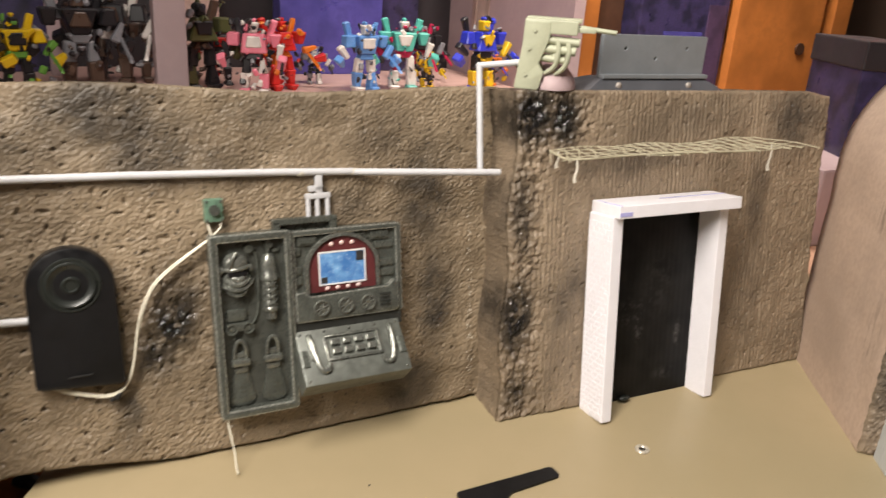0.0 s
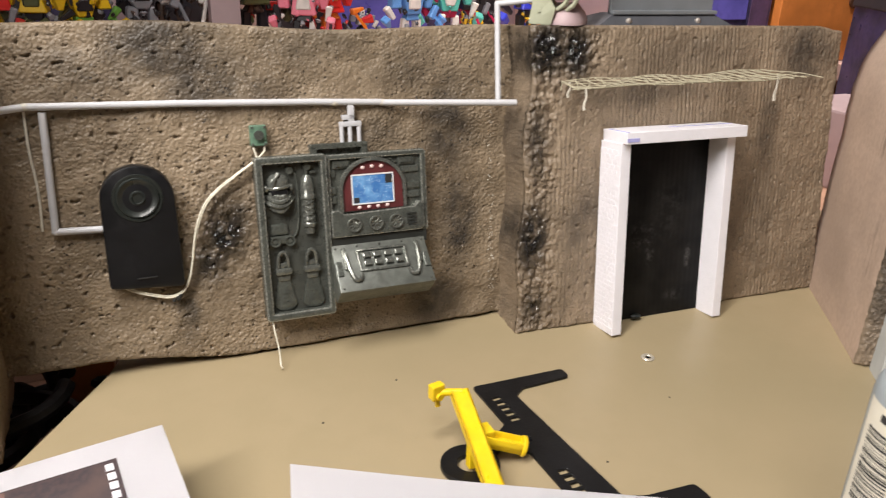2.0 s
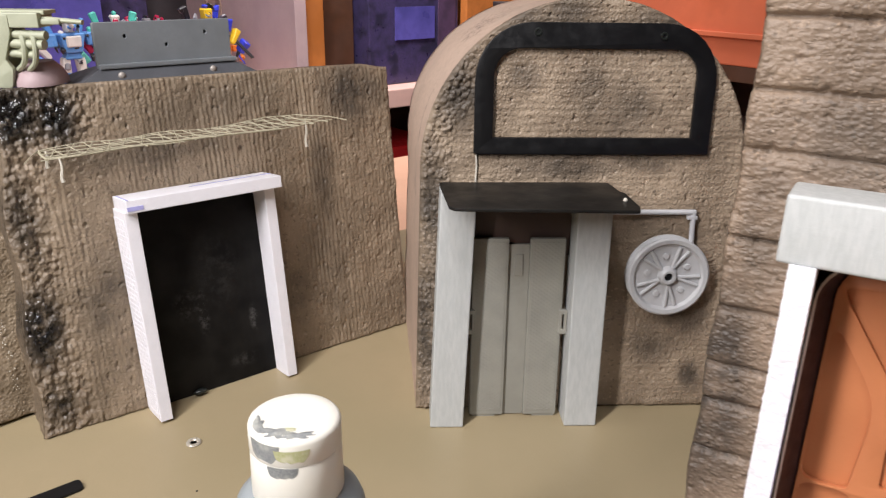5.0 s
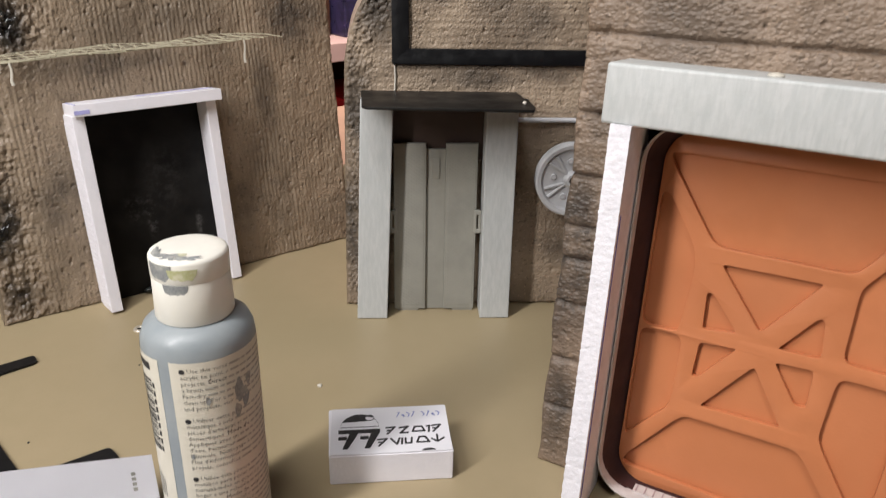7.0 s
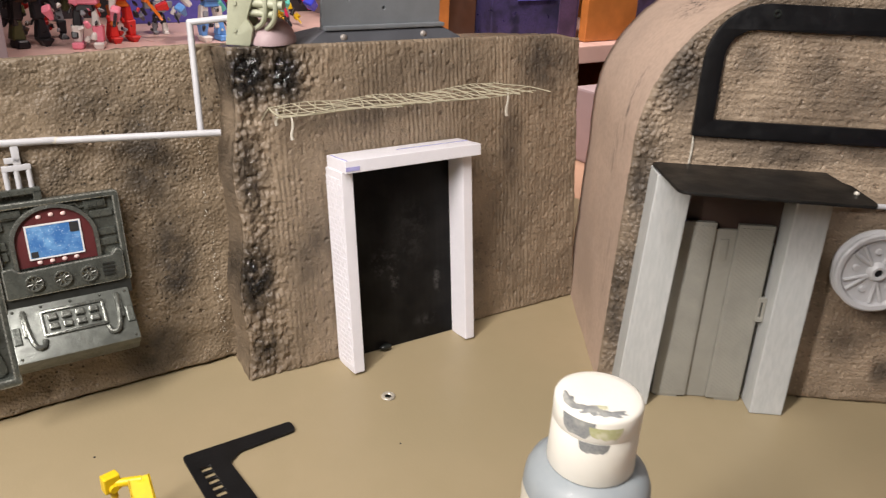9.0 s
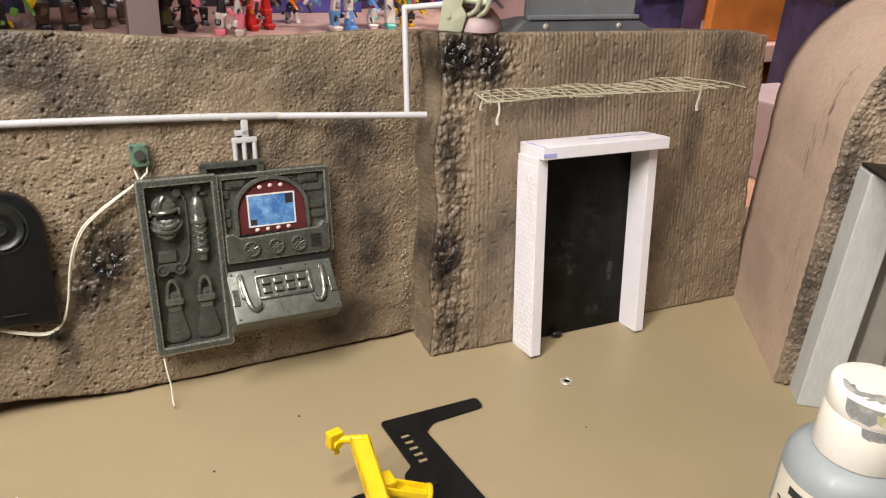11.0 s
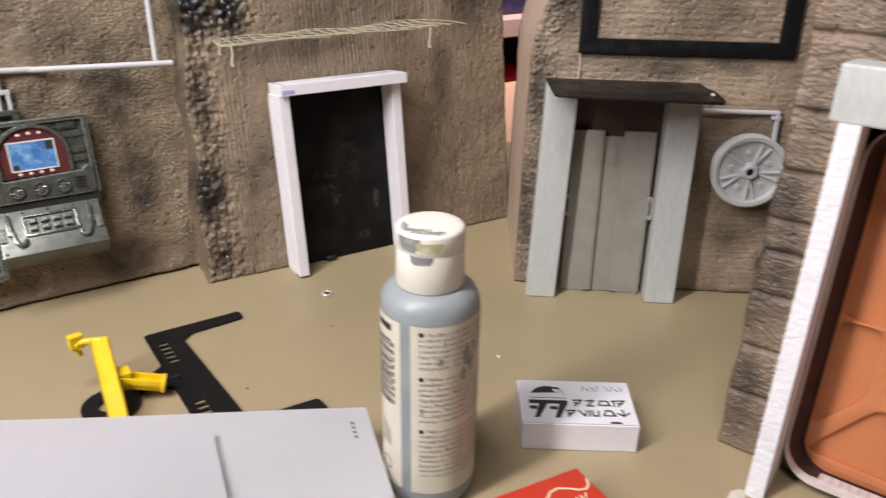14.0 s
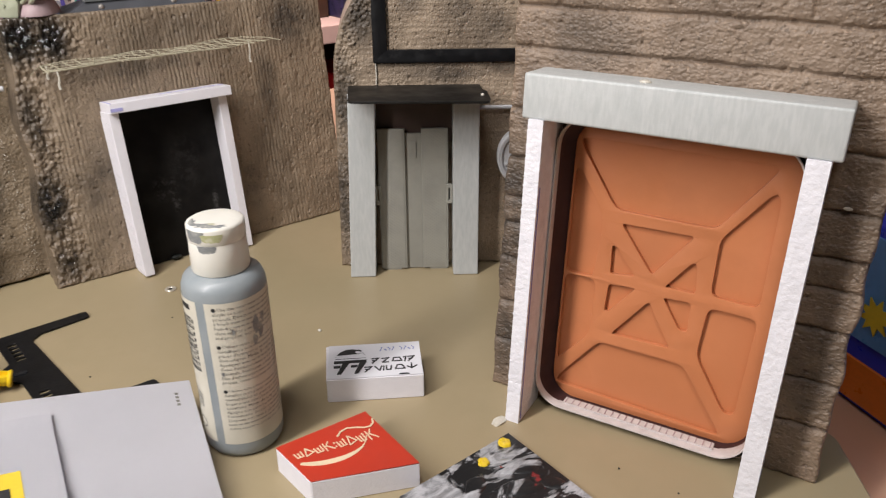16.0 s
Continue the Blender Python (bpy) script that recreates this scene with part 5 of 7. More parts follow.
def shield_plate():
    m = Matrix.Translation((0.262, 0.3345, 0.1718)) @ pose(0, 0, 0, 0, 0, -1.5)
    t = thing("shield_plate", m, "blue-gray plastic plate with three holes on a dark foot", "plate")
    holes = [[(x + 0.0011 * math.cos(a), z + 0.0013 * math.sin(a)) for a in (k * math.pi / 6 for k in range(12))] for x, z in ((0.0145, 0.0200), (0.0350, 0.0150), (0.0560, 0.0205))]
    part("plate", moved(plate([rounded(0.0, 0.0695, 0.0055, 0.0266, 0.0006)] + holes, 0.0030, 0.0003), (0, 0.0010, 0)), M["steel"], t)
    slab_part(t, "hole_backing", (0.010, 0.060, 0.0028, 0.0036, 0.010, 0.025), M["steel_dark"], 0.0)
    bm = bmesh.new()
    box(bm, 0.0, 0.0715, -0.0035, 0.0030, 0.0048, 0.0070, 0.0006)
    part("ledge", bm, M["steel"], t)
    bm = bmesh.new()
    a = [(-0.013, -0.0075, -0.002), (0.083, -0.0075, -0.002), (0.083, 0.030, -0.002), (-0.013, 0.030, -0.002), (0.0005, -0.0018, 0.0050), (0.0700, -0.0018, 0.0050), (0.0700, 0.010, 0.0050), (0.0005, 0.010, 0.0050)]
    v = [bm.verts.new(p) for p in a]
    for f in ((0, 1, 5, 4), (1, 2, 6, 5), (2, 3, 7, 6), (3, 0, 4, 7), (4, 5, 6, 7), (3, 2, 1, 0)):
        bm.faces.new([v[i] for i in f])
    part("foot", bm, M["steel_dark"], t, "dark sloping foot")
    for x in (0.0095, 0.0570):
        bm = bmesh.new()
        bmesh.ops.create_icosphere(bm, subdivisions=2, radius=0.0019, matrix=Matrix.Translation((x, -0.0048, 0.0015)) @ Matrix.Diagonal((1, 0.7, 1, 1)))
        part("bolt", bm, M["bolt"], t, smooth=True)


white_door()
net_awning()
gun_turret()
shield_plate()

# ---------------------------------------------------------------- arched wall with the gray door


def gray_door():
    t = thing("door_frame", FRAME_2, "square gray foam door posts with a black sheet awning", "door frame", "door frames of the diorama")
    slab_part(t, "post", (0.0080, 0.0252, -0.0180, -0.0006, -0.0005, 0.1255), M["brushed_gray"], 0.0007, twist=Matrix(((1, 0, 0.034, 0), (0, 1, 0, 0), (0, 0, 1, 0), (0, 0, 0, 1))))
    slab_part(t, "post", (0.0785, 0.0954, -0.0180, -0.0006, -0.0005, 0.1235), M["brushed_gray"], 0.0007)
    # Dark sheet added where the wall over the door is only shaded.
    slab_part(t, "awning_beam", (0.0270, 0.0785, -0.0040, -0.0006, 0.0900, 0.1235), M["cable_brown"], 0.0005, "dark brown sheet standing in for shade over the door")
    shape = [(0.0122, -0.003), (0.0960, 0.001), (0.0972, -0.018), (0.0990, -0.0215), (0.0990, -0.046), (0.0975, -0.0520), (0.0175, -0.0515), (0.0150, -0.048)]
    bm = flat(plate([soft_poly(shape, 0.0012, 2)], 0.0014, 0.0002))
    for v in bm.verts:
        v.co.z += 0.1265 + 0.0006 * math.sin(v.co.x * 60) + 0.02 * v.co.y * (v.co.x - 0.09)
    part("awning", bm, M["black_paint"], t, "dull black sheet awning")
    bm = bmesh.new()
    bmesh.ops.create_icosphere(bm, subdivisions=2, radius=0.0011, matrix=Matrix.Translation((0.0952, -0.036, 0.1274)))
    part("glue_drop", bm, M["glue"], t, smooth=True)
    d = thing("elevator_door", FRAME_2, "gray plastic double door panel with fine tread pattern between the posts", "door")
    y = -0.0050
    for x0, x1 in ((0.0292, 0.0472), (0.0580, 0.0757)):
        leaf = slab_part(d, "leaf", (x0, x1, y - 0.0030, y, 0.0008, 0.1002), M["door_gray"], 0.0006)
        slab_part(leaf, "tread_panel", (x0 + 0.0014, x1 - 0.0014, y - 0.0033, y - 0.0028, 0.0035, 0.0984), M["tread"], 0.0, "fine diamond tread")
    slab_part(d, "centre_channel", (0.0472, 0.0580, y - 0.0010, y + 0.001, 0.0002, 0.0966), M["door_gray"], 0.0003)
    slab_part(d, "latch", (0.0504, 0.0548, y - 0.0017, y - 0.0008, 0.0800, 0.0915), M["door_gray"], 0.0005)
    for x in (0.0270, 0.0745):
        bm = plate([rounded(x, x + 0.0036, 0.0490, 0.0620, 0.0005), rounded(x + 0.0010, x + 0.0026, 0.0510, 0.0600, 0.0003)], 0.0024, 0.0003)
        part("side_lug", moved(bm, (0, y - 0.0034, 0)), M["door_gray"], d)
    for x in (0.0370, 0.0690):
        slab_part(d, "foot", (x - 0.006, x + 0.006, y - 0.0025, y + 0.0020, -0.0005, 0.0012), M["door_gray"], 0.0003)
    slab_part(d, "backing", (0.0292, 0.0757, y - 0.0002, y + 0.0010, 0.001, 0.0960), M["door_gray"], 0.0)


def window_frame():
    t = thing("window_frame", FRAME_2, "black plastic window frame with rounded upper corners on the arch", "window frame")
    outer = rounded(0.0290, 0.1435, 0.1418, 0.2028, (0.001, 0.001, 0.0260, 0.0260), 8)
    inner = rounded(0.0372, 0.1348, 0.1492, 0.1918, (0.0008, 0.0008, 0.0130, 0.0130), 8)
    part("frame", moved(plate([outer, inner], 0.0026, 0.0004), (0, -0.0014, 0)), M["black_plastic"], t, smooth=True)
    for x, z in ((0.0573, 0.1990), (0.1165, 0.1975)):
        bm = bmesh.new()
        lie = Matrix.Translation((x, -0.0026, z)) @ pose(0, 0, 0, 90, 0, 0)
        turned(bm, [(0.0008, 0.0), (0.0010, 0.0007), (0.0017, 0.0007), (0.0019, 0.0)], lie, 16)
        part("screw", bm, M["charcoal"], t, smooth=True)


def valve_wheel():
    m = at(FRAME_2, 0.1291, 0.0, 0.0797) @ Matrix.Diagonal((1.0, 0.80, 1.0, 1.0))
    t = thing("valve_wheel", m, "pale gray spoked plastic wheel glued to the arched wall", "wheel")
    lie = pose(0, 0, 0, 90, 0, 0)
    bm = bmesh.new()
    turned(bm, [(0.0150, 0.0), (0.0190, 0.0008), (0.0207, 0.0020), (0.0207, 0.0032), (0.0192, 0.0042), (0.0186, 0.0065), (0.0192, 0.0085), (0.0207, 0.0095), (0.0209, 0.0108), (0.0200, 0.0116), (0.0180, 0.0112), (0.0168, 0.0090), (0.0090, 0.0080), (0.0045, 0.0082)], lie, 48)
    part("rim", bm, M["wheel_gray"], t, smooth=True)
    bm = bmesh.new()
    turned(bm, [(0.0022, 0.0072), (0.0022, 0.0118), (0.0034, 0.0120), (0.0042, 0.0112), (0.0052, 0.0082)], lie, 28)
    part("hub", bm, M["wheel_gray"], t, smooth=True)
    # Black plug gives the hub hole its dark depth by colour.
    bm = bmesh.new()
    cyl(bm, (0, -0.0060, 0), (0, -0.0098, 0), 0.0023, 18)
    part("hub_hole", bm, M["black_plastic"], t)
    for k in range(5):
        a = k * 2 * math.pi / 5 + 1.1
        bm = bmesh.new()
        for s in (-0.16, 0.16):
            c, e = math.cos(a + s), math.sin(a + s)
            cyl(bm, (0.0042 * math.cos(a), -0.0088, 0.0042 * math.sin(a)), (0.0165 * c, -0.0095, 0.0165 * e), 0.0010, 8)
        part("spoke", bm, M["wheel_gray"], t, smooth=True)
        bm = bmesh.new()
        b = a + math.pi / 5
        cyl(bm, (0.0108 * math.cos(b), -0.0078, 0.0108 * math.sin(b)), (0.0108 * math.cos(b), -0.0094, 0.0108 * math.sin(b)), 0.0019, 14, 0.0014)
        part("boss", bm, M["wheel_gray"], t, smooth=True)
    p = thing("pipework", FRAME_2, "short pale gray rod pipe leading from the awning to the wheel", "pipe")
    bm = bmesh.new()
    cyl(bm, (0.0940, -0.0022, 0.1122), (0.1415, -0.0022, 0.1122), 0.0014, 12)
    part("level_pipe", bm, M["pipe"], p, smooth=True)
    bm = bmesh.new()
    cyl(bm, (0.1405, -0.0022, 0.1130), (0.1412, -0.0022, 0.0935), 0.0014, 12)
    box(bm, 0.1375, 0.1425, -0.0036, -0.0008, 0.1085, 0.1105, 0.0004)
    part("drop_pipe", bm, M["pipe"], p, smooth=True)
    g = bmesh.new()
    tube(g, [(0.0300, -0.0010, 0.1415), (0.0304, -0.0010, 0.1340), (0.0300, -0.0010, 0.1275)], 0.0005, 6, 1)
    single("glue_streak", g, M["glue"], FRAME_2, "thin streak of dried glue below the window frame", "glue", smooth=True)


gray_door()
window_frame()
valve_wheel()

# ---------------------------------------------------------------- plank wall with the terracotta door


def big_door():
    t = thing("door_frame", FRAME_3, "white foam-board jambs under a heavy gray foam lintel", "door frame", "door frames of the diorama")

    def rough_strip(name, a, rough):
        bm = bmesh.new()
        n = 150
        x0, x1, y0, y1, z0, z1 = a
        rows = []
        for k in range(n + 1):
            z = z0 + (z1 - z0) * k / n
            e = rough * (0.00022 * noise.noise(Vector((z * 320, 1.0, x0 * 90))) + 0.00045 * noise.noise(Vector((z * 900, 4.0, 2.0))))
            rows.append([bm.verts.new(p) for p in ((x0 + e * 1.1, y0 + e * 0.25, z), (x1 + e * 0.4, y0 + e * 0.08, z), (x1, y1, z), (x0, y1, z))])
        for a_, b_ in zip(rows, rows[1:]):
            for j in range(4):
                bm.faces.new((a_[j], a_[(j + 1) % 4], b_[(j + 1) % 4], b_[j]))
        bm.faces.new(rows[0])
        bm.faces.new(rows[-1])
        return part(name, bm, M["white_cut"], t)

    jl = rough_strip("jamb", (0.0205, 0.0275, -0.0255, -0.0008, -0.003, 0.1502), 0.75)
    rough_strip("jamb", (0.1304, 0.1388, -0.0255, -0.0008, -0.003, 0.1500), 0.2)
    slab_part(jl, "pen_mark", (0.0274, 0.0277, -0.0236, -0.0230, 0.0, 0.1200), M["pen"], 0.0, "blue pen line")
    lintel = bmesh.new()
    box(lintel, 0.0168, 0.1425, -0.0245, -0.0010, 0.1500, 0.1694, 0.0012, 3)
    part("lintel", lintel, M["brushed_gray"], t, "heavy gray brushed foam lintel", smooth=True)
    for p, r in (((0.066, -0.016, 0.1696), 0.002), ((0.1475, -0.001, 0.1275), 0.0014)):
        bm = bmesh.new()
        bmesh.ops.create_icosphere(bm, subdivisions=2, radius=r, matrix=Matrix.Translation(p) @ Matrix.Diagonal((1.3, 1, 0.5, 1)))
        part("glue_drop", bm, M["glue"], t, smooth=True)

    d = thing("terracotta_door", FRAME_3, "terracotta plastic door panel with recessed crossing ribs in a pale rim", "door")
    x0, x1, z0, z1 = 0.0281, 0.1310, 0.0030, 0.1505
    part("dark_edge", moved(plate([rounded(x0 - 0.0005, x1 + 0.0005, z0 - 0.0011, z1, 0.0150, 8), rounded(x0, x1, z0, z1, 0.0145, 8)], 0.0066), (0, -0.0040, 0)), M["rubber"], d, "black outer edge")
    part("rim", moved(plate([rounded(x0, x1, z0, z1, 0.0145, 8), rounded(x0 + 0.0005, x1 - 0.0005, z0 + 0.0007, z1 - 0.0005, 0.0139, 8)], 0.0082, 0.0001), (0, -0.0046, 0)), M["door_rim"], d, "pale pinkish rim")
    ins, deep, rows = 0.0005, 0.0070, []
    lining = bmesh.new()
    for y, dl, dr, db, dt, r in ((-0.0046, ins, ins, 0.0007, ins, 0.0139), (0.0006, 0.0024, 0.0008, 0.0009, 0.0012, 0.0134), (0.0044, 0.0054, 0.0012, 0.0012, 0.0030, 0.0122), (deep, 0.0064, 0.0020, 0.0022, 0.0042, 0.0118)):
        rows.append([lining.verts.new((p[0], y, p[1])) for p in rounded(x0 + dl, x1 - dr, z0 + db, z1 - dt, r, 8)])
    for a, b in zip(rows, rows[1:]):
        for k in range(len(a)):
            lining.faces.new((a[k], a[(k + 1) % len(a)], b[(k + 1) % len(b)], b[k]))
    # Lining carries the tray's shade as a dark colour on every side.
    part("recess_lining", lining, M["tray_wall"], d, "inner wall of the tray, coloured plum-brown for its shade", smooth=True)
    slab_part(d, "ledge", (x0 + 0.0145, x1 - 0.0145, -0.0044, 0.0008, z0 + 0.0004, z0 + 0.0016), M["door_rim"], 0.0, "pale toothed ledge along the bottom")
    for k in range(22):
        x = x0 + 0.0155 + k * 0.0034
        slab_part(d, "tooth", (x, x + 0.0004, -0.0043, 0.0002, z0 + 0.0015, z0 + 0.0020), M["post_pink"], 0.0)
    cx, cz = 0.0763, 0.0732

    def pocket(pts, r=0.003):
        return soft_poly([(cx + a / 1000, cz + b / 1000) for a, b in pts], r)

    outline = rounded(x0 + 0.0053, x1 - 0.0012, z0 + 0.0014, z1 - 0.0030, 0.0122, 8)
    middle = [
        pocket([(-17.9, 28.9), (16.0, 29.4), (-0.8, 6.5)], 0.0022), pocket([(-0.2, -6.2), (-16.4, -28.2), (12.7, -27.7)], 0.0022),
        pocket([(-20.8, 17.5), (-18.4, 17.3), (-8.0, 4.3), (-20.2, 2.7)], 0.0018), pocket([(-20.2, -2.3), (-6.8, -1.4), (-18.6, -16.8), (-20.9, -16.8)], 0.0018),
        pocket([(16.4, 17.2), (18.6, 16.6), (19.9, 2.4), (5.5, 2.2)], 0.0018), pocket([(5.7, -2.8), (18.8, -2.1), (18.9, -17.2), (15.0, -17.2)], 0.0018)]
    outer = [
        pocket([(-40.5, 66.0), (-40.5, 63.0), (-22.5, 36.6), (-18.9, 34.5), (22.6, 34.4), (25.6, 36.8), (43.8, 63.0), (43.8, 66.0)], 0.004),
        pocket([(-41.3, -63.0), (-40.3, -58.5), (-22.6, -35.2), (-19.5, -33.8), (17.2, -34.1), (20.9, -35.6), (42.0, -66.0)], 0.004),
        pocket([(45.3, 54.3), (43.0, 53.5), (27.3, 32.0), (26.1, 28.9), (26.1, 3.0), (47.2, 2.3), (47.2, 52.0)], 0.004),
        pocket([(26.2, -2.5), (45.6, -2.8), (47.6, -5.3), (45.8, -52.5), (41.0, -53.8), (25.4, -29.2), (24.7, -25.0)], 0.004),
        pocket([(-42.2, 51.5), (-38.8, 51.2), (-27.2, 32.6), (-26.1, 23.6), (-28.0, 1.9), (-28.7, -0.9), (-42.2, -0.8)], 0.004),
        pocket([(-42.2, -1.8), (-28.0, -1.4), (-26.2, -4.3), (-26.7, -31.7), (-41.6, -49.5), (-42.2, -47.0)], 0.004)]
    part("ribs", moved(plate([outline] + middle + outer, 0.0023, 0.0001), (0, 0.0045, 0)), M["orange"], d, smooth=True)
    part("panel", moved(plate([rounded(x0 + 0.0030, x1 - 0.0030, z0 + 0.0012, z1 - 0.0020, 0.0120, 8)], 0.0014), (0, 0.0066, 0)), M["orange"], d)


big_door()

# ---------------------------------------------------------------- things lying on the board


def lies(x, y, z=0.0, turn=0.0):
    return pose(x, y, z, 0, 0, turn)


def on_cylinder(bm, r, a0, a1, z0, z1, n=8, mat=0):
    """A thin curved patch on an upright cylinder, from angle a0 to a1 in degrees."""
    lo = [bm.verts.new((r * math.cos(radians(a0 + (a1 - a0) * k / n)), r * math.sin(radians(a0 + (a1 - a0) * k / n)), z0)) for k in range(n + 1)]
    hi = [bm.verts.new((v.co.x, v.co.y, z1)) for v in lo]
    for k in range(n):
        bm.faces.new((lo[k], lo[k + 1], hi[k + 1], hi[k])).material_index = mat


def paint_bottle():
    t = thing("paint_bottle", lies(0.2272, 0.0900), "gray-blue craft paint bottle with cream label and stained ivory cap", "paint bottle")
    bm = bmesh.new()
    turned(bm, [(0.0, 0.0004), (0.0150, 0.0), (0.0170, 0.0010), (0.0182, 0.0035), (0.0184, 0.0060), (0.0184, 0.0832), (0.0181, 0.0866), (0.0168, 0.0898), (0.0142, 0.0918), (0.0112, 0.0928), (0.0106, 0.0970), (0.0, 0.0970)], None, 56)
    part("bottle", bm, M["bottle"], t, smooth=True)
    bm = bmesh.new()
    turned(bm, [(0.0, 0.0930), (0.0122, 0.0928), (0.0125, 0.0934), (0.0122, 0.1066), (0.0120, 0.1072), (0.0123, 0.1077), (0.0123, 0.1136), (0.0120, 0.1144), (0.0112, 0.1149), (0.0085, 0.1151), (0.0, 0.1152)], None, 56)
    cap = part("cap", bm, M["cap"], t, "ivory flip cap", smooth=True)

    def smear(name, r, a0, a1, low, high, mat, label):
        bm = bmesh.new()
        n = 26
        lo, hi = [], []
        for k in range(n + 1):
            f = k / n
            a = radians(a0 + (a1 - a0) * f)
            fade = math.sqrt(max(0.0, 1 - (2 * f - 1) ** 4))
            wob = 0.0006 * noise.noise(Vector((f * 7, low * 900, 2.0)))
            lo.append(bm.verts.new((r * math.cos(a), r * math.sin(a), high + (low - high) * fade + wob)))
            hi.append(bm.verts.new((r * math.cos(a), r * math.sin(a), high)))
        for k in range(n):
            bm.faces.new((lo[k], lo[k + 1], hi[k + 1], hi[k]))
        return part(name, bm, mat, cap, label)

    smear("gray_smear", 0.01238, 176, 222, 0.1084, 0.1137, M["cap_stain"], "gray paint smear round the rim")
    smear("gray_smear", 0.01228, 203, 243, 0.1040, 0.1072, M["cap_stain"], "gray paint run below the lid")
    smear("olive_smear", 0.01242, 214, 258, 0.1090, 0.1124, M["cap_green"], "olive paint smear")
    for k, (x, y, rx, ry) in enumerate(((-0.0072, -0.0044, 0.0040, 0.0020), (-0.0040, -0.0082, 0.0036, 0.0014), (-0.0098, 0.0016, 0.0015, 0.0034), (-0.0040, -0.0052, 0.0016, 0.0008))):
        bm = bmesh.new()
        ring = []
        for i in range(40):
            a = 2 * math.pi * i / 40
            r = 1.0 + 0.75 * noise.noise(Vector((2.2 * math.cos(a) + 5 * k, 2.2 * math.sin(a), 1.5)))
            ring.append(Matrix.Rotation(-0.6, 2) @ Vector((rx * r * math.cos(a), ry * r * math.sin(a))) + Vector((x, y)))
        ring = [p * min(1.0, 0.0112 / max(p.length, 1e-6)) for p in ring]
        top = bm.verts.new((x, y, 0.11545))
        rim = [bm.verts.new((p.x, p.y, 0.11495 if p.length > 0.0100 else 0.11525)) for p in ring]
        for i in range(40):
            bm.faces.new((top, rim[i], rim[(i + 1) % 40]))
        part("gray_smear", bm, M["cap_green" if k == 3 else "cap_stain"], cap, "gray paint smear on the lid", smooth=True)
    # labels: a wide text panel and a narrow one with the bar code
    bm = bmesh.new()
    on_cylinder(bm, 0.01848, 216, 346, 0.0090, 0.0835, 40)
    wide = part("text_label", bm, M["label"], t, "cream label with fine print", smooth=True)
    bm = bmesh.new()
    on_cylinder(bm, 0.01848, 138, 203, 0.0090, 0.0835, 24)
    narrow = part("barcode_label", bm, M["label"], t, "cream label with bar code", smooth=True)
    rng = random.Random(8)
    soft, bold, faint = bmesh.new(), bmesh.new(), bmesh.new()
    words = {0: "Use this versa", 1: "acrylic to paint o", 2: "projects. *Direct", 3: "a brush", 4: "Fast-dry", 5: "clean up. For a", 6: "and projects, visit", 8: "Utiliser cette pein", 9: "m\u00e9tallique \u00e0 prix", 10: "pi\u00e8ces d'artisanat et", 11: "domestiques. *Mode d'e", 12: "Appliquer avec un", 13: "d'eau. Permanen", 14: "Minimale. Nettoyage \u00e0", 15: "Plus d'information", 16: "projets, consultez", 18: "Utilice esta pintura", 19: "met\u00e1lico para pintar", 20: "manualidades en general y", 21: "hogar a una relaci\u00f3n", 22: "excelente. *Modo de empl", 23: "Aplique con pincel o", 24: "Permanente. Secado r", 25: "Limpieza con agua y jab", 27: "sobre nuestros productos y"}

    def lettering(bm, text, a, z, size):
        """Type set round the bottle from angle a; returns the angle at its end."""
        cu = bpy.data.curves.new("type", "FONT")
        cu.body, cu.size, cu.resolution_u = text, size, 1
        ob = bpy.data.objects.new("type", cu)
        scene.collection.objects.link(ob)
        me = bpy.data.meshes.new_from_object(ob.evaluated_get(bpy.context.evaluated_depsgraph_get()))
        bpy.data.objects.remove(ob)
        bpy.data.curves.remove(cu)
        far = 0.0
        for v in me.vertices:
            far = max(far, v.co.x)
            an = radians(a) + v.co.x / 0.0186
            v.co = (0.0186 * math.cos(an), 0.0186 * math.sin(an), z + v.co.y)
        bm.from_mesh(me)
        bpy.data.meshes.remove(me)
        return a + math.degrees(far / 0.0186)

    z = 0.0800
    for line in range(31):
        a = 226.0 if line not in (0, 8, 18) else 233.0
        end = rng.uniform(330, 342)
        if line > 27:
            break
        if line in words:
            head, _, strong = words[line].partition("*")
            a = lettering(soft, head.strip(), a, z, 0.00225) + 2.0
            if strong:
                a = lettering(bold, strong, a, z, 0.00230) + 2.0
        while a < end and line not in (7, 17):
            w = rng.uniform(4, 13)
            on_cylinder(faint, 0.01860, a, min(a + w, end), z + 0.0002, z + 0.00100, 3)
            a += w + 1.8
        z -= 0.00232
    for z in (0.0805, 0.0619, 0.0387):
        dot = [bold.verts.new((0.01862 * math.cos(an), 0.01862 * math.sin(an), z + 0.00095 * math.sin(f))) for f, an in ((f, radians(228.4 + 2.9 * math.cos(f))) for f in (j * math.pi / 8 for j in range(16)))]
        bold.faces.new(dot)
    tagged(part("fine_print", soft, M["ink_soft"], wide), kind="stuff")
    tagged(part("faint_print", faint, M["ink_pale"], wide), kind="stuff")
    tagged(part("bold_print", bold, M["ink"], wide), kind="stuff")
    bm = bmesh.new()
    z = 0.0470
    while z < 0.0750:
        h = rng.choice((0.0003, 0.0003, 0.0006, 0.0009))
        on_cylinder(bm, 0.01860, 150, 189, z, z + h, 6)
        z += h + rng.choice((0.0003, 0.0005, 0.0008))
    on_cylinder(bm, 0.01860, 163, 190, 0.0785, 0.0812, 5)
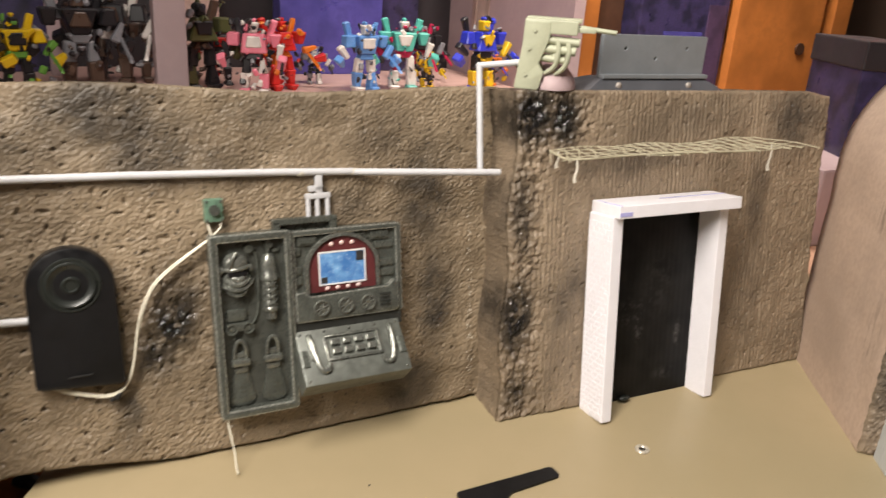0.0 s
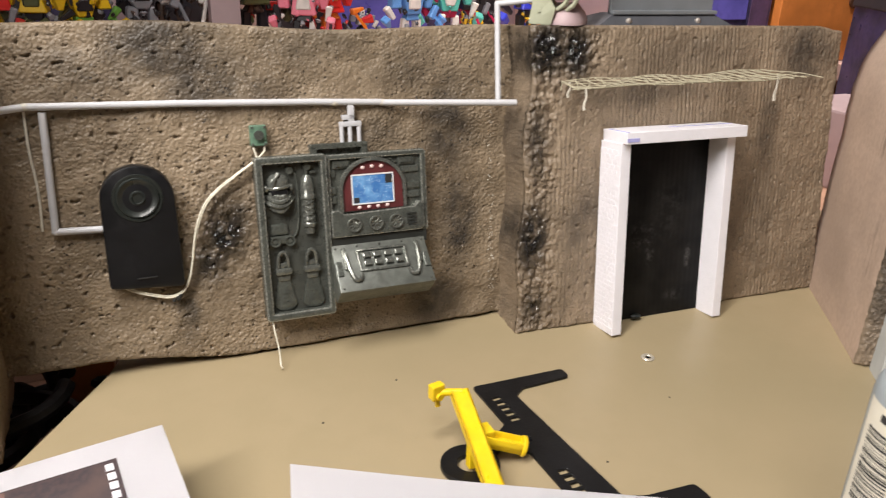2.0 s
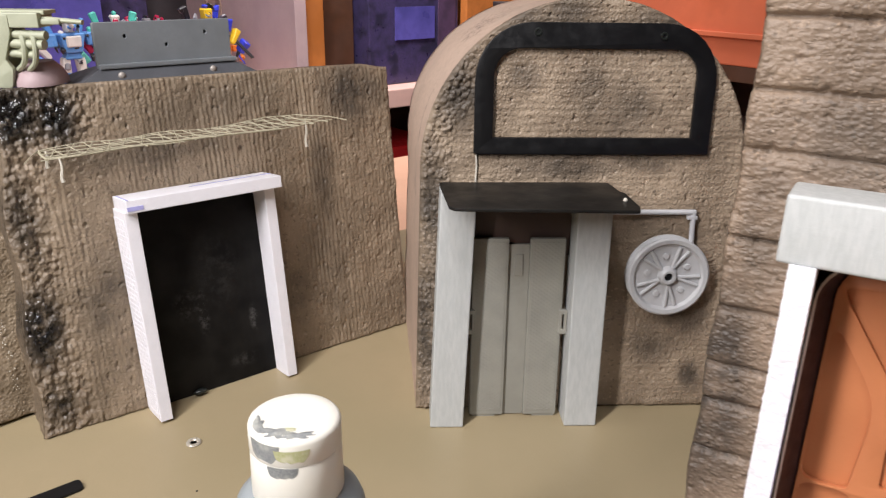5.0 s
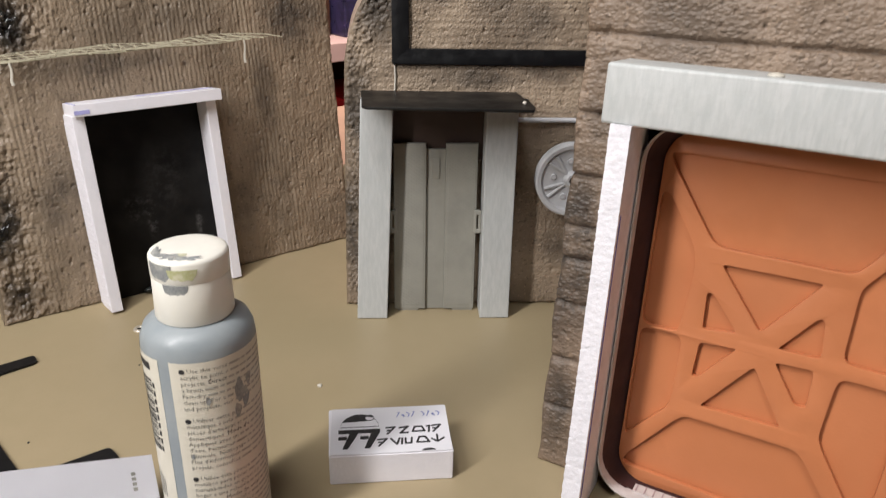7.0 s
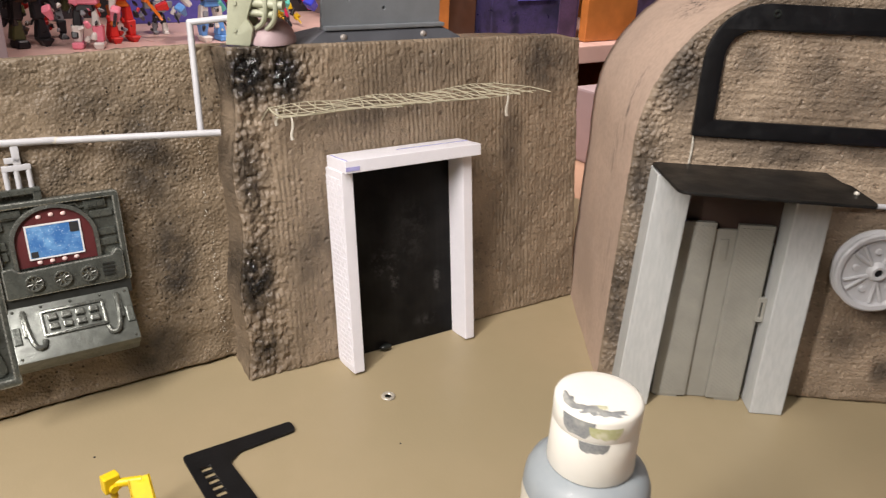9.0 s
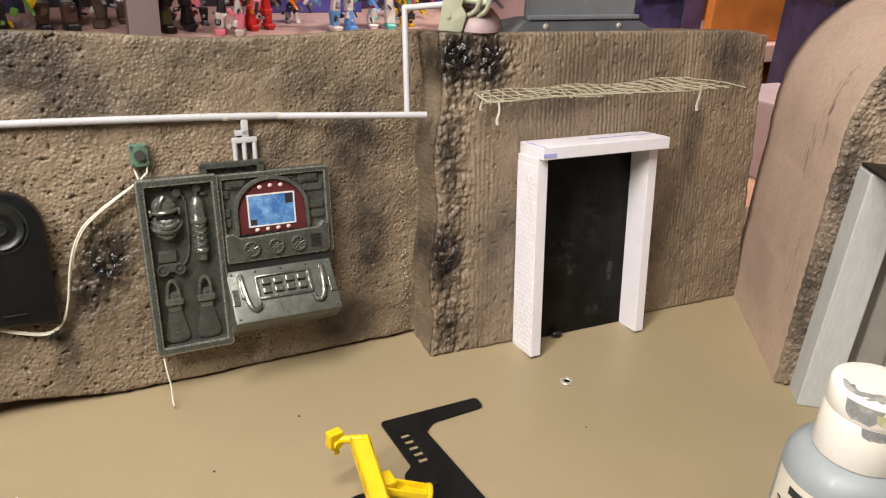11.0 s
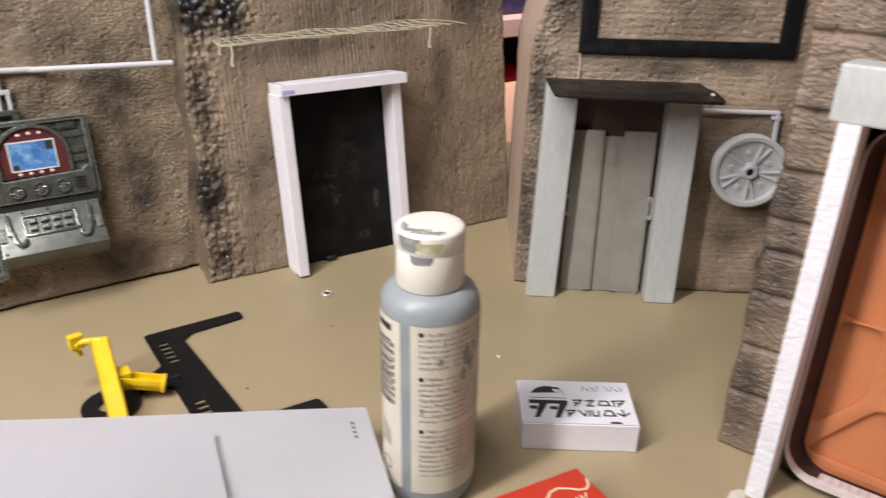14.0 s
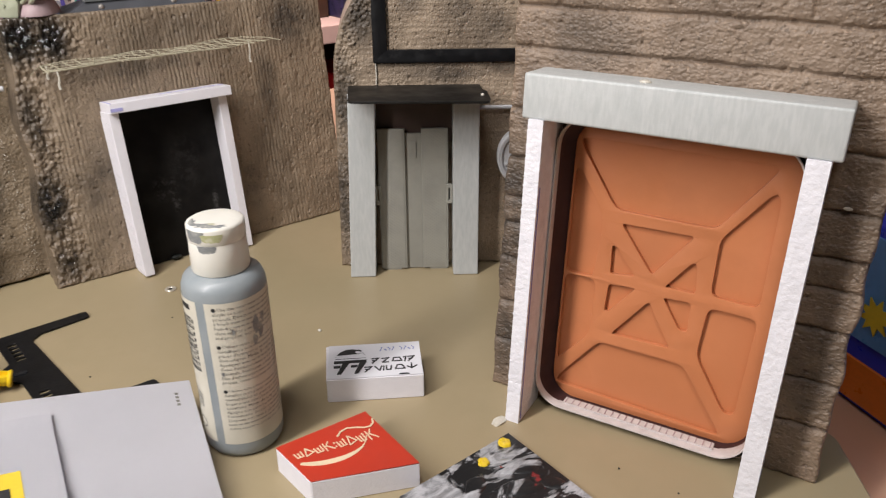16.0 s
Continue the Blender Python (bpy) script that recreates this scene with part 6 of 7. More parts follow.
    for k in range(9):
        on_cylinder(bm, 0.01860, 190.5, 193.5, 0.0472 + k * 0.0031, 0.0492 + k * 0.0031, 2)
    tagged(part("bar_code", bm, M["ink"], narrow), kind="stuff")
    bm = bmesh.new()
    for k in range(5):
        on_cylinder(bm, 0.01860, 168 + k * 4.0, 169.5 + k * 4.0, 0.0265, 0.0375 - 0.0008 * k, 2)
    ring = [(0.01861, 177 + 8.5 * math.cos(a), 0.0175 + 0.0028 * math.sin(a)) for a in (k * math.pi / 12 for k in range(24))]
    for (r, a, z), (_, b, w) in zip(ring, ring[1:] + ring[:1]):
        on_cylinder(bm, r, min(a, b) - 0.6, max(a, b) + 0.6, min(z, w) - 0.0002, max(z, w) + 0.0002, 2)
    tagged(part("small_print", bm, M["ink_soft"], narrow), kind="stuff")
    bm = bmesh.new()
    for a, z, da, dz in ((283, 0.0690, 6, 0.0060), (280, 0.0625, 5, 0.0035), (290, 0.0660, 5, 0.0050), (250, 0.0690, 3.0, 0.0022), (229, 0.0480, 2.0, 0.0014), (296, 0.0720, 5, 0.003)):
        pts = 9
        vs = [bm.verts.new((0.01866 * math.cos(radians(a + da * (0.6 + 0.5 * rng.random()) * math.cos(k * 2 * math.pi / pts))), 0.01866 * math.sin(radians(a + da * (0.6 + 0.5 * rng.random()) * math.cos(k * 2 * math.pi / pts))), z + dz * (0.5 + 0.5 * rng.random()) * math.sin(k * 2 * math.pi / pts))) for k in range(pts)]
        bm.faces.new(vs)
    part("paint_stain", bm, M["cap_stain"], wide, "dried gray paint stain")


def quad_thing(name, corners, z0, z1, mat, label, category, bevel=0.0004):
    """A low block on four ground corners; the thing's origin is its middle."""
    c = sum((Vector(p) for p in corners), Vector((0, 0))) / 4
    ax = (Vector(corners[1]) - Vector(corners[0])).normalized()
    turn = math.degrees(math.atan2(ax.y, ax.x))
    m = lies(c.x, c.y, 0, turn)
    inv = m.inverted()
    loc = [inv @ Vector((*p, 0)) for p in corners]
    t = thing(name, m, label, category)
    bm = bmesh.new()
    lo = [bm.verts.new((p.x, p.y, z0)) for p in loc]
    hi = [bm.verts.new((p.x, p.y, z1)) for p in loc]
    bm.faces.new(lo[::-1])
    bm.faces.new(hi)
    for k in range(4):
        bm.faces.new((lo[k], lo[(k + 1) % 4], hi[(k + 1) % 4], hi[k]))
    if bevel:
        bmesh.ops.bevel(bm, geom=list(bm.edges), offset=bevel, segments=2, affect="EDGES")
    return t, bm, loc


def strokes(lines, width, thick, z):
    """Drawn strokes lying flat: each a list of points."""
    bm = bmesh.new()
    for pts in lines:
        for a, b in zip(pts, pts[1:]):
            z += 0.000012
            a, b = Vector((*a, 0)), Vector((*b, 0))
            d = (b - a)
            if d.length < 1e-6:
                continue
            n = Vector((-d.y, d.x, 0)).normalized() * width / 2
            e = d.normalized() * width * 0.3
            v = [bm.verts.new(p + Vector((0, 0, z))) for p in (a - e - n, b + e - n, b + e + n, a - e + n)]
            w = [bm.verts.new(q.co + Vector((0, 0, thick))) for q in v]
            bm.faces.new(w)
            for k in range(4):
                bm.faces.new((v[k], v[(k + 1) % 4], w[(k + 1) % 4], w[k]))
    return bm


def sign_tile():
    t, bm, loc = quad_thing("sign_tile", [(0.2710, 0.0845), (0.3122, 0.0558), (0.3290, 0.0815), (0.2882, 0.1112)], 0.0, 0.0142, M["paper"], "white foam block sign with black printed emblem and glyphs", "sign")
    part("block", bm, M["white_foam"], t)
    x0, x1, y0, y1 = loc[0].x, loc[1].x, loc[0].y, loc[3].y
    w, h = x1 - x0, y1 - y0
    slab_part(t, "paper_face", (x0 + 0.0004, x1 - 0.0004, y0 + 0.0004, y1 - 0.0004, 0.0140, 0.0145), M["paper"], 0.0)
    P = lambda a, b: (x0 + a * w, y0 + b * h)
    dome = [P(0.245 + 0.160 * math.cos(radians(a)), 0.56 + 0.275 * math.sin(radians(a))) for a in range(0, 181, 12)]
    hole = [P(0.330 + 0.036 * math.cos(radians(a)), 0.755 + 0.062 * math.sin(radians(a))) for a in range(0, 360, 24)]
    part("emblem_dome", moved(flat(plate([dome, hole], 0.0003)), (0, 0, 0.0147)), M["ink"], t)
    part("emblem_bar", moved(flat(plate([[P(0.07, 0.43), P(0.41, 0.43), P(0.415, 0.50), P(0.07, 0.50)]], 0.0003)), (0, 0, 0.0147)), M["ink"], t)
    for c in (0.0, 0.178):
        part("emblem_tail", moved(flat(plate([[P(0.165 + c, 0.435), P(0.236 + c, 0.435), P(0.150 + c, 0.115), P(0.108 + c, 0.115)]], 0.0003)), (0, 0, 0.01475)), M["ink"], t)
        part("emblem_dash", moved(flat(plate([soft_poly([P(0.070 + c, 0.30), P(0.138 + c, 0.30), P(0.142 + c, 0.36), P(0.072 + c, 0.36)], 0.0004)], 0.0003)), (0, 0, 0.0147)), M["ink"], t)
    part("emblem_spot", moved(flat(plate([[P(0.80 + 0.055 * math.cos(radians(a)), 0.022 + 0.035 * math.sin(radians(a))) for a in range(0, 181, 20)]], 0.0003)), (0, 0, 0.0147)), M["ink"], t)

    def barbed(a, b):
        """A glyph like an F with a slanting stem."""
        return [[P(a, b + 0.13), P(a + 0.075, b + 0.14), P(a + 0.008, b)], [P(a + 0.008, b + 0.07), P(a + 0.052, b + 0.075)]]

    g = barbed(0.465, 0.39) + [[P(0.575, 0.51), P(0.650, 0.53), P(0.582, 0.40), P(0.645, 0.40)], [P(0.685, 0.42), P(0.705, 0.52), P(0.765, 0.52), P(0.785, 0.42), P(0.685, 0.42)], [P(0.805, 0.52), P(0.830, 0.53), P(0.818, 0.40)]] + barbed(0.848, 0.40)
    g += barbed(0.392, 0.15) + [[P(0.500, 0.29), P(0.548, 0.17), P(0.572, 0.29)], [P(0.594, 0.29), P(0.588, 0.17)], [P(0.620, 0.29), P(0.620, 0.18), P(0.665, 0.18), P(0.672, 0.29)],
          [P(0.712, 0.19), P(0.735, 0.30), P(0.782, 0.30), P(0.812, 0.19), P(0.712, 0.19)], [P(0.882, 0.33), P(0.882, 0.19)], [P(0.836, 0.25), P(0.882, 0.19), P(0.938, 0.26)]]
    for line in g:
        part("glyph_stroke", strokes([line], 0.00080, 0.0002, 0.0145), M["ink"], t)
    small = [[P(0.56 + 0.043 * k + dx, 0.80 + 0.05 * ((k * 7) % 3 - 1) * s), P(0.585 + 0.043 * k, 0.80 - 0.05 * ((k * 5) % 3 - 1))] for k in range(9) if k != 4 for dx, s in ((0, 1), (0.012, -1))]
    tagged(part("pen_notes", strokes(small, 0.00035, 0.00015, 0.0145), M["ink_blue"], t, "small blue pen marks"), kind="stuff")


def red_tile():
    t, bm, loc = quad_thing("sign_tile", [(0.2265, 0.0275), (0.2690, 0.0060), (0.2720, 0.0515), (0.2260, 0.0565)], 0.0, 0.0130, M["red_print"], "flat red printed sign block with cream swirl and glyphs", "sign")
    part("block", bm, M["white_foam"], t)
    c = [Vector((p.x, p.y)) for p in loc]
    mid = sum(c, Vector((0, 0))) / 4
    part("red_face", moved(flat(plate([[tuple(mid + (p - mid) * 0.995) for p in c]], 0.0004)), (0, 0, 0.0133)), M["red_print"], t, "red printed paper face")

    def Q(a, b):
        return tuple((c[0] * (1 - a) + c[1] * a) * (1 - b) + (c[3] * (1 - a) + c[2] * a) * b)

    spine = [Vector(Q(*p)) for p in ((0.06, 0.45), (0.16, 0.37), (0.30, 0.335), (0.44, 0.345), (0.56, 0.385), (0.66, 0.44), (0.74, 0.52), (0.80, 0.62))]
    for _ in range(2):
        spine = [spine[0]] + [q for p, r in zip(spine, spine[1:]) for q in (p.lerp(r, 0.25), p.lerp(r, 0.75))] + [spine[-1]]
    lower, upper = [], []
    for k, p in enumerate(spine):
        d = (spine[min(k + 1, len(spine) - 1)] - spine[max(k - 1, 0)]).normalized()
        f = k / (len(spine) - 1)
        half = 0.00022 + 0.00150 * math.sin(math.pi * min(1.0, f * 1.10 + 0.10)) ** 1.3 * (1 - 0.45 * f)
        lower.append(tuple(p - half * Vector((-d.y, d.x))))
        upper.append(tuple(p + half * Vector((-d.y, d.x))))
    part("cream_swirl", moved(flat(plate([lower + upper[::-1]], 0.0003)), (0, 0, 0.0136)), M["cream_print"], t, "cream ribbon swirl")

    def comb(a, b):
        return [[Q(a, b + 0.12), Q(a + 0.004, b + 0.01), Q(a + 0.032, b + 0.015), Q(a + 0.034, b + 0.11)], [Q(a + 0.032, b + 0.015), Q(a + 0.064, b + 0.02), Q(a + 0.070, b + 0.14)]]

    def sail(a, b):
        return [[Q(a, b), Q(a + 0.040, b + 0.17), Q(a + 0.088, b + 0.05), Q(a, b)]]

    def fork(a, b):
        return [[Q(a, b), Q(a + 0.008, b + 0.16)], [Q(a + 0.006, b + 0.08), Q(a + 0.066, b + 0.17)], [Q(a + 0.028, b + 0.10), Q(a + 0.078, b + 0.01)]]

    g = []
    for make, a in ((comb, 0.08), (sail, 0.165), (comb, 0.275), (fork, 0.37), (comb, 0.505), (sail, 0.595), (comb, 0.705), (fork, 0.81)):
        g += make(a, 0.575 - 0.06 * a)
    g += [[Q(0.470, 0.58), Q(0.474, 0.60)], [Q(0.474, 0.65), Q(0.478, 0.67)]]
    for line in g:
        part("glyph_stroke", strokes([line], 0.00062, 0.0002, 0.0136), M["cream_print"], t)
    g = [[Q(*p) for p in ((0.56, 0.76), (0.62, 0.82), (0.70, 0.84), (0.78, 0.80), (0.85, 0.75), (0.91, 0.74), (0.96, 0.78), (0.985, 0.84))]]
    part("thin_swirl", strokes(g, 0.0009, 0.0002, 0.0136), M["cream_print"], t)


def palette():
    # a square card turned on the board, one corner towards the bottle
    a, b, d = Vector((0.3221, 0.0038)), Vector((0.3190, -0.0520)), Vector((0.2560, 0.0048))
    e = b + d - a
    t, bm, loc = quad_thing("paint_palette", [tuple(e), tuple(b), tuple(a), tuple(d)], 0.0, 0.0030, M["palette"], "black card palette smeared with gray, yellow and red paint", "palette", 0.0002)
    part("card", bm, M["palette"], t)
    x0, x1 = min(p.x for p in loc), max(p.x for p in loc)
    y0, y1 = min(p.y for p in loc), max(p.y for p in loc)
    rng = random.Random(21)

    def dab(name, u, v, r, mat, lift, stretch=1.0, turn=0.0):
        bm = bmesh.new()
        x, y = x0 + u * (x1 - x0), y0 + v * (y1 - y0)
        rings = []
        for k, (q, h) in enumerate(((1.0, 0.0), (0.86, 0.7), (0.5, 1.0), (0.15, 0.85))):
            ring = []
            for j in range(18):
                an = j * 2 * math.pi / 18
                rr = r * q * (1 + 0.28 * noise.noise(Vector((math.cos(an) * 1.7 + u * 9, math.sin(an) * 1.7 + v * 9, k * 0.2))))
                p = Matrix.Rotation(turn, 2) @ Vector((rr * stretch * math.cos(an), rr * math.sin(an)))
                ring.append(bm.verts.new((x + p.x, y + p.y, 0.0030 + lift * h * (1 + 0.5 * noise.noise(Vector((p.x * 500, p.y * 500, 1)))))))
            rings.append(ring)
        for p, q in zip(rings, rings[1:]):
            for j in range(18):
                bm.faces.new((p[j], p[(j + 1) % 18], q[(j + 1) % 18], q[j]))
        bm.faces.new(rings[-1])
        part(name, bm, mat, t, smooth=True)

    dab("yellow_dab", 0.90, 0.92, 0.0032, M["yellow_paint"], 0.0016)
    dab("yellow_dab", 0.66, 0.86, 0.0028, M["yellow_paint"], 0.0012)
    dab("red_dab", 0.72, 0.72, 0.0018, M["red_paint"], 0.0008)
    for u, v, r, s, tu in ((0.80, 0.66, 0.0058, 2.2, -0.6), (0.68, 0.46, 0.0050, 2.4, -0.4), (0.46, 0.70, 0.0042, 2.0, 0.5), (0.86, 0.36, 0.0040, 2.2, -1.0), (0.50, 0.30, 0.0050, 2.0, 0.2)):
        dab("gray_smear", u, v, r, M["palette"], 0.0008, s, tu)


def black_tool():
    t = thing("flat_template", lies(0.0, 0.0), "flat black plastic strip with crossbar arms, slots and a ring", "template")
    a = Vector((0.1535, 0.2635))
    e = Vector((0.1575, 0.1240))
    d = (e - a).normalized()
    n = Vector((-d.y, d.x))
    W = 0.0195

    def S(s, q):
        p = a + d * s + n * q
        return (p.x, p.y)

    out = [S(0.0, 0.0), S(0.0020, 0.0524), S(0.0095, 0.0520), S(0.0100, 0.0235), S(0.0150, W * 0.86), S(0.096, W * 1.05), S(0.1000, 0.030), S(0.1020, 0.0540), S(0.1120, 0.0545), S(0.1130, 0.030), S(0.118, W * 1.05), S(0.140, W * 1.05), S(0.140, 0.0), S(0.056, 0.0), S(0.051, -0.006), S(0.038, -0.006), S(0.034, 0.0)]
    holes = []
    for s0 in (0.0120, 0.0720):
        for k in range(5):
            s = s0 + k * 0.0046
            holes.append([S(s, 0.0038), S(s + 0.0034, 0.0038), S(s + 0.0034, 0.0090), S(s, 0.0090)])
    part("strip", moved(flat(plate([soft_poly(out, 0.0022)] + holes, 0.0014, 0.0002)), (0, 0, 0.0009)), M["black_plastic"], t)
    ring_c = Vector((0.1262, 0.2085))
    ro = [(ring_c.x + 0.0128 * math.cos(k * math.pi / 18), ring_c.y + 0.0128 * math.sin(k * math.pi / 18)) for k in range(36)]
    ri = [(ring_c.x + 0.0060 * math.cos(k * math.pi / 18), ring_c.y + 0.0060 * math.sin(k * math.pi / 18)) for k in range(36)]
    part("ring", moved(flat(plate([ro, ri], 0.0024, 0.0003)), (0, 0, 0.0013)), M["black_plastic"], t)
    bm = bmesh.new()
    tube(bm, [(0.1370, 0.2120, 0.0013), (0.1480, 0.2160, 0.0013), (0.1600, 0.2150, 0.0013)], 0.0016, 8, 1)
    part("ring_arm", bm, M["black_plastic"], t, smooth=True)


def yellow_arm():
    t = thing("yellow_bracket", lies(0, 0), "bright yellow plastic toy bracket resting on the black template", "toy bracket")
    a, b = Vector((0.1286, 0.2280, 0.0272)), Vector((0.1262, 0.1850, 0.0070))
    bm = bmesh.new()
    d = (b - a)
    m = Matrix.Translation(a) @ d.to_track_quat("X", "Z").to_matrix().to_4x4()
    box(bm, 0, d.length, -0.0042, 0.0042, -0.0006, 0.0006, 0.0003)
    box(bm, 0, d.length, -0.0042, -0.0030, -0.0030, 0.0006, 0.0003)
    box(bm, 0, d.length, 0.0030, 0.0042, -0.0030, 0.0006, 0.0003)
    bmesh.ops.transform(bm, matrix=m, verts=bm.verts)
    part("beam", bm, M["yellow"], t)
    bm = bmesh.new()
    cyl(bm, (0.1295, 0.2272, 0.0262), (0.1200, 0.2305, 0.0262), 0.0018, 10)
    part("upper_strut", bm, M["yellow"], t, smooth=True)
    bm = bmesh.new()
    box(bm, -0.0032, 0.0032, -0.0022, 0.0022, -0.0030, 0.0042, 0.0007)
    cyl(bm, (0, -0.0035, -0.001), (0, 0.0035, -0.001), 0.0017, 10)
    cyl(bm, (0.0, 0.0, -0.003), (0.001, 0.0, -0.0072), 0.0014, 8)
    bmesh.ops.transform(bm, matrix=pose(0.1189, 0.2310, 0.0262, 0, 0, 12), verts=bm.verts)
    part("clip", bm, M["yellow"], t)
    bm = bmesh.new()
    cyl(bm, (0.1285, 0.1850, 0.0052), (0.1205, 0.1890, 0.0022), 0.0018, 10)
    bmesh.ops.create_icosphere(bm, subdivisions=2, radius=0.0024, matrix=Matrix.Translation((0.1198, 0.1893, 0.0024)))
    part("lower_strut", bm, M["yellow"], t, smooth=True)
    bm = bmesh.new()
    grip = Matrix.Translation((0.1325, 0.2115, 0.0118)) @ Vector((0.0180, -0.0063, -0.0050)).to_track_quat("X", "Z").to_matrix().to_4x4()
    made = box(bm, 0.0, 0.0190, -0.0036, 0.0036, -0.0024, 0.0006, 0.0004)
    made += box(bm, 0.0, 0.0190, -0.0036, -0.0024, -0.0024, 0.0030, 0.0004)
    made += box(bm, 0.0, 0.0190, 0.0024, 0.0036, -0.0024, 0.0030, 0.0004)
    bmesh.ops.transform(bm, matrix=grip, verts=list(set(made)))
    turned(bm, [(0.0, 0.0), (0.0042, 0.0), (0.0047, 0.0005), (0.0047, 0.0016), (0.0042, 0.0021), (0.0, 0.0021)], grip @ Matrix.Translation((0.0182, 0, 0.0002)) @ pose(0, 0, 0, 0, 90, 0), 24)
    part("handle", bm, M["yellow"], t, smooth=True)
    bm = bmesh.new()
    box(bm, 0.1305, 0.1375, 0.2085, 0.2165, 0.0070, 0.0160, 0.0007)
    box(bm, 0.1235, 0.1290, 0.2040, 0.2080, 0.0026, 0.0140, 0.0006)
    part("block", bm, M["yellow"], t)


def sheet(name, corners, z, sag, mat, label, nx=24, ny=18):
    """A sheet of paper on four ground corners, gently buckled; corners run round it."""
    c = [Vector((*p[:2], p[2] if len(p) > 2 else 0.0)) for p in corners]
    bm = bmesh.new()
    grid = []
    for i in range(nx + 1):
        row = []
        for j in range(ny + 1):
            a, b = i / nx, j / ny
            p = (c[0] * (1 - a) + c[1] * a) * (1 - b) + (c[3] * (1 - a) + c[2] * a) * b
            p.z += z + sag * (0.5 + 0.5 * math.sin(a * 5.0 + 1.2 * b + z * 900)) * (0.3 + 0.7 * b)
            row.append(bm.verts.new(p))
        grid.append(row)
    for i in range(nx):
        for j in range(ny):
            bm.faces.new((grid[i][j], grid[i + 1][j], grid[i + 1][j + 1], grid[i][j + 1]))
    bmesh.ops.solidify(bm, geom=list(bm.faces), thickness=-0.00018)
    ob = single(name, bm, mat, Matrix(), label, "paper", "papers on the board", smooth=True)
    return ob, lambda a, b, lift: (c[0] * (1 - a) + c[1] * a) * (1 - b) + (c[3] * (1 - a) + c[2] * a) * b + Vector((0, 0, z + sag * (0.5 + 0.5 * math.sin(a * 5.0 + 1.2 * b + z * 900)) * (0.3 + 0.7 * b) + lift))


def print_patch(parent, fn, name, a0, a1, b0, b1, mat, lift=0.0003, label=""):
    bm = bmesh.new()
    n = 8
    rows = [[bm.verts.new(fn(a0 + (a1 - a0) * i / n, b0 + (b1 - b0) * j / n, lift)) for j in range(n + 1)] for i in range(n + 1)]
    for i in range(n):
        for j in range(n):
            bm.faces.new((rows[i][j], rows[i + 1][j], rows[i + 1][j + 1], rows[i][j + 1]))
    return part(name, bm, mat, parent, label)


def papers():
    # large printed sheet, plain side out
    ob, fn = sheet("printed_sheet", [(0.0150, 0.0500), (0.1830, 0.0000), (0.2155, 0.1230, 0.0165), (0.0475, 0.2036, 0.0250)], 0.0020, 0.0012, M["paper"], "blank-looking white printer sheet with tiny margin print on the board")
    for k in range(9):
        print_patch(ob, fn, "margin_print", 0.050, 0.060, 0.62 + 0.030 * k, 0.62 + 0.030 * k + 0.020, M["ink_soft"])
    for k in range(4):
        print_patch(ob, fn, "margin_print", 0.955, 0.963, 0.86 + 0.020 * k, 0.86 + 0.020 * k + 0.013, M["ink_soft"])
    # a second sheet over it
    ob, fn = sheet("printed_sheet", [(-0.0100, 0.0250), (0.1270, -0.0200), (0.1545, 0.1370, 0.0180), (0.0120, 0.1815, 0.0240)], 0.0040, 0.0012, M["paper"], "white printer sheet with yellow and black print over another")
    print_patch(ob, fn, "yellow_print", 0.45, 0.897, 0.25, 0.785, M["yellow_print"])
    print_patch(ob, fn, "black_print", 0.50, 0.865, 0.29, 0.725, M["ink"], 0.0006)
    # the sheet with the dark photo
    ob, fn = sheet("printed_sheet", [(-0.140, 0.045), (0.0330, 0.050), (0.0052, 0.2365, 0.0310), (-0.1500, 0.2420, 0.0100)], 0.0020, 0.0008, M["paper"], "white sheet with a dark printed photo, near the board's edge")
    print_patch(ob, fn, "photo", 0.10, 0.880, 0.05, 0.945, M["print_dark"], 0.0003, "dark brown printed photo")
    print_patch(ob, fn, "photo_band", 0.30, 0.64, 0.05, 0.940, M["print_wood"], 0.0005, "brown timber band in the photo")
    for k in range(12):
        print_patch(ob, fn, "title_print", 0.852, 0.870, 0.915 - 0.024 * k, 0.915 - 0.024 * k + 0.018, M["paper"], 0.0006)


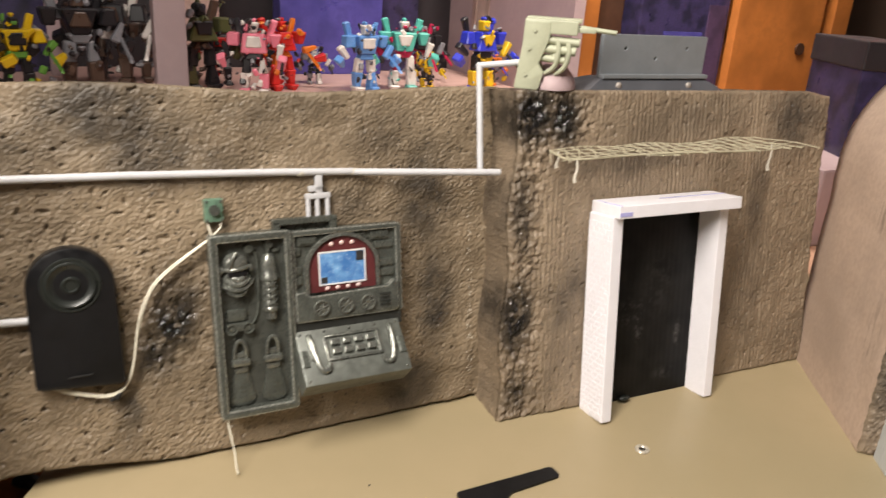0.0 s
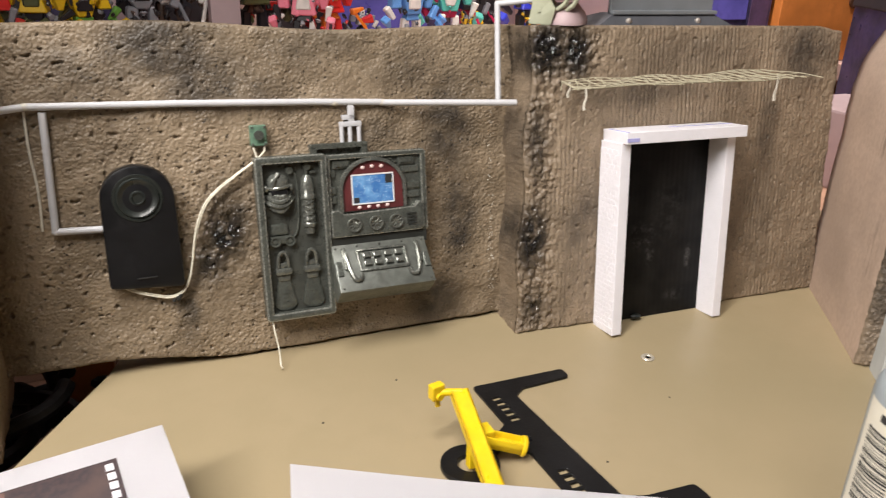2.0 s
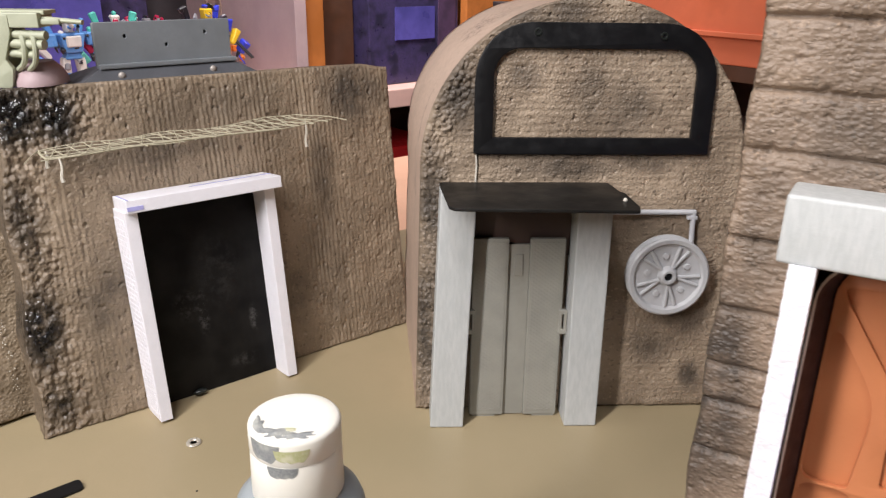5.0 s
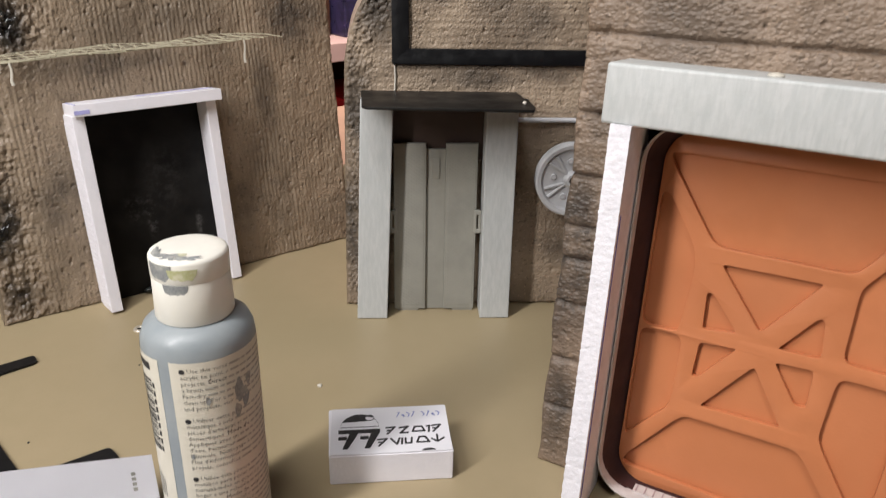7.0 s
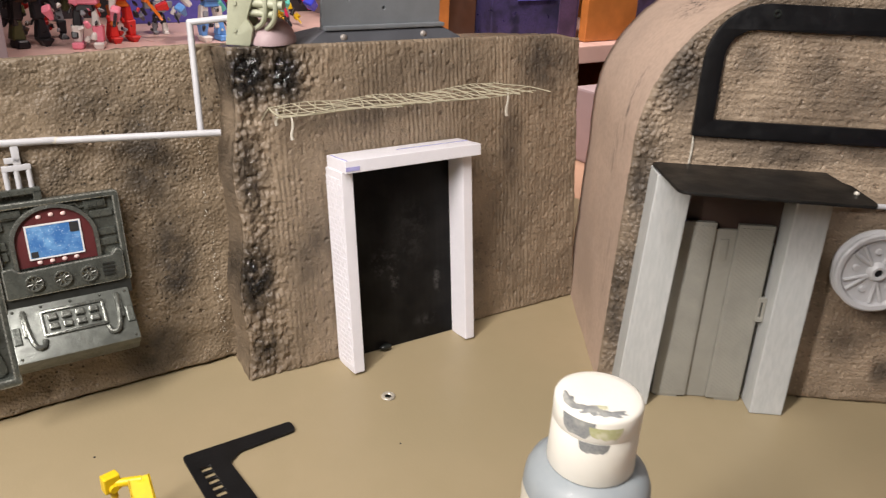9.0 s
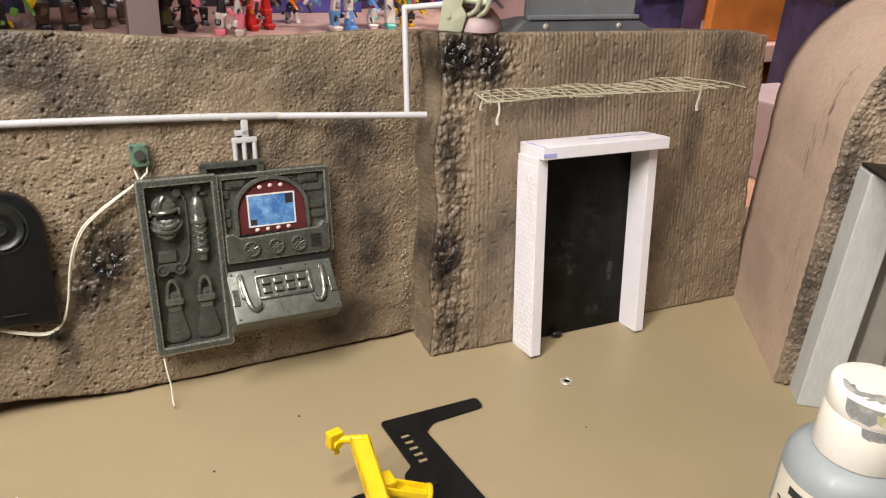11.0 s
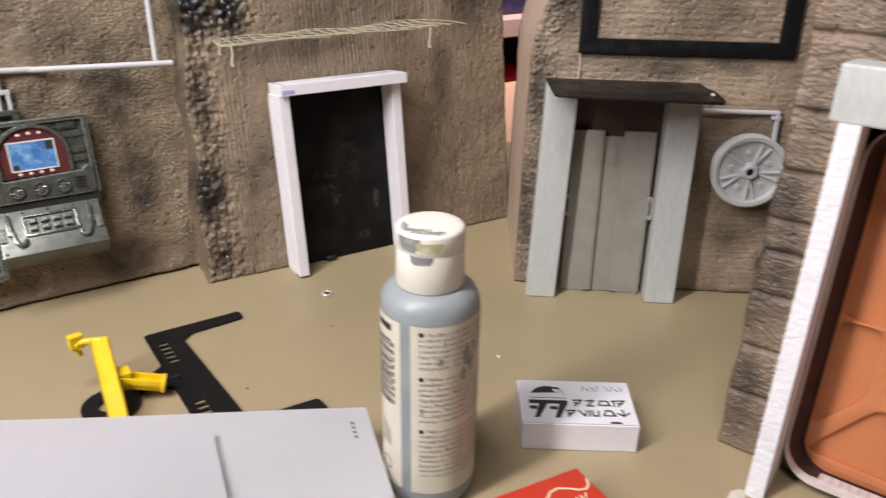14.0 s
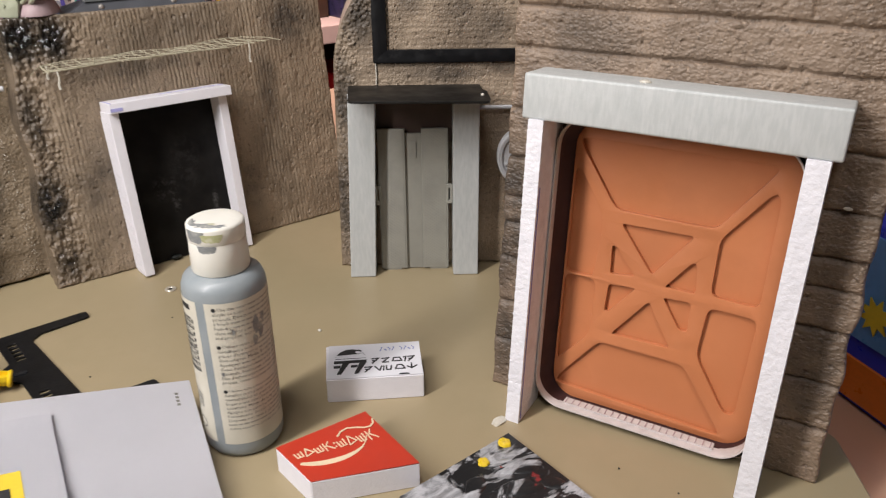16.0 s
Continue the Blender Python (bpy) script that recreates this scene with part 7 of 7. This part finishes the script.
def small_bits():
    bm = bmesh.new()
    turned(bm, [(0.0018, 0.0001), (0.0036, 0.0001), (0.0038, 0.0005), (0.0034, 0.0011), (0.0020, 0.0011), (0.0016, 0.0006), (0.0018, 0.0001)], None, 28)
    single("washer", bm, M["washer"], lies(0.2590, 0.2580), "small worn metal washer lying on the board", "washer", smooth=True)
    bm = bmesh.new()
    bmesh.ops.create_icosphere(bm, subdivisions=2, radius=0.0040, matrix=Matrix.Diagonal((1.1, 0.7, 0.35, 1)))
    for v in bm.verts:
        v.co *= 1 + 0.35 * noise.noise(v.co * 600)
        v.co.z = max(v.co.z, -0.0004)
    single("glue_lump", bm, M["glue"], lies(0.3270, 0.0150, 0.0004), "clear pale lump of hot glue by the jamb", "glue", smooth=True)
    rng = random.Random(6)
    for x, y, r in ((0.3060, 0.1480, 0.0013), (0.185, 0.190, 0.0006), (0.075, 0.262, 0.0006), (0.300, 0.075, 0.0007), (0.245, 0.222, 0.0005), (0.345, -0.045, 0.0006), (0.352, -0.072, 0.0005), (0.12, 0.285, 0.0006)):
        bm = bmesh.new()
        bmesh.ops.create_icosphere(bm, subdivisions=1, radius=r, matrix=Matrix.Diagonal((1.2, 1, 0.5, 1)))
        single("crumb", bm, M["glue"] if r > 0.001 else M["rubber"], lies(x, y, r * 0.3, rng.uniform(0, 90)), "tiny crumb of foam or dirt on the board", "crumb", "crumbs on the board")


paint_bottle()
sign_tile()
red_tile()
palette()
black_tool()
yellow_arm()
papers()
small_bits()

# ---------------------------------------------------------------- behind the walls: display cabinet, bookcase, loose things


def toy_figure(x, y, z, height, turn, main, second, third, seed, label, arms=(20, -30)):
    """A standing toy robot as one plain mesh of blocks."""
    rng = random.Random(seed)
    bm = bmesh.new()
    h = height

    def block(cx, cy, cz, sx, sy, sz, mat, tilt=0.0, lean=0.0):
        vs = box(bm, -sx / 2 * h, sx / 2 * h, -sy / 2 * h, sy / 2 * h, -sz / 2 * h, sz / 2 * h, 0.016 * h, 1, mat)
        thin, side = rng.uniform(0.45, 1.0), rng.choice((-1, 1))
        for v in vs:
            if v.co.z * side > 0:
                v.co.x *= thin
                v.co.y *= 0.5 + 0.5 * thin
        bmesh.ops.transform(bm, matrix=Matrix.Translation((cx * h, cy * h, cz * h)) @ pose(0, 0, 0, lean, tilt, 0), verts=vs)

    for s in (-1, 1):
        block(s * 0.12, -0.04, 0.04, 0.13, 0.22, 0.08, rng.choice((0, 1)))
        block(s * 0.12, 0.0, 0.17, 0.13, 0.14, 0.20, rng.choice((0, 1)), s * -3)
        block(s * 0.10, 0.0, 0.36, 0.11, 0.12, 0.20, rng.choice((1, 2)), s * -4)
        a = arms[0] if s > 0 else arms[1]
        block(s * 0.26, 0.0, 0.68, 0.15, 0.17, 0.16, 0)
        block(s * 0.30 + 0.10 * math.sin(radians(a)), -0.05, 0.54, 0.09, 0.10, 0.20, rng.choice((1, 2)), a)
        block(s * 0.31 + 0.22 * math.sin(radians(a)), -0.12, 0.42, 0.11, 0.13, 0.16, 0, a, 25)
        block(s * 0.20, 0.12, 0.78, 0.09, 0.08, 0.30, rng.choice((0, 2)), s * 18)
    block(0, 0, 0.48, 0.22, 0.15, 0.09, 2)
    block(0, -0.01, 0.64, 0.32, 0.22, 0.24, 0)
    block(0, -0.11, 0.66, 0.20, 0.05, 0.14, 1)
    block(0, 0, 0.83, 0.12, 0.13, 0.13, 1)
    block(0, -0.06, 0.83, 0.08, 0.03, 0.05, 2)
    block(0.0, 0.02, 0.91, 0.05, 0.10, 0.06, 0)
    block(0.36, -0.22, 0.40, 0.04, 0.42, 0.05, 2, 0, 30)
    for _ in range(34):
        sx, sz = rng.uniform(0.02, 0.09), rng.uniform(0.02, 0.10)
        block(rng.gauss(0, 0.15), rng.uniform(-0.15, 0.05), rng.uniform(0.10, 0.92), sx, rng.uniform(0.03, 0.10), sz, rng.choice((0, 1, 2, 3, 3, 4)), rng.uniform(-40, 40), rng.uniform(-30, 30))
    return single("toy_robot", bm, [M[main], M[second], M[third], M["toy_black"], M["toy_gray"]], lies(x, y, z, turn), label, "toy figure", "toy robots on the shelf")


def display_cabinet():
    t = thing("display_cabinet", Matrix(), "pink-gray display cabinet with a dark back, crowded with toy robots", "cabinet")
    slab_part(t, "shelf", (-0.75, 0.800, 1.08, 1.52, 0.005, 0.030), M["shelf_pink"], 0.002)
    slab_part(t, "back", (-0.75, 0.800, 1.52, 1.535, -0.78, 0.80), M["back_dark"], 0.0)
    slab_part(t, "side_panel", (-0.77, -0.75, 1.08, 1.535, -0.78, 0.80), M["post_pink"], 0.001)
    slab_part(t, "side_panel", (0.800, 0.822, 1.08, 1.535, -0.78, 0.80), M["post_pink"], 0.001)
    slab_part(t, "post", (0.140, 0.180, 1.08, 1.11, 0.030, 0.80), M["post_pink"], 0.002)
    slab_part(t, "post", (0.020, 0.040, 1.40, 1.43, 0.030, 0.80), M["post_pink"], 0.002)
    slab_part(t, "top", (-0.77, 0.822, 1.08, 1.535, 0.80, 0.82), M["post_pink"], 0.001)
    slab_part(t, "plinth", (-0.75, 0.800, 1.09, 1.11, -0.78, 0.005), M["back_dark"], 0.0)
    for x0, x1, y, mat, label in ((0.40, 0.60, 1.42, "violet", "violet blue printed toy box in the cabinet"), (-0.10, 0.02, 1.45, "purple", "dark purple printed toy box in the cabinet"), (0.60, 0.70, 1.47, "purple", "dark purple printed toy box in the cabinet"), (0.24, 0.30, 1.46, "curtain", "pale pink card box in the cabinet")):
        bm = bmesh.new()
        box(bm, x0, x1, y, y + 0.05, 0.030, 0.33, 0.002)
        single("toy_box", bm, M[mat], Matrix(), label, "box", "boxes in the cabinet")
    rows = [
        (-0.022, 1.21, 0.145, 20, "toy_yellow", "toy_black", "toy_green", "yellow toy robot with green chest on the shelf", (40, 60)),
        (-0.085, 1.25, 0.15, -10, "toy_yellow", "toy_olive", "toy_black", "yellow and olive toy robot on the shelf", (20, -20)),
        (-0.15, 1.22, 0.14, 10, "toy_red", "toy_gray", "toy_black", "red and gray toy robot on the shelf", (20, -20)),
        (0.060, 1.26, 0.190, 10, "toy_black", "toy_brown", "toy_gray", "black and brown toy robot on the shelf", (25, -45)),
        (0.105, 1.30, 0.200, -15, "toy_black", "toy_brown", "toy_white", "black toy robot with pale chest on the shelf", (35, -25)),
        (0.225, 1.24, 0.180, 15, "toy_olive", "toy_black", "toy_brown", "olive and black toy robot on the shelf", (15, -35)),
        (0.265, 1.30, 0.13, 0, "toy_black", "toy_red", "toy_gray", "black and red toy robot on the shelf", (20, -30)),
        (0.298, 1.20, 0.150, -20, "toy_pink", "toy_white", "toy_black", "pink and white toy robot on the shelf", (10, -20)),
        (0.352, 1.24, 0.150, 15, "toy_red", "toy_red", "toy_orange", "red toy robot with orange hand raised on the shelf", (75, -20)),
        (0.425, 1.30, 0.085, 0, "toy_gray", "toy_white", "toy_black", "small gray toy robot on the shelf", (30, -30)),
        (0.482, 1.21, 0.150, 10, "toy_blue", "toy_white", "toy_blue", "sky blue toy robot with white legs on the shelf", (30, -40)),
        (0.556, 1.22, 0.160, -10, "toy_teal", "toy_white", "toy_crimson", "teal and white toy robot with crimson blade", (20, -35)),
        (0.612, 1.24, 0.085, 10, "toy_yellow", "toy_black", "toy_yellow", "small yellow and black toy robot on the shelf", (30, -30)),
        (0.700, 1.20, 0.170, 10, "toy_royal", "toy_yellow", "toy_black", "royal blue and yellow toy robot on the shelf", (30, -50)),
        (0.760, 1.27, 0.085, 0, "toy_orange", "toy_black", "toy_royal", "small orange and black toy robot on the shelf", (30, -50)),
        (-0.22, 1.25, 0.16, 10, "toy_crimson", "toy_black", "toy_gray", "crimson and black toy robot on the shelf", (20, -30)),
        (0.17, 1.33, 0.15, 5, "toy_brown", "toy_black", "toy_white", "brown and white toy robot on the shelf", (20, -30)),
        (0.645, 1.33, 0.14, 5, "toy_black", "toy_gray", "toy_crimson", "black toy robot with crimson waist on the shelf", (20, -30)),
    ]
    for k, (x, y, h, turn, a, b, c, label, arms) in enumerate(rows):
        toy_figure(x, y, 0.030, h * 0.80, turn, a, b, c, 30 + k, label, arms)
    bm = bmesh.new()
    n = 60
    front = []
    for k in range(n + 1):
        x = 0.770 + 0.130 * k / n
        front.append((x, 1.36 + 0.012 * math.sin(k * 0.75) + 0.006 * math.sin(k * 1.9)))
    for z0, z1 in ((0.030, 0.55),):
        lo = [bm.verts.new((x, y, z0)) for x, y in front]
        hi = [bm.verts.new((x, y, z1)) for x, y in front]
        for k in range(n):
            bm.faces.new((lo[k], lo[k + 1], hi[k + 1], hi[k]))
    bmesh.ops.solidify(bm, geom=list(bm.faces), thickness=0.002)
    single("cloth_drape", bm, M["curtain"], Matrix(), "pale pink cloth hanging in folds inside the cabinet", "cloth", smooth=True)


def bookcase():
    t = thing("bookcase", Matrix(), "orange pine bookcase with dark interior behind the walls", "bookcase")
    slab_part(t, "side_panel", (0.826, 0.868, 1.10, 1.50, -0.78, 0.85), M["wood_orange"], 0.002)
    slab_part(t, "side_panel", (1.480, 1.530, 1.10, 1.50, -0.78, 0.85), M["wood_orange"], 0.002)
    slab_part(t, "back", (0.868, 1.480, 1.47, 1.49, -0.78, 0.85), M["back_dark"], 0.0)
    slab_part(t, "shelf", (0.868, 1.480, 1.06, 1.47, -0.026, 0.008), M["shelf_pink"], 0.002, "pale pink shelf board")
    slab_part(t, "shelf", (0.868, 1.480, 1.12, 1.47, -0.36, -0.34), M["wood_dark"], 0.001)
    slab_part(t, "shelf", (0.868, 1.480, 1.12, 1.47, 0.45, 0.475), M["wood_orange"], 0.001)
    door = slab_part(t, "door", (1.196, 1.440, 1.095, 1.115, 0.009, 0.300), M["wood_orange"], 0.002, "orange pine flap door")
    # Added dark brown infill between the side panel and the printed box.
    slab_part(t, "divider", (0.868, 0.962, 1.150, 1.170, 0.009, 0.449), M["wood_dark"], 0.001, "dark brown infill beside the printed box")
    bm = bmesh.new()
    cyl(bm, (1.385, 1.098, 0.125), (1.385, 1.090, 0.125), 0.012, 20)
    part("knob_hole", bm, M["wood_dark"], door)
    c = thing("printed_box", Matrix(), "dark purple printed box standing in the bookcase", "box")
    slab_part(c, "box", (0.970, 1.188, 1.112, 1.30, 0.0085, 0.26), M["purple"], 0.003)
    slab_part(c, "blue_print", (1.030, 1.125, 1.109, 1.1118, 0.090, 0.150), M["violet"], 0.0, "faded blue picture")
    slab_part(c, "violet_print", (1.135, 1.178, 1.109, 1.1118, 0.012, 0.200), M["print_violet"], 0.0, "violet side strip")
    bm = bmesh.new()
    box(bm, 0.99, 1.16, 1.13, 1.35, -0.34, -0.12, 0.006)
    single("red_tub", bm, M["red_plastic"], Matrix(), "red plastic storage tub on the lower shelf", "tub")


def right_side():
    t = thing("wall_cupboard", Matrix(), "orange-red panelled cupboard over a dark open niche", "cupboard")
    slab_part(t, "front_panel", (1.000, 1.020, 0.245, 0.66, 0.118, 0.62), M["terracotta_board"], 0.002)
    slab_part(t, "rail", (0.994, 1.000, 0.245, 0.66, 0.150, 0.156), M["terracotta_board"], 0.001)
    slab_part(t, "side_panel", (1.000, 1.32, 0.232, 0.245, -0.30, 0.62), M["wood_orange"], 0.001)
    slab_part(t, "side_panel", (1.020, 1.32, 0.655, 0.668, -0.30, 0.62), M["wood_orange"], 0.001)
    slab_part(t, "back", (1.32, 1.335, 0.232, 0.668, -0.30, 0.62), M["wood_dark"], 0.0)
    slab_part(t, "bottom", (1.000, 1.32, 0.245, 0.655, 0.100, 0.118), M["wood_dark"], 0.0)
    slab_part(t, "floor_board", (1.000, 1.32, 0.245, 0.655, -0.020, 0.0), M["shelf_pink"], 0.001)
    slab_part(t, "base", (1.005, 1.32, 0.245, 0.655, -0.78, -0.020), M["wood_dark"], 0.0)
    bm = bmesh.new()
    bmesh.ops.create_icosphere(bm, subdivisions=3, radius=0.05, matrix=Matrix.Translation((1.06, 0.335, 0.030)) @ Matrix.Diagonal((0.8, 1.1, 0.6, 1)))
    for v in bm.verts:
        v.co += v.normal * 0.010 * noise.noise(v.co * 40)
        v.co.z = max(v.co.z, 0.001)
    single("crumpled_cloth", bm, M["curtain"], Matrix(), "crumpled pale pink cloth lying in the niche", "cloth", smooth=True)
    bm = bmesh.new()
    tube(bm, [(0.76, 0.235, 0.62), (0.75, 0.222, 0.30), (0.755, 0.206, 0.20), (0.76, 0.190, 0.135), (0.75, 0.196, 0.07), (0.73, 0.200, 0.01), (0.74, 0.190, -0.0155)], 0.0085, 12, 2)
    single("hanging_cable", bm, M["cable_brown"], Matrix(), "thick brown cable hanging down to the desk", "cable", smooth=True)
    bm = bmesh.new()
    cyl(bm, (0.66, 0.260, 0.110), (0.78, 0.140, -0.018), 0.006, 14)
    single("red_rod", bm, M["red_plastic"], Matrix(), "red plastic rod leaning behind the walls", "rod", smooth=True)
    b = thing("toy_carton", lies(0.83, 0.575, -0.0235, 62), "blue and black printed toy carton with a window", "carton")
    slab_part(b, "box", (-0.06, 0.06, -0.03, 0.03, 0.0, 0.205), M["purple"], 0.002)
    slab_part(b, "window", (-0.035, 0.035, -0.0325, -0.0305, 0.040, 0.160), M["print_wood"], 0.0, "dark brown window print")
    slab_part(b, "blue_print", (-0.015, 0.030, -0.0345, -0.0328, 0.110, 0.150), M["toy_blue"], 0.0)
    # Added panel: makes the lower half read orange from the camera.
    slab_part(b, "lower_print", (-0.0605, 0.0605, -0.0350, -0.0330, 0.002, 0.105), M["terracotta_board"], 0.0, "orange-red panel covering the lower half of the box")
    for x, z in ((-0.050, 0.125), (-0.030, 0.160), (0.035, 0.130), (0.040, 0.165)):
        slab_part(b, "gray_print", (x, x + 0.014, -0.0340, -0.0322, z, z + 0.014), M["toy_gray"], 0.0)
    slab_part(b, "lid", (-0.062, 0.062, -0.032, 0.032, 0.178, 0.208), M["back_dark"], 0.002)
    for x in (-0.040, -0.005, 0.035):
        slab_part(b, "lid_print", (x, x + 0.018, -0.0335, -0.0322, 0.183, 0.202), M["toy_gray"], 0.0)
    bm = bmesh.new()
    box(bm, 0.70, 0.80, 0.50, 0.60, -0.0235, 0.060, 0.003)
    single("storage_box", bm, M["post_pink"], Matrix(), "pinkish gray box behind the arched wall", "box")
    bm = bmesh.new()
    cyl(bm, (0.88, 0.66, 0.28), (0.93, 0.545, 0.185), 0.009, 14)
    single("red_rod", bm, M["red_plastic"], Matrix(), "red plastic rod lying on top of the carton", "rod", smooth=True)
    c = thing("toy_carton", lies(0.515, -0.165, -0.0235, -22), "bright blue printed carton with yellow and orange picture", "carton")
    slab_part(c, "box", (-0.035, 0.035, -0.12, 0.10, 0.0, 0.105), M["toy_royal"], 0.002)
    slab_part(c, "blue_print", (-0.0365, -0.0352, -0.115, 0.095, 0.040, 0.100), M["toy_blue"], 0.0, "sky blue print")
    slab_part(c, "orange_print", (-0.0372, -0.0352, -0.115, 0.097, 0.004, 0.028), M["toy_orange"], 0.0, "orange ground print")
    for y, z in ((0.072, 0.058), (0.03, 0.07), (-0.02, 0.055)):
        pts = [(y + (0.011 if k % 2 else 0.006) * math.cos(k * math.pi / 9), z + (0.011 if k % 2 else 0.006) * math.sin(k * math.pi / 9)) for k in range(18)]
        bm = plate([pts], 0.001)
        bmesh.ops.rotate(bm, verts=bm.verts, cent=(0, 0, 0), matrix=Matrix.Rotation(radians(90), 3, "Z"))
        part("yellow_flower_print", moved(bm, (-0.0372, 0, 0)), M["yellow_print"], c, "yellow printed flower")


display_cabinet()
bookcase()
right_side()
